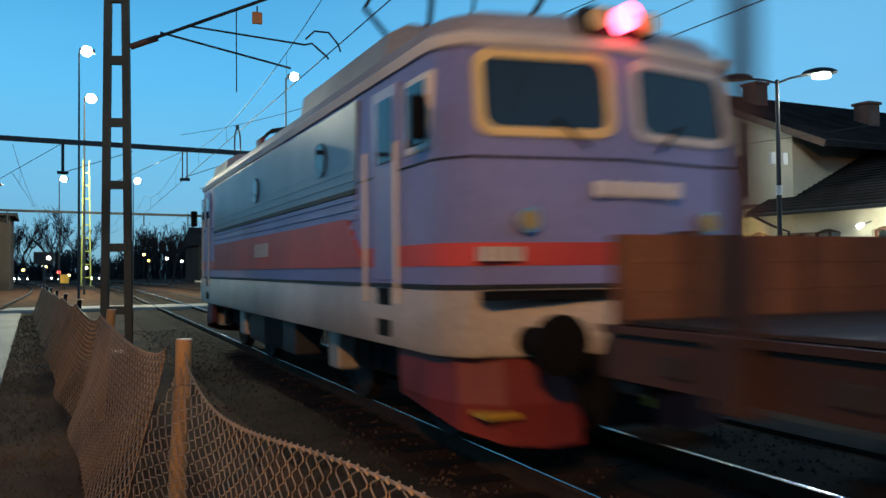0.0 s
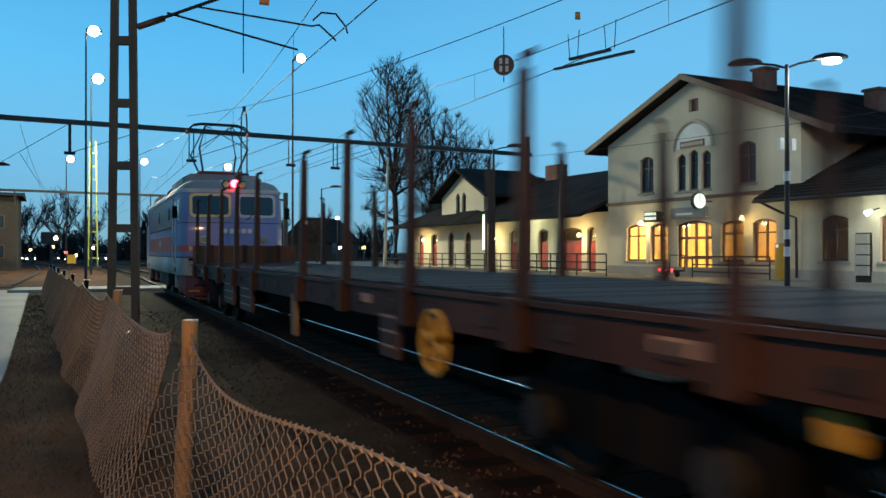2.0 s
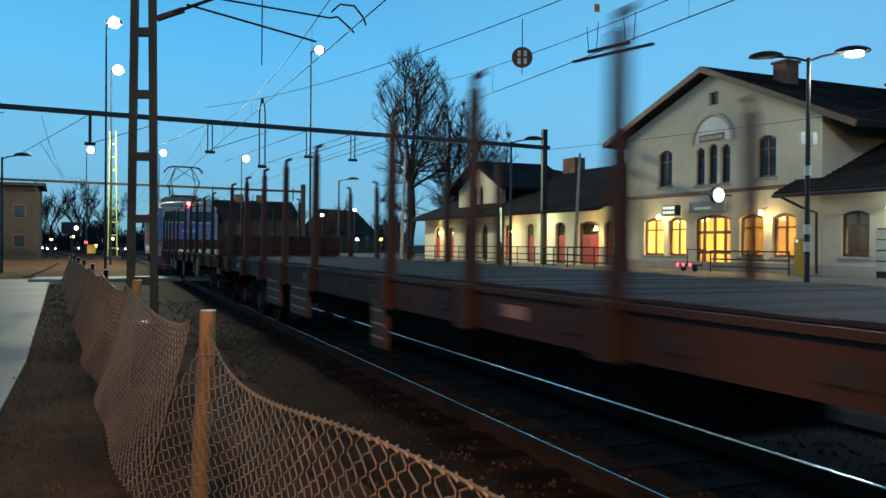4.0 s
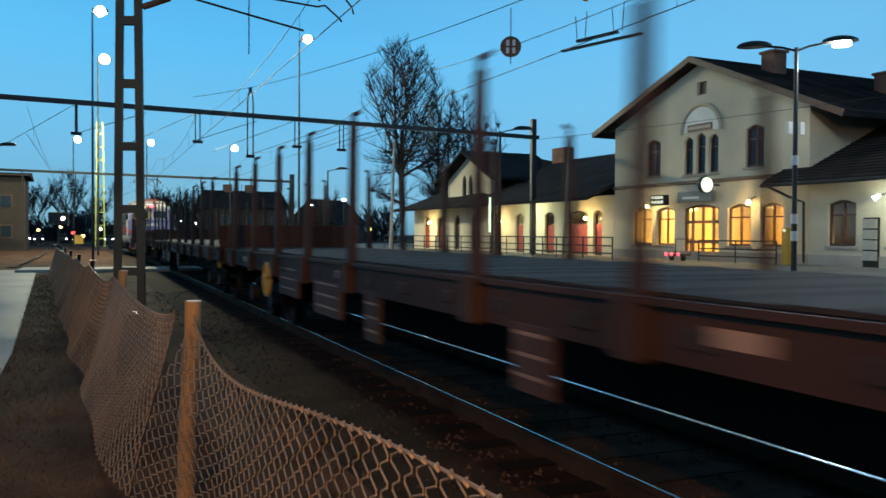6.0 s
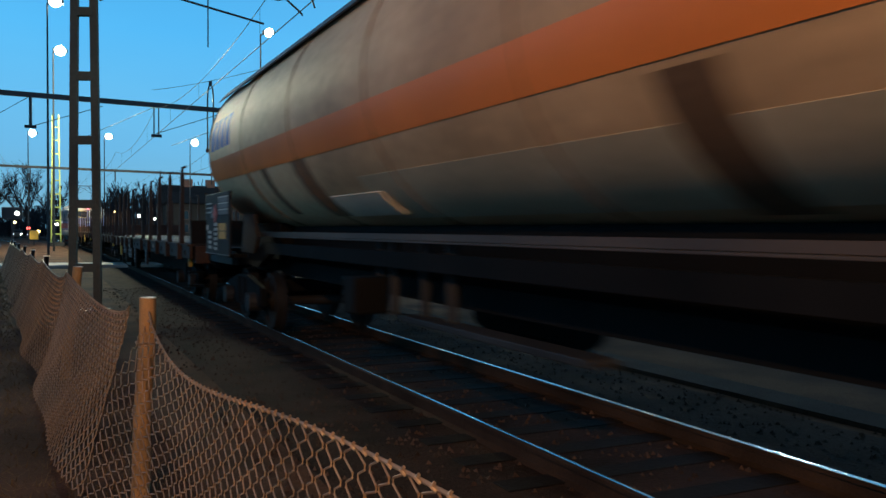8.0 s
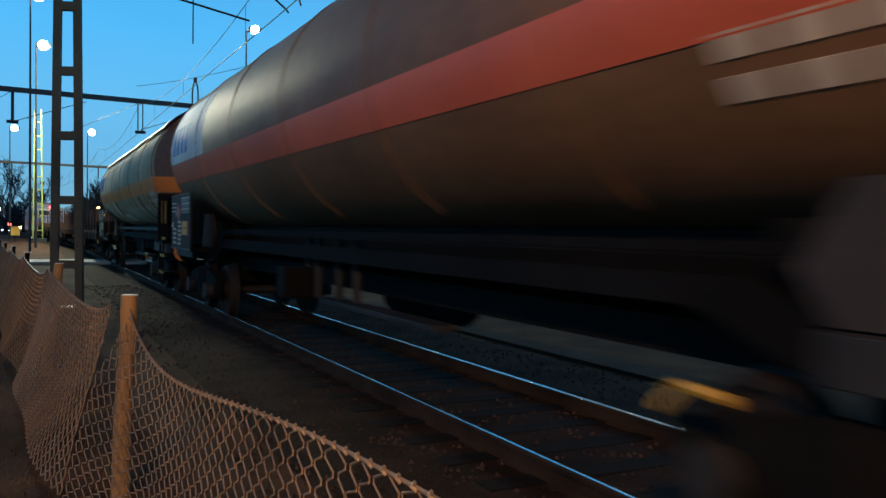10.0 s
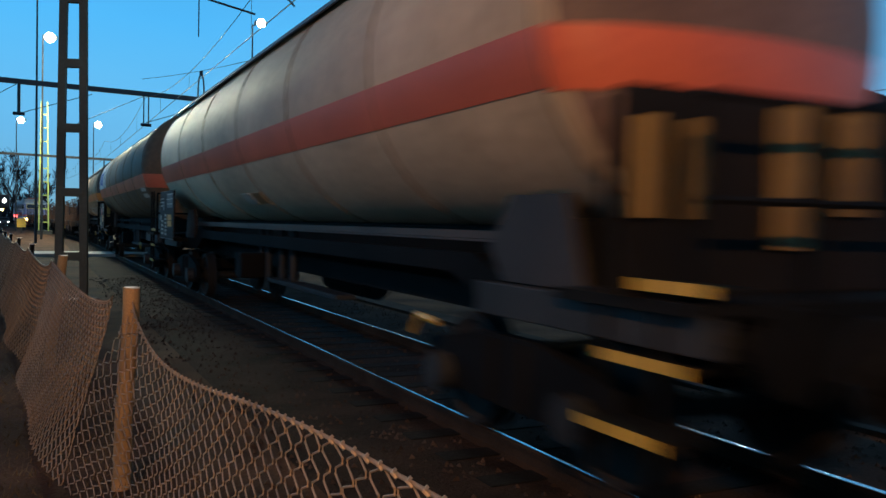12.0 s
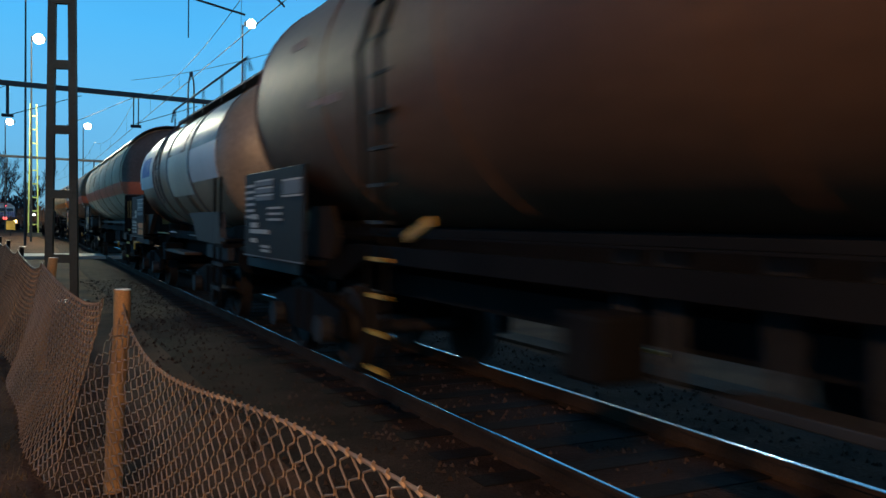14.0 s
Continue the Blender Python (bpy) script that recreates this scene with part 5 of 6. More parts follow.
def locomotive():
    t = thing("locomotive", Matrix.Identity(4), "blue and grey electric locomotive with red stripe and raised pantograph", "locomotive")
    L, W = 7.15, 1.5

    def plan(z, grow=0.0):
        k = max(0.0, (z - 2.3)) * 0.10          # the faces and sides lean in above the waist
        w = W + grow - k * 0.4
        e = L + grow - k
        pts = []
        for sy in (-1, 1):
            row = [(-w, sy * (e - 0.55)), (-w + 0.06, sy * (e - 0.40)), (-w + 0.20, sy * (e - 0.22)), (-0.65, sy * (e - 0.11)), (0, sy * e), (0.65, sy * (e - 0.11)), (w - 0.20, sy * (e - 0.22)), (w - 0.06, sy * (e - 0.40)), (w, sy * (e - 0.55))]
            pts += row if sy == -1 else list(reversed(row))
        return [(x, y, z) for x, y in pts]

    part("skirt", loft(B(), [plan(0.92), plan(0.98, 0.02), plan(1.45, 0.02), plan(1.475)]), M_LGREY, t, "beige-grey lower body", smooth=True)
    body = part("body", loft(B(), [plan(1.476), plan(1.9), plan(2.3), plan(2.8), plan(3.36)]), M_BLUE, t, "blue upper body", smooth=True)
    part("red_band", loft(B(), [plan(1.62, 0.006), plan(1.80, 0.006)]), M_RED, t, "red band round the cab ends", smooth=True)
    part("eaves_trim", loft(B(), [plan(3.36, 0.03), plan(3.44, 0.05), plan(3.47, 0.02)]), M_CREAM, t, "pale cream trim under the roof", smooth=True)
    rings = []
    for z, k in ((3.47, 0.0), (3.55, 0.04), (3.66, 0.16), (3.74, 0.38), (3.78, 0.8)):
        rings.append([(x * (1 - k * 0.55), y * (1 - k * 0.12), z) for x, y, _ in plan(3.45)])
    part("roof", loft(B(), rings), M_ROOF, t, "grey rounded roof", smooth=True)
    part("waist_line", loft(B(), [plan(2.455, 0.008), plan(2.475, 0.008)]), M_DARK, t, "thin dark line under the windscreens")
    part("sill_line", loft(B(), [plan(1.44, 0.035), plan(1.475, 0.035)]), M_DARK, t, "dark sill line")
    for sy in (-1, 1):
        for sx in (-1, 1):
            # windscreen: frame proud of the face, glass within
            xa, xb = (0.09, 1.25)
            za, zb = 2.63, 3.33
            def face_y(x, z, off):
                k = max(0.0, (z - 2.3)) * 0.10
                ax = abs(x)
                base = 0.22 * ax / 1.3
                return sy * (L - k - base + off)
            def outline(m, off):
                pts = []
                r = 0.13 - m * 0.5
                for cx, cz, a0 in ((xa + m + r, za + m + r, 180), (xb - m - r, za + m + r, 270), (xb - m - r, zb - m - r, 0), (xa + m + r, zb - m - r, 90)):
                    for q in range(4):
                        a = radians(a0 + q * 30)
                        x, z = cx + r * math.cos(a), cz + r * math.sin(a)
                        pts.append((sx * x, face_y(x, z, off), z))
                return pts
            # yellow lamplight is put into the rear left frame's colour; right stays cream
            fr = part("windscreen_frame", loft(B(), [outline(0, -0.02), outline(0, 0.03), outline(0.075, 0.03), outline(0.075, -0.02)], False), M_YFRAME if sx < 0 or sy > 0 else M_CREAM, t, "windscreen frame; yellow on it is lamplight put into the colour")
            part("windscreen", loft(B(), [outline(0.06, -0.01), outline(0.06, 0.012)]), M_GLASS, fr, "dark windscreen glass")
            part("wiper", bar(B(), (sx * 0.35, face_y(0.35, 2.55, 0.05), 2.55), (sx * 0.62, face_y(0.6, 2.78, 0.05), 2.78), 0.02, 0.02), M_BLACK, fr)
            hl = part("headlight", rod(B(), (sx * 0.88, face_y(0.88, 1.95, -0.05), 1.97), (sx * 0.88, face_y(0.88, 1.95, 0.09), 1.97), 0.10, 16), M_CHROME, t, "round chrome headlight")
            part("headlight_lens", rod(B(), (sx * 0.88, face_y(0.88, 1.95, 0.09), 1.97), (sx * 0.88, face_y(0.88, 1.95, 0.1), 1.97), 0.075, 16), M_AMBER, hl, "amber reflecting lens")
        yy = sy * L
        tl = part("top_light", box(B(), -0.34, min(yy - sy * 0.30, yy - sy * 0.05), 3.50, 0.34, max(yy - sy * 0.30, yy - sy * 0.05), 3.72, 0.05), M_DARK, t, "dark roof headlight housing")
        for x in (-0.24, 0.24):
            part("lens", rod(B(), (x, yy - sy * 0.06, 3.6), (x, yy - sy * 0.02, 3.6), 0.09, 14), M_YFRAME, tl, "unlit amber lens")
        part("marker_light", rod(B(), (0, yy - sy * 0.06, 3.62), (0, yy + sy * 0.005, 3.62), 0.115, 18), G_RED if sy < 0 else M_YFRAME, tl, "bright red tail light" if sy < 0 else "unlit lens")
        part("lower_step", box(B(), -1.3, min(yy - sy * 0.1, yy + sy * 0.03), 1.36, 1.3, max(yy - sy * 0.1, yy + sy * 0.03), 1.43), M_BLACK, t, "black step ledge under the cab")
        # pale lettering shapes and number bars on the cab face
        for i in range(5):
            x = -0.34 + i * 0.175
            part("lettering", box(B(), x, min(yy, yy + sy * 0.012) - 0.03, 2.15, x + 0.13, max(yy, yy + sy * 0.012) + 0.0, 2.29, 0.03), M_WHITE, body)
        for i in range(4):
            x = -1.27 + i * 0.095
            part("number_bar", box(B(), x, min(yy - sy * 0.3, yy - sy * 0.10), 1.655, x + 0.065, max(yy - sy * 0.3, yy - sy * 0.10), 1.765), M_LABEL, body)
        buffers(t, yy - sy * 0.1, sy)
        # two curved plough blades, cut up at the outer corners, with the coupling gear between them
        blade = [(1.40, 5.65, 0.50), (1.42, 6.3, 0.44), (1.34, 6.75, 0.34), (1.05, 6.98, 0.24), (0.7, 7.02, 0.2), (0.36, 6.98, 0.2)]
        for sx in (-1, 1):
            pl = loft(B(), [[(sx * px, sy * py, pz), (sx * px * 1.01, sy * (py + 0.02), 0.55), (sx * px, sy * (py - 0.06), 0.9), (sx * px * 0.95, sy * (py - 0.10), 0.9), (sx * px * 0.95, sy * (py - 0.06), pz)] for px, py, pz in blade])
            pw = part("snow_plough", pl, M_PLOW, t, "red snow plough blade")
            x = sx * 1.12
            part("foot_step", box(B(), x - 0.15, min(yy - sy * 0.35, yy - sy * 0.08), 0.46, x + 0.15, max(yy - sy * 0.35, yy - sy * 0.08), 0.50), M_YELLOW, pw, "yellow shunter's step")
        part("coupling_gear", box(B(), -0.36, min(yy - sy * 0.6, yy - sy * 0.12), 0.3, 0.36, max(yy - sy * 0.6, yy - sy * 0.12), 0.98, 0.04), M_BLACK, t, "black coupling gear between the blades")
        for x in (-0.6, 0.1):
            part("brake_hose", tubes([[(x, yy - sy * 0.1, 0.95), (x, yy + sy * 0.12, 0.75), (x * 0.8, yy + sy * 0.1, 0.5)]], 0.045, 6), M_YELLOW if x > 0 else M_BLACK, t)
    for sx in (-1, 1):
        X = sx * W
        # ribbed sides with the wide red panel
        for i in range(15):
            z = 1.80 + i * 0.10
            xx = X - sx * max(0, z - 2.3) * 0.04
            part("side_rib", box(B(), min(xx, xx + sx * 0.022), -4.7, z, max(xx, xx + sx * 0.022), 4.7, z + 0.05), M_BLUE if z < 2.35 else M_RIB, t)
        pr = B()
        q = [(-5.0, 1.62), (4.6, 1.62), (4.6, 2.12), (-4.45, 2.12)]
        loft(pr, [[(xx, a, b) for a, b in q] for xx in (X + sx * 0.004, X + sx * 0.026)])
        rp = part("red_panel", pr, M_RED, t, "wide red side panel")
        part("upper_side_panel", box(B(), min(X - sx * 0.05, X + sx * 0.004), -4.7, 2.42, max(X - sx * 0.05, X + sx * 0.004), 4.7, 3.3), M_RIB, t, "dark grey ribbed upper side")
        part("waist_band", box(B(), min(X, X + sx * 0.03), -4.7, 2.36, max(X, X + sx * 0.03), 4.7, 2.41), M_DARK, t, "dark line along the side")
        for i in range(4):
            part("number_bar", box(B(), min(X + sx * 0.027, X + sx * 0.032), -0.6 + i * 0.26, 1.80, max(X + sx * 0.027, X + sx * 0.032), -0.42 + i * 0.26, 2.0), M_LABEL, rp)
        for sy in (-1, 1):
            yd = sy * 5.55
            dr_ = part("cab_door", box(B(), min(X - sx * 0.02, X + sx * 0.012), yd - 0.33, 1.5, max(X - sx * 0.02, X + sx * 0.012), yd + 0.33, 3.25, 0.01), M_BLUE, t, "blue cab door")
            part("door_window", box(B(), min(X - sx * 0.03, X + sx * 0.02), yd - 0.2, 2.55, max(X - sx * 0.03, X + sx * 0.02), yd + 0.2, 3.15, 0.02), M_GLASS, dr_)
            for k in (-0.42, 0.42):
                part("grab_rail", rod(B(), (X + sx * 0.06, yd + k, 1.3), (X + sx * 0.06, yd + k, 2.7), 0.02, 6), M_CREAM, dr_, "pale vertical grab rail")
            for z in (1.0, 1.28):
                part("foothold", box(B(), min(X - sx * 0.02, X + sx * 0.03), yd - 0.16, z, max(X - sx * 0.02, X + sx * 0.03), yd + 0.16, z + 0.15), M_BLACK, t, "recessed dark foothold")
            wy = sy * 6.3
            sw = part("side_window", box(B(), min(X - sx * 0.08, X + sx * 0.01), wy - 0.27, 2.55, max(X - sx * 0.08, X + sx * 0.01), wy + 0.27, 3.2, 0.03), M_CREAM, t, "cab side window in a pale frame")
            part("pane", box(B(), min(X - sx * 0.07, X + sx * 0.016), wy - 0.21, 2.61, max(X - sx * 0.07, X + sx * 0.016), wy + 0.21, 3.14, 0.02), M_GLASS, sw)
            part("mirror", box(B(), min(X + sx * 0.08, X + sx * 0.22), wy + sy * 0.42 - 0.04, 2.6, max(X + sx * 0.08, X + sx * 0.22), wy + sy * 0.42 + 0.04, 2.95, 0.02), M_BLACK, sw, "black rear-view mirror")
        for yy in (-3.4, 0.4):
            part("round_window", rod(B(), (X - sx * 0.06, yy, 2.85), (X + sx * 0.03, yy, 2.85), 0.2, 20), M_GLASS, t, "round machine-room window")
        for y0, y1 in ((-1.6, 1.6), (-0.9, 0.4)):
            part("equipment_box", box(B(), min(X - sx * 0.5, X - sx * 0.12), y0, 0.45, max(X - sx * 0.5, X - sx * 0.12), y1, 0.95, 0.03), M_DARK, t)
    for y0, y1, z in ((-4.9, -1.5, 4.08), (4.7, 6.5, 4.02)):
        rb = B()
        loft(rb, [[(-1.3, y, 3.46), (1.3, y, 3.46), (1.22, y, z - 0.12), (1.0, y, z), (-1.0, y, z), (-1.22, y, z - 0.12)] for y in (y0, y1)])
        part("roof_box", rb, M_ROOF, t, "grey roof equipment box with bevelled shoulders")
    for y in (-5.6, -5.2, 0.2, 1.4, 2.2):
        bm = rod(B(), (0.4, y, 3.7), (0.4, y, 4.1), 0.05, 8)
        for k in range(3):
            rod(bm, (0.4, y, 3.82 + k * 0.08), (0.4, y, 3.85 + k * 0.08), 0.1, 10)
        part("insulator", bm, M_BROWNW, t, "brown roof insulator")
    part("roof_bus", tubes([[(0.4, -5.6, 4.12), (0.4, 2.2, 4.12)]], 0.025, 6), M_DARK, t)
    for yc, raised in ((-3.9, True), (2.6, False)):
        base = part("pantograph_base", box(B(), -0.7, yc - 0.6, 3.78, 0.7, yc + 0.6, 4.22 if raised else 3.88, 0.02), M_PLOW, t, "red pantograph base frame")
        top = 5.74 if raised else 4.15
        mid = 4.9 if raised else 4.0
        for x in (-1, 1):
            for k in (-1, 1):
                part("lower_arm", rod(B(), (x * 0.55, yc + k * 0.45, 4.2 if raised else 3.88), (x * 0.75, yc + k * 1.15, mid), 0.032, 8), M_DARK, base)
                part("upper_arm", rod(B(), (x * 0.75, yc + k * 1.15, mid), (x * 0.42, yc + k * 0.12, top), 0.022, 8), M_DARK, base)
        part("cross_brace", tubes([[(-0.75, yc - 1.15, mid), (0.42, yc - 0.12, top)], [(0.75, yc - 1.15, mid), (-0.42, yc - 0.12, top)]], 0.015, 6), M_DARK, base)
        head = [[(-0.98, yc + k, top - 0.16), (-0.8, yc + k, top + 0.02), (-0.55, yc + k, top + 0.07), (0.55, yc + k, top + 0.07), (0.8, yc + k, top + 0.02), (0.98, yc + k, top - 0.16)] for k in (-0.15, 0.15)]
        hd = part("collector_head", tubes(head, 0.03, 6), M_DARK, base, "collector head with curved horns")
        for x in (-0.98, 0.98):
            part("horn_tip", box(B(), x - 0.04, yc - 0.2, top - 0.26, x + 0.04, yc + 0.2, top - 0.13, 0.01), M_PLOW, hd, "red horn tip")
    for y in (-4.0, 4.0):
        bogie(t, y, 0.62, 1.35)
    for x in (-1.12, 1.12):
        for y in (-5.9, -3.0, 3.0, 5.9):
            part("sand_box", box(B(), x - 0.14, y - 0.2, 0.42, x + 0.14, y + 0.2, 0.9, 0.04), M_LGREY, t, "grey sand box")
    return t


def flat_wagon(length, stakes, wheel_at, label, panels, boards):
    t = thing("flat_wagon", Matrix.Identity(4), label, "rail wagon", "stake wagons")
    h = length / 2
    for sx in (-1, 1):
        sill = B()
        X = sx * 1.38
        # fish-bellied side girder
        pts = [(-h, 1.0), (-h * 0.62, 0.98), (-h * 0.5, 0.97), (h * 0.5, 0.97), (h * 0.62, 0.98), (h, 1.0), (h, 1.29), (-h, 1.29)]
        loft(sill, [[(xx, a, b) for a, b in pts] for xx in (X - 0.03, X + 0.03)])
        box(sill, X - 0.07, -h, 1.25, X + 0.07, h, 1.29)
        s = part("side_girder", sill, M_RUST, t, "brown steel side girder")
        n = int(length / 1.02)
        for i in range(n):
            y = -h + 0.6 + i * (length - 1.2) / (n - 1)
            part("lashing_ring", box(B(), min(X, X + sx * 0.06), y - 0.07, 1.06, max(X, X + sx * 0.06), y + 0.07, 1.16, 0.01), M_DARK, s)
        for y, w in ((-h * 0.86, 0.5), (h * 0.78, 0.6), (h * 0.55, 0.3), (-h * 0.4, 0.35), (h * 0.2, 0.3)):
            part("data_plate", box(B(), min(X + sx * 0.031, X + sx * 0.036), y - w / 2, 1.09, max(X + sx * 0.031, X + sx * 0.036), y + w / 2, 1.18), M_LINE, s, "pale data lettering patch")
        for y, w, z0 in panels:
            pn = part("hanging_panel", box(B(), min(X - sx * 0.02, X + sx * 0.034), y - w / 2, z0, max(X - sx * 0.02, X + sx * 0.034), y + w / 2, 1.02, 0.01), M_HPANEL if w > 0.3 else M_TANLEG, t, "brown hanging side panel with pale lines" if w > 0.3 else "pale worn hanging post")
            for k in range(3 if w > 0.3 else 0):
                part("panel_line", box(B(), min(X + sx * 0.035, X + sx * 0.04), y - w * 0.42, z0 + 0.1 + k * 0.14, max(X + sx * 0.035, X + sx * 0.04), y + w * 0.42, z0 + 0.125 + k * 0.14), M_LINE, pn)
        for y in stakes:
            st_ = B()
            loft(st_, [[(X + sx * 0.02 - 0.05, y - 0.06, 0.98), (X + sx * 0.02 + 0.05, y - 0.06, 0.98), (X + sx * 0.02 + 0.05, y + 0.06, 0.98), (X + sx * 0.02 - 0.05, y + 0.06, 0.98)], [(X - 0.035, y - 0.045, 2.82), (X + 0.035, y - 0.045, 2.82), (X + 0.035, y + 0.045, 2.82), (X - 0.035, y + 0.045, 2.82)]])
            sk = part("stake", st_, M_RUST, t, "tall brown steel stake")
            part("stake_pocket", box(B(), min(X + sx * 0.02, X + sx * 0.12), y - 0.11, 0.95, max(X + sx * 0.02, X + sx * 0.12), y + 0.11, 1.3, 0.01), M_RUST, sk)
            part("stake_tip", tubes([[(X, y, 2.8), (X, y, 2.92), (X - sx * 0.08, y, 2.95)]], 0.03, 6), M_RUST, sk)
        for k in range(3):
            part("end_step", box(B(), min(X - sx * 0.3, X), -h + 0.15, 0.42 + k * 0.28, max(X - sx * 0.3, X), -h + 0.5, 0.45 + k * 0.28), M_BLACK, t)
            part("end_step", box(B(), min(X - sx * 0.3, X), h - 0.5, 0.42 + k * 0.28, max(X - sx * 0.3, X), h - 0.15, 0.45 + k * 0.28), M_BLACK, t)
        part("yellow_lever", box(B(), min(X - sx * 0.14, X - sx * 0.06), -h + 0.68, 0.80, max(X - sx * 0.14, X - sx * 0.06), -h + 0.81, 0.97, 0.02), M_YELLOW, t, "yellow change-over lever plate")
    # deck of single planks
    n = int(length / 0.42)
    first = None
    for i in range(n):
        y = -h + (i + 0.5) * length / n
        if first is None:
            first = part("plank", box(B(), -1.33, -length / n / 2 + 0.006, 1.26, 1.33, length / n / 2 - 0.006, 1.31, 0.004), M_DECK, t)
            first.location = (0, y, 0)
        else:
            share("plank", first, t, Matrix.Translation((0, y, 0.004 * ((i * 7) % 3 - 1))))
    for y, m in ((h - 0.06, boards[0]), (-h + 0.06, boards[1])):
        hb = part("headboard", box(B(), -1.38, y - 0.04, 1.29, 1.38, y + 0.04, 1.78, 0.01), m, t, "brown wooden end board")
        for k in range(3):
            part("board", box(B(), -1.36, y - 0.055, 1.305 + k * 0.158, 1.36, y + 0.055, 1.462 + k * 0.158, 0.002), m, hb)
        for x in (-0.9, 0.0, 0.9):
            part("board_post", box(B(), x - 0.05, y - 0.07, 1.2, x + 0.05, y + 0.07, 1.8), M_RUST, hb)
        part("end_beam", box(B(), -1.3, y - 0.1, 0.9, 1.3, y + 0.1, 1.25, 0.01), M_RUST, t)
    part("centre_beam", box(B(), -0.35, -h + 0.2, 0.86, 0.35, h - 0.2, 1.22), M_BLACK, t)
    # added black box: stands for the wagon's shade as well as its deep framing
    part("truss_beam", box(B(), -0.45, -h * 0.5, 0.40, 0.45, h * 0.5, 0.86, 0.03), M_BLACK, t, "black box standing for shade and framing between the bogies")
    for y in (-1.4, 1.2):
        part("brake_cylinder", rod(B(), (0.2, y - 0.4, 0.65), (0.2, y + 0.4, 0.65), 0.2, 14), M_BLACK, t)
    if wheel_at is not None:
        for sx in (-1, 1):
            hw = part("handbrake_wheel", tubes([[(sx * 1.42, wheel_at + 0.26 * math.cos(a), 0.86 + 0.26 * math.sin(a)) for a in np.linspace(0, 2 * math.pi, 25)]], 0.028, 6), M_YELLOW, t, "yellow handbrake wheel")
            part("spokes", tubes([[(sx * 1.42, wheel_at - 0.26 * math.cos(a), 0.86 - 0.26 * math.sin(a)), (sx * 1.42, wheel_at + 0.26 * math.cos(a), 0.86 + 0.26 * math.sin(a))] for a in (0.3, 1.35, 2.4)], 0.025, 6), M_YELLOW, hw)
            part("wheel_shaft", rod(B(), (sx * 1.0, wheel_at, 0.86), (sx * 1.44, wheel_at, 0.86), 0.05, 8), M_BLACK, hw)
    buffers(t, -h, -1)
    buffers(t, h, 1)
    for y in (2.5 - h, h - 2.5):
        bogie(t, y)
    return t


def stack(u0, u1, v0, dv, n, h, m, name="plate_line"):
    """Several lines of plates under one another on a board."""
    return [(u0, u1, v0 + k * dv, v0 + k * dv + h, m, name) for k in range(n)]


BOARDS = {
    "gas": stack(0.56, 0.95, 0.07, 0.1, 3, 0.022, M_LABEL) + stack(0.56, 0.95, 0.09, 0.1, 3, 0.07, M_HOSE, "grey_plate") + stack(0.03, 0.26, 0.15, 0.075, 3, 0.022, M_LABEL)
    + stack(0.38, 0.51, 0.49, 0.08, 6, 0.05, M_LABEL) + stack(0.12, 0.25, 0.62, 0.085, 4, 0.05, M_LABEL) + stack(0.03, 0.1, 0.52, 0.1, 1, 0.09, M_LABEL) + stack(0.25, 0.34, 0.22, 0.1, 2, 0.09, M_HOSE, "grey_plate")
    + stack(0.58, 0.86, 0.50, 0.13, 2, 0.12, M_HAZARD, "hazard_plate"),
    "clad": stack(0.5, 0.95, 0.08, 0.1, 3, 0.022, M_LABEL) + stack(0.5, 0.95, 0.1, 0.1, 4, 0.075, M_HOSE, "grey_plate") + stack(0.05, 0.3, 0.5, 0.09, 5, 0.05, M_HOSE, "grey_plate") + stack(0.3, 0.42, 0.35, 0.1, 2, 0.08, M_LABEL)
    + stack(0.1, 0.42, 0.62, 0.08, 4, 0.045, M_LABEL) + stack(0.58, 0.76, 0.66, 0.15, 2, 0.13, M_ORANGE, "hazard_plate") + stack(0.78, 0.97, 0.66, 0.15, 2, 0.13, M_ORANGE, "hazard_plate"),
    "brown": stack(0.02, 0.19, 0.14, 0.075, 6, 0.03, M_LABEL) + stack(0.22, 0.53, 0.1, 0.085, 3, 0.02, M_LABEL) + stack(0.22, 0.53, 0.12, 0.085, 3, 0.05, M_HOSE, "grey_plate") + stack(0.7, 0.97, 0.13, 0.17, 2, 0.02, M_LABEL)
    + stack(0.7, 0.97, 0.15, 0.17, 1, 0.14, M_HOSE, "grey_plate") + stack(0.45, 0.68, 0.42, 0.065, 3, 0.025, M_LABEL) + stack(0.13, 0.26, 0.5, 0.1, 2, 0.06, M_LABEL) + stack(0.12, 0.47, 0.68, 0.1, 1, 0.05, M_LABEL)
    + stack(0.13, 0.25, 0.79, 0.1, 1, 0.05, M_LABEL) + stack(0.33, 0.48, 0.86, 0.05, 2, 0.03, M_LABEL),
}


def arc_band(bm, R, zc, y0, y1, a0, a1, r_in, r_out, n=18):
    """A band on a cylinder lying along y, from angle a0 to a1 (0 is sideways, 90 is up)."""
    rings = []
    for i in range(n + 1):
        a = radians(a0 + (a1 - a0) * i / n)
        rings.append([(r * math.cos(a), y, zc + r * math.sin(a)) for r, y in ((r_in, y0), (r_in, y1), (r_out, y1), (r_out, y0))])
    return loft(bm, rings)


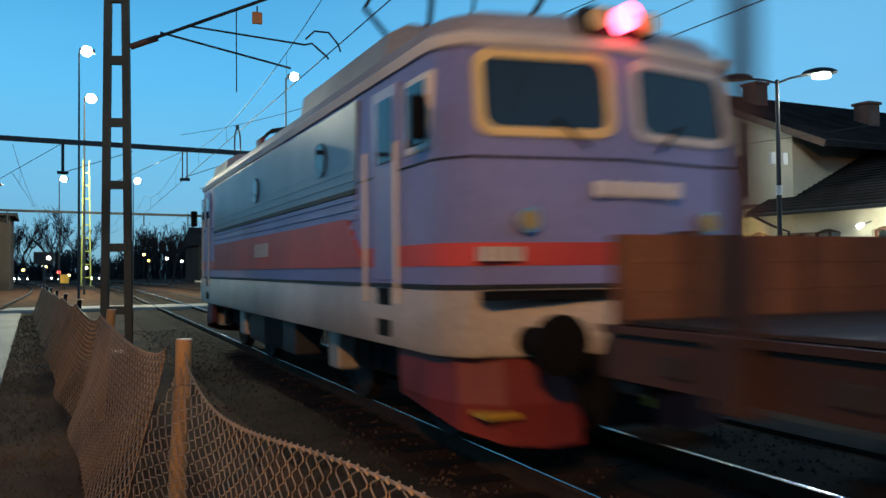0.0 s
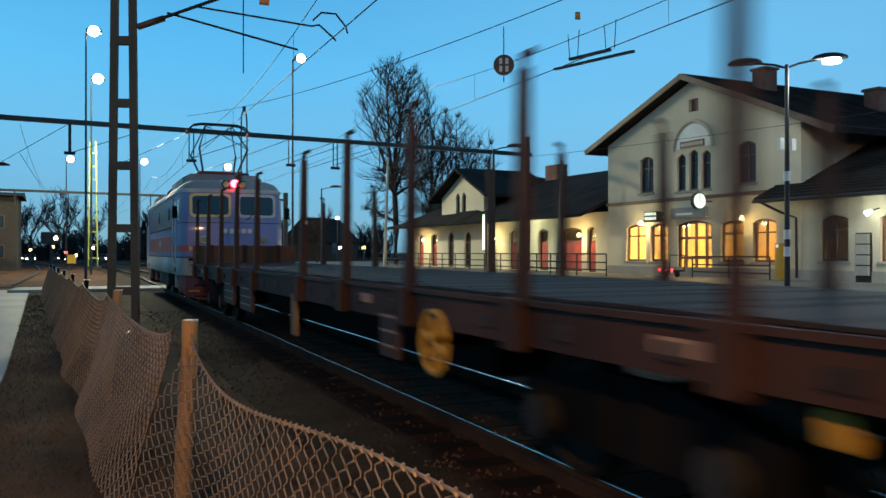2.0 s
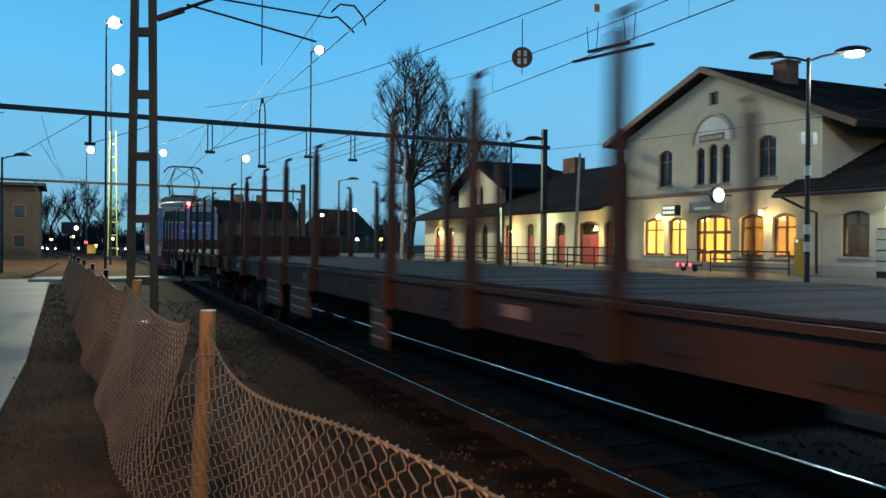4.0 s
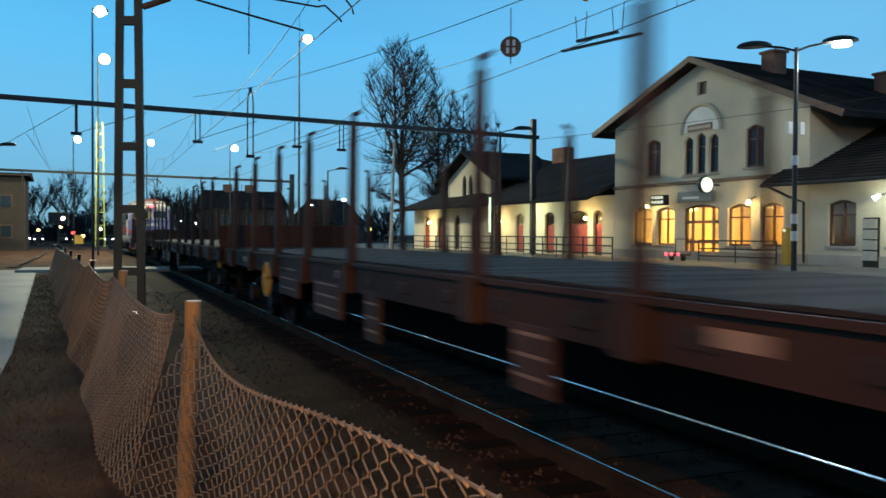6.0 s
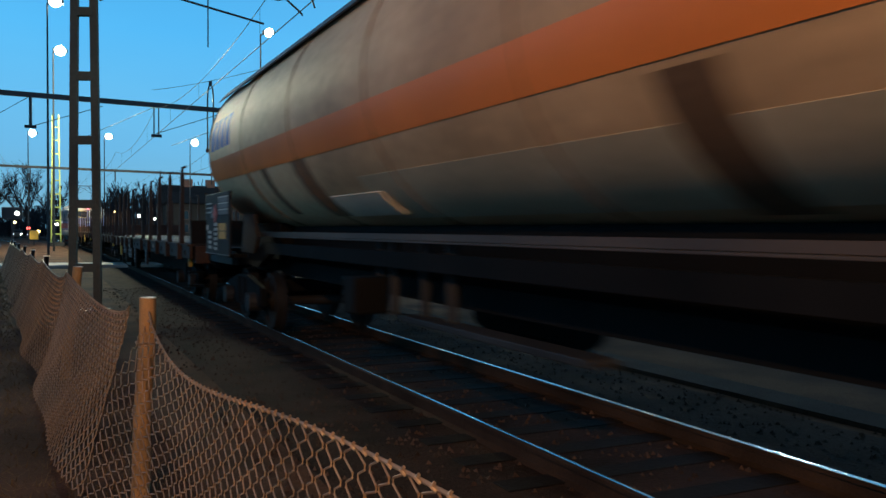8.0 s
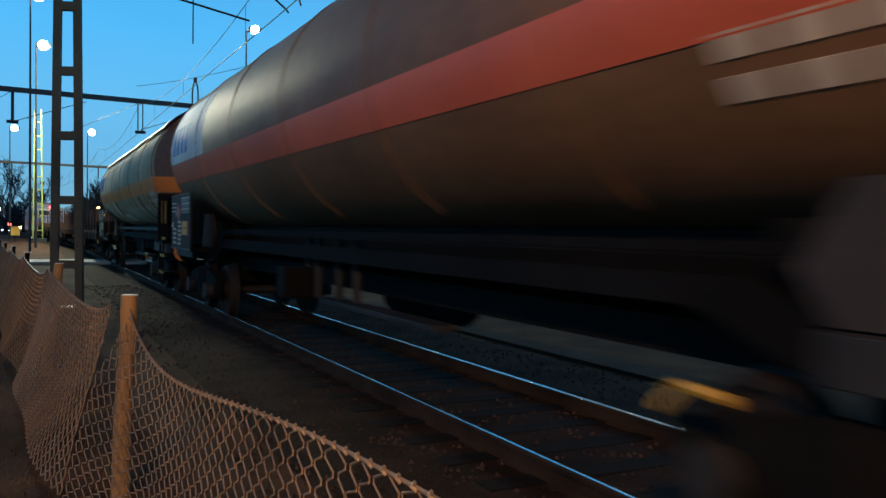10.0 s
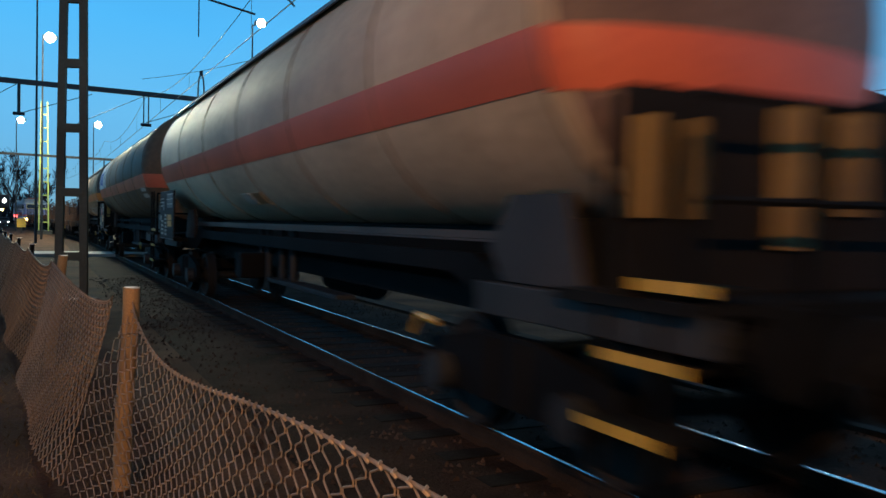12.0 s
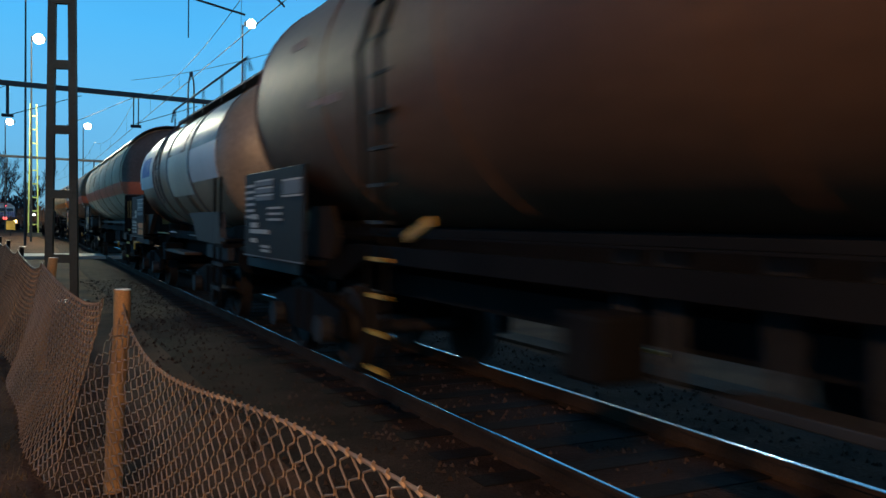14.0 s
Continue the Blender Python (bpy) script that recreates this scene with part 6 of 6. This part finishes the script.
def tank_wagon(length, tank0, tank1, R, zc, body, band, label, style, board=2.1, name="tank_wagon"):
    """length over headstocks; the barrel runs from tank0 to tank1 along y."""
    t = thing(name, Matrix.Identity(4), label, "tank wagon", "tank wagons")
    h = length / 2
    seg = 56
    dome = 0.5
    prof = []
    for k in range(13):
        a = math.pi / 2 * (k / 12)
        prof.append((tank0 + dome * (1 - math.sin(a)), max(0.03, R * math.sqrt(max(0.0, 1 - math.sin(a) ** 2)))))
    prof = list(reversed(prof))
    prof.sort()
    prof += [(tank1 - (y - tank0), r) for y, r in reversed(prof)]
    bm = loft(B(), [[(r * math.cos(2 * math.pi * k / seg), y, zc + r * math.sin(2 * math.pi * k / seg)) for k in range(seg)] for y, r in prof])
    barrel = part("barrel", bm, body, t, "long round tank barrel with dished ends", smooth=True)
    ya, yb = tank0 + dome, tank1 - dome
    n = max(3, int((yb - ya) / 2.4))
    for i in range(n + 1):
        y = ya + (yb - ya) * i / n
        loop = [((R + 0.004) * math.cos(a), y, zc + (R + 0.004) * math.sin(a)) for a in np.linspace(0, 2 * math.pi, 49)]
        part("weld_seam", tubes([loop], 0.011, 4), M_TANKD if style != "brown" else body, barrel)
    if band:
        for s in (1, -1):
            b = B()
            arc_band(b, R, zc, tank0 + 0.42, tank1 - 0.42, 90 - s * 114, 90 - s * 99.5, R - 0.01, R + 0.006, 8)
            part("colour_band", b, band, barrel, "coloured stripe round the tank", smooth=True)
        for ye, sg_ in ((tank0, -1), (tank1, 1)):
            b = B()
            rr = []
            for i in range(41):
                outer, inner = [], []
                for q in range(5):
                    dz = -0.61 + 0.36 * q / 4
                    xm = math.sqrt(R * R - dz * dz)
                    x = xm * math.cos(math.pi * i / 40)
                    d = dome * (1 - math.sqrt(max(0.0, 1 - (x * x + dz * dz) / (R * R))))
                    k = 1.006
                    outer.append((x * k, ye - sg_ * d + sg_ * 0.012, zc + dz))
                    inner.append((x * 0.99, ye - sg_ * d - sg_ * 0.02, zc + dz))
                rr.append(outer + inner[::-1])
            loft(b, rr)
            part("end_band", b, band, barrel, "coloured stripe across the dished end", smooth=True)
    if style in ("gas", "gas_dark"):
        b = arc_band(B(), R, zc, tank0 + 0.15, tank1 - 0.15, 38, 142, R + 0.05, R + 0.07, 24)
        part("sunshade", b, M_SHADE, t, "dark curved sunshade over the tank", smooth=True)
    if style == "clad":
        for y in (2.08, -0.07, -2.65):
            b = arc_band(B(), R, zc, y - 0.07, y + 0.07, 0, 360, R - 0.005, R + 0.022, 40)
            part("strap", b, M_SHADE, barrel, "dark steel strap")
        for y0, y1, a0, a1, m in ((2.23, yb + 0.15, -15, 30, M_WHITE), (-2.55, -0.17, -28.5, 9.5, M_PANEL), (ya + 0.05, -2.75, -18.5, 8.8, M_PINKW)):
            for s in (0, 1):
                lo, hi = (a0, a1) if s == 0 else (180 - a1, 180 - a0)
                pn = part("white_panel", arc_band(B(), R, zc, y0, y1, lo, hi, R - 0.005, R + 0.014, 22), m, barrel, "white painted panel", smooth=True)
                if m is M_WHITE:
                    for k in range(4):
                        part("lettering", arc_band(B(), R, zc, y0 + 0.45 + k * 0.36, y0 + 0.71 + k * 0.36, lo + 11, hi - 13, R + 0.008, R + 0.019, 5), M_LBLUE, pn)
        for sx in (-1, 1):
            ld = part("barrel_ladder", tubes([[((R + 0.1) * math.cos(a) * sx, y, zc + (R + 0.1) * math.sin(a)) for a in np.linspace(-0.55, 1.1, 12)] for y in (0.5, 0.95)], 0.02, 5), M_SHADE, t, "dark ladder curving up the barrel")
            for a in np.linspace(-0.5, 1.05, 7):
                c, d = (R + 0.1) * math.cos(a) * sx, zc + (R + 0.1) * math.sin(a)
                part("rung", rod(B(), (c, 0.5, d), (c, 0.95, d), 0.018, 5), M_SHADE, ld)
        for sx in (-1, 1):
            for y0, y1, z, m, lab in ((0.1, 1.75, 1.33, M_YELLOW, "yellow side handrail"), (-0.85, -0.15, 1.37, M_WHITE, "white side handrail"), (-4.2, -2.4, 1.34, M_HOSE, "grey side handrail")):
                part("side_handrail", rod(B(), (sx * 1.2, y0, z), (sx * 1.2, y1, z), 0.012, 8), m, t, lab)
            part("side_shelf", box(B(), min(sx * 0.9, sx * 1.22), -2.0, 0.94, max(sx * 0.9, sx * 1.22), 0.4, 0.99, 0.01), M_BRAIL, t, "brown side shelf under the barrel")
            part("end_step", box(B(), min(sx * 1.0, sx * 1.3), 5.15, 0.98, max(sx * 1.0, sx * 1.3), 5.75, 1.03, 0.01), M_YELLOW, t, "yellow end step")
            part("step_hanger", box(B(), min(sx * 1.26, sx * 1.3), 5.6, 0.8, max(sx * 1.26, sx * 1.3), 5.72, 0.98), M_YELLOW, t, "yellow step hanger")
            for y in np.linspace(-1.9, 1.0, 3):
                part("grime_streak", arc_band(B(), R, zc, y, y + 0.35, *((-50, 12) if sx > 0 else (168, 230)), R - 0.005, R + 0.003, 10), M_STREAK, barrel, "brown grime streak", smooth=True)
        part("walkway", box(B(), -0.45, ya + 0.5, zc + R + 0.12, 0.45, yb - 0.5, zc + R + 0.16), M_DARK, t, "dark roof walkway grating")
        part("walkway_rail", tubes([[(x, ya + 0.5, zc + R + 0.16), (x, ya + 0.8, zc + R + 0.42), (x, yb - 0.8, zc + R + 0.42), (x, yb - 0.5, zc + R + 0.16)] for x in (-0.6, 0.6)], 0.022, 6), M_DARK, t)
        for y in np.linspace(ya + 1, yb - 1, 5):
            for x in (-0.6, 0.6):
                part("rail_post", tubes([[(x, y, zc + R * 0.93), (x, y, zc + R + 0.42)]], 0.018, 5), M_DARK, t)
    if style != "clad":
        for sx in (-1, 1):
            # narrow rail under the barrel
            X = sx * 0.80
            m_rail = M_BRAIL if style in ("gas", "gas_dark") else M_BLACK
            sk = part("barrel_rail", box(B(), min(X, X + sx * 0.02), ya + 1.3, 1.50, max(X, X + sx * 0.02), yb - 1.3, 1.565, 0.004), m_rail, t, "narrow plate along the barrel's lower edge")
            part("rail_flange", box(B(), min(X, X + sx * 0.05), ya + 1.3, 1.478, max(X, X + sx * 0.05), yb - 1.3, 1.498, 0.003), m_rail, sk)

            def side(a0, a1):
                return (a0, a1) if sx > 0 else (180 - a1, 180 - a0)
            if style == "gas":
                for y0, y1 in ((-3.7, 1.1), (-5.7, -4.15), (-7.4, -6.15)):
                    part("clean_patch", arc_band(B(), R, zc, y0, y1, *side(-66, -38), R - 0.005, R + 0.004, 6), M_PALE, barrel, "cleaned pale stretch low on the barrel", smooth=True)
                part("tank_plate", arc_band(B(), R, zc, 0.75, 2.35, *side(-61, -46), R + 0.012, R + 0.03, 5), M_PANEL, barrel, "pale plate low on the barrel")
                for y0, y1, a0, a1 in ((-4.15, -3.7, -70, -26), (-6.12, -5.75, -66, -9), (2.5, 3.1, -62, -24), (4.4, 4.7, -58, -24), (5.4, 5.6, -58, -24)):
                    part("grime_streak", arc_band(B(), R, zc, y0, y1, *side(a0, a1), R - 0.005, R + 0.003, 6), M_STREAK, barrel, "brown grime streak", smooth=True)
            if style == "gas_dark":
                for y0, m in ((0.95, M_LABEL), (0.32, M_BRAIL2)):
                    part("tank_plate", arc_band(B(), R, zc, y0, y0 + 0.55, *side(-52, -43), R - 0.005, R + 0.012, 4), m, barrel, "small plate low on the barrel")
            # pipes and valves hanging under the middle
            for k, yv in enumerate((1.47, 1.07, 0.29, -0.3)):
                part("drain_pipe", rod(B(), (sx * 0.7, yv, 0.72), (sx * 0.7, yv, 1.5), 0.05, 8), M_DARK, t, "short drain pipe under the barrel")
            part("pipe_tray", box(B(), min(sx * 0.6, sx * 0.85), -2.6, 0.7, max(sx * 0.6, sx * 0.85), 0.6, 0.76, 0.01), M_DARK, t)
    if style == "gas_white":
        for s in (0, 1):
            lo, hi = (-9, 36) if s == 0 else (144, 189)
            part("white_panel", arc_band(B(), R, zc, yb - 3.2, yb + 0.12, lo, hi, R - 0.005, R + 0.004, 14), M_WHITE, barrel, "white lettering panel", smooth=True)
    if style in ("gas", "gas_white"):
        for s in (0, 1):
            for k in range(4):
                lo, hi = (-3, 18) if s == 0 else (162, 183)
                part("lettering", arc_band(B(), R, zc, yb - 0.1 - (k + 1) * 0.42, yb - 0.1 - k * 0.42 - 0.14, lo, hi, R - 0.005, R + 0.006, 5), M_LBLUE, barrel, "blue lettering shape")
            for k in range(3):
                for j in range(2):
                    lo, hi = (-36 + j * 8, -31 + j * 8) if s == 0 else (211 - j * 8, 216 - j * 8)
                    part("data_line", arc_band(B(), R, zc, ya + 0.5 + k * 0.36, ya + 0.5 + k * 0.36 + 0.26, lo, hi, R - 0.005, R + 0.006, 3), M_LABEL, barrel, "pale data lettering patch")
    # underframe
    for sx in (-1, 1):
        X = sx * 1.16
        sill = B()
        pts = [(-h, 1.0), (-h, 1.22), (tank0 + 1.7, 1.22), (tank0 + 2.2, 1.385), (tank1 - 2.2, 1.385), (tank1 - 1.7, 1.22), (h, 1.22), (h, 1.0), (tank1 - 1.9, 0.98), (tank1 - 2.6, 1.22), (tank0 + 2.6, 1.22), (tank0 + 1.9, 0.98)]
        tri = [sx * 0.80 - 0.06, sx * 0.80 + 0.06]
        loft(sill, [[(xx, a, b) for a, b in pts] for xx in tri])
        for ya_, yb_ in ((-h, tank0 + 1.5), (tank1 - 1.5, h)):
            part("end_beam", box(B(), X - 0.05, ya_, 1.0, X + 0.05, yb_, 1.22, 0.01), M_DARK, t)
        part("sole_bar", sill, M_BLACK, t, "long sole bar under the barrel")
        for ye, sg_ in ((tank0, 1), (tank1, -1)):
            sd = B()
            loft(sd, [[(xx, ye + sg_ * a, b) for a, b in (((0.7, 1.2), (1.7, 1.2), (1.9, 1.45), (1.6, zc - R * 0.82), (0.9, zc - R * 0.82)) if style != "clad" else ((0.05, 1.24), (2.0, 1.27), (2.75, zc - R * 0.76), (0.25, zc - R * 0.76)))] for xx in ((X - 0.12, X - 0.02) if style == "clad" else (sx * 0.82, sx * 0.88))])
            part("saddle", sd, M_SADDLE, t, "saddle plate holding the barrel")
        # data board near the leading end
        y1 = h - 0.62
        pnl = part("data_board", box(B(), min(X + sx * 0.2, X + sx * 0.24), y1 - board, 1.18, max(X + sx * 0.2, X + sx * 0.24), y1, 2.22, 0.01), M_PLATE, t, "black data board with pale plates")
        xf = X + sx * 0.241
        for y in (y1 - board + 0.25, y1 - 0.25):
            part("board_bracket", box(B(), min(X - sx * 0.1, X + sx * 0.198), y - 0.04, 1.14, max(X - sx * 0.1, X + sx * 0.198), y + 0.04, 1.2), M_BLACK, pnl)
        part("board_edge", box(B(), min(xf, xf + sx * 0.012), y1 - board, 1.172, max(xf, xf + sx * 0.012), y1, 1.185), M_HOSE, pnl, "worn grey lower edge")
        for u0, u1, v0, v1, m, nm in BOARDS["brown" if style == "brown" else ("clad" if style == "clad" else "gas")]:
            part(nm, box(B(), min(xf, xf + sx * 0.006), y1 - board * u1, 2.22 - 1.04 * v1, max(xf, xf + sx * 0.006), y1 - board * u0, 2.22 - 1.04 * v0), m, pnl)
        if style in ("gas", "gas_white"):
            yd, zd = y1 - board * 0.42, 2.22 - 1.04 * 0.34
            dm = loft(B(), [[(xx, yd - 0.17, zd), (xx, yd, zd - 0.17), (xx, yd + 0.17, zd), (xx, yd, zd + 0.17)] for xx in (xf, xf + sx * 0.009)])
            part("hazard_diamond", dm, M_RED, pnl, "red hazard diamond")
        # steps and yellow hand grips at the trailing end
        for k, z in enumerate((0.53, 0.92, 1.31)):
            sp_ = part("step", box(B(), min(X - sx * 0.2, X + sx * 0.1), -h - 0.04 + 0.3 - 0.15 * k, z, max(X - sx * 0.2, X + sx * 0.1), -h + 0.72 + 0.2 - 0.15 * k, z + 0.03), M_BLACK, t, "black step with yellow edge")
            part("step_edge", box(B(), min(X + sx * 0.1, X + sx * 0.115), -h - 0.04 + 0.3 - 0.15 * k, z - 0.015, max(X + sx * 0.1, X + sx * 0.115), -h + 0.72 + 0.2 - 0.15 * k, z + 0.045), M_YELLOW if style not in ("clad", "brown") else M_DARK, sp_, "painted step edge")
        part("ladder", tubes([[(X + sx * 0.1, -h + 0.3, 0.3), (X + sx * 0.1, -h + 0.3, 2.3)], [(X + sx * 0.1, -h + 0.75, 0.3), (X + sx * 0.1, -h + 0.75, 2.3)]], 0.022, 6), M_BLACK, t, "black end ladder")
        if style != "clad":
            part("lever", tubes([[(X + sx * 0.1, -h + 3.2, 0.75), (X + sx * 0.14, -h + 3.0, 0.9), (X + sx * 0.14, -h + 2.7, 0.88)]], 0.03, 6), M_YELLOW, t, "yellow change-over lever")
        for y in (1.4,):
            part("valve_box", box(B(), min(X - sx * 0.45, X - sx * 0.05), y - 0.2, 0.7, max(X - sx * 0.45, X - sx * 0.05), y + 0.2, 1.1, 0.03), M_BLACK, t)
    if style == "brown":
        y = 3.67
        for sx in (-1, 1):
            part("yellow_handle", bar(B(), (sx * 1.46, y - 0.6, 1.5), (sx * 1.46, y - 1.0, 1.63), 0.03, 0.07), M_YELLOW, t, "yellow lever beside the ladder")
            lad = part("side_ladder", tubes([[(sx * 1.42, y - 0.2, 0.35), (sx * 1.55, y - 0.2, zc), (sx * 1.2, y - 0.25, zc + R * 0.7)], [(sx * 1.42, y + 0.2, 0.35), (sx * 1.55, y + 0.2, zc), (sx * 1.2, y + 0.25, zc + R * 0.7)]], 0.03, 6), M_BLACK, t, "black side ladder")
            for k in range(12):
                z = 0.4 + k * 0.3
                part("rung", box(B(), min(sx * 1.40, sx * 1.46), y - 0.2, z, max(sx * 1.40, sx * 1.46), y + 0.2, z + 0.03), M_YELLOW if k < 4 else M_DARK, lad)
            for yy, zz in ((y + 1.6, 2.75), (y + 1.2, 2.72), (y + 2.2, 3.4)):
                part("rung", box(B(), min(sx * (R + 0.0), sx * (R + 0.01)) * 0.98, yy - 0.25, zz, max(sx * R, sx * (R + 0.01)) * 0.99, yy + 0.25, zz + 0.08), M_LINE, lad)
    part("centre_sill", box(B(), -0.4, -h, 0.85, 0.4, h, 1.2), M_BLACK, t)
    # added black box: fills the space under the barrel as shade would
    part("underframe", box(B(), -0.4, tank0 + 2.4, 1.05, 0.4, tank1 - 2.4, zc - R * 0.97, 0.03), M_BLACK, t, "black filler box standing for shade under the barrel")
    # black boxes added to darken the recess under each barrel end
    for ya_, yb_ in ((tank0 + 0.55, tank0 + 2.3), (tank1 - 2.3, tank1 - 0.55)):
        part("cradle", box(B(), -0.6, ya_, 1.1, 0.6, yb_, zc - R * 0.93, 0.03), M_BLACK, t, "black box standing for shade under the barrel end")
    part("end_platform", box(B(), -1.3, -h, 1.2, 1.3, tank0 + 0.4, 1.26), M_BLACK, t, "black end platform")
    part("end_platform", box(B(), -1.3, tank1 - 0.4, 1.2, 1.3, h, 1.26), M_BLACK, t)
    if style in ("gas", "gas_white", "gas_dark"):
        rl = [[(x, -h + 0.1, 1.26), (x, -h + 0.1, 2.25)] for x in (-1.2, -0.4, 0.4, 1.2)] + [[(-1.2, -h + 0.1, z), (1.2, -h + 0.1, z)] for z in (1.75, 2.25)]
        for line in rl:
            part("platform_rail", tubes([line], 0.025, 6), M_BLACK, t, "black rail round the end platform")
        if style in ("gas", "gas_dark"):
            cap = [(tank0 + dome * (1 - math.sin(a)) - 0.006, R * math.cos(a) + 0.004) for a in np.linspace(0.25, math.pi / 2 - 0.02, 10)]
            part("end_grime", loft(B(), [[(r * math.cos(2 * math.pi * k / seg), y, zc + r * math.sin(2 * math.pi * k / seg)) for k in range(seg)] for y, r in cap]), M_ENDGRIME, barrel, "dark purple-brown grime on the dished end", smooth=True)
            # near-black sheet below the stripe, across most of the end
            part("end_screen", box(B(), -1.36, tank0 - 0.26, 1.26, 0.85, tank0 - 0.22, zc - 0.66, 0.01), M_NEARBLACK, t, "near-black screen across the tank end")
            part("end_plate", box(B(), -0.45, tank0 - 0.12, zc + 0.15, 0.15, tank0 - 0.08, zc + 0.62), M_HOSE, t, "grey plate on the tank end")
            for x, w, z0, z1 in ((-1.28, 0.13, 1.66, 2.18), (-0.96, 0.14, 1.66, 2.18), (-0.3, 0.24, 1.5, 2.3), (0.2, 0.22, 1.7, 2.3)):
                part("plank_panel", box(B(), x, tank0 - 0.3, z0, x + w, tank0 - 0.262, z1), M_PLANK, t, "yellowish narrow board")
    part("air_tank", rod(B(), (0.3, -1.0, 0.75), (0.3, 0.8, 0.75), 0.22, 14), M_BLACK, t)
    buffers(t, 0.28 - h, -1, M_ORANGE if style == "gas" else None)
    buffers(t, h, 1)
    by = h - 2.1
    if length < 11:
        by = h - 2.0
    for y in (-by, by):
        bogie(t, y)
    return t


STAKES = [9.7, 7.63, 5.62, 3.7, 1.68, -1.55, -3.53, -5.5, -7.55, -9.52]
CONSIST = []
CONSIST.append((locomotive(), 12.82, 4.0))
w1 = flat_wagon(21.45, STAKES, -6.1, "brown bogie flat wagon with tall stakes, brown front board", ((4.5, 1.2, 0.58), (2.6, 1.2, 0.56), (-1.05, 0.28, 0.45), (-4.96, 0.5, 0.6)), (M_BOARD, M_BOARDD))
CONSIST.append((w1, -6.7, 8.3))
w2 = flat_wagon(21.45, STAKES, None, "brown bogie flat wagon with tall steel stakes and dark end boards", ((4.6, 1.2, 0.58), (2.6, 1.2, 0.56), (-1.2, 0.5, 0.52)), (M_BOARDD, M_BOARDD))
CONSIST.append((w2, -29.48, 8.3))
# w3's rear board stands unlit: its shade is put into a near-black colour
w3 = flat_wagon(21.45, STAKES, 6.35, "brown bogie flat wagon with tall stakes, rear board painted shade-black", ((4.85, 1.2, 0.70), (2.7, 1.2, 0.60), (0.95, 0.45, 0.5), (-2.4, 0.5, 0.56)), (M_BOARDD, M_NEARBLACK))
CONSIST.append((w3, -52.2, 8.3))
T1 = tank_wagon(18.12, -8.34, 8.59, 1.41, 3.02, M_TANK, M_ORANGE, "grey gas tank wagon with orange stripe and dark sunshade", "gas", 2.1)
CONSIST.append((T1, -73.26, 6.6))
T2 = tank_wagon(18.3, -8.3, 8.75, 1.45, 3.04, M_TANKD, M_ORED, "dark grimy gas tank wagon with orange-red stripe and white lettering panel", "gas_white", 2.15)
CONSIST.append((T2, -92.75, 6.6))
T3 = tank_wagon(17.8, -8.15, 8.55, 1.43, 3.0, M_TANKW, M_ORED, "white gas tank wagon with orange-red stripe and dark top", "gas_dark", 2.0)
CONSIST.append((T3, -112.15, 6.6))
T4 = tank_wagon(11.6, -5.67, 4.73, 1.27, 2.72, M_TANKS, None, "short steel-clad tank wagon with white panels and straps", "clad", 2.4)
CONSIST.append((T4, -127.95, 3.7))
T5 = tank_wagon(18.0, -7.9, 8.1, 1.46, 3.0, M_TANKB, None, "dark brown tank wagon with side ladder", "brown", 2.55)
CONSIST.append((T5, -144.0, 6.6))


def run(t):
    """Metres gone since the start."""
    return SPEED * t + GAIN * t * t / 2


def on_track(y):
    return Vector((track_x(y), y, RAIL))


def motions():
    """The train runs along the track, slowly gathering speed, its wheels turning."""
    for ob, s, half in CONSIST:
        rows = []
        for k in range(15):
            y = s + run(k)
            a, b = on_track(y - half), on_track(y + half)
            d = b - a
            m = Matrix.Translation((a + b) / 2) @ Matrix.Rotation(math.atan2(-d.x, d.y), 4, "Z")
            rows.append((float(k), m))
        walk(ob, rows)
    for w, y, r in WHEELS:
        rows = []
        for k in range(253):
            t = k / 18
            rows.append((t, pose(0, y, r, -math.degrees(run(t) / r))))
        walk(w, rows)


motions()
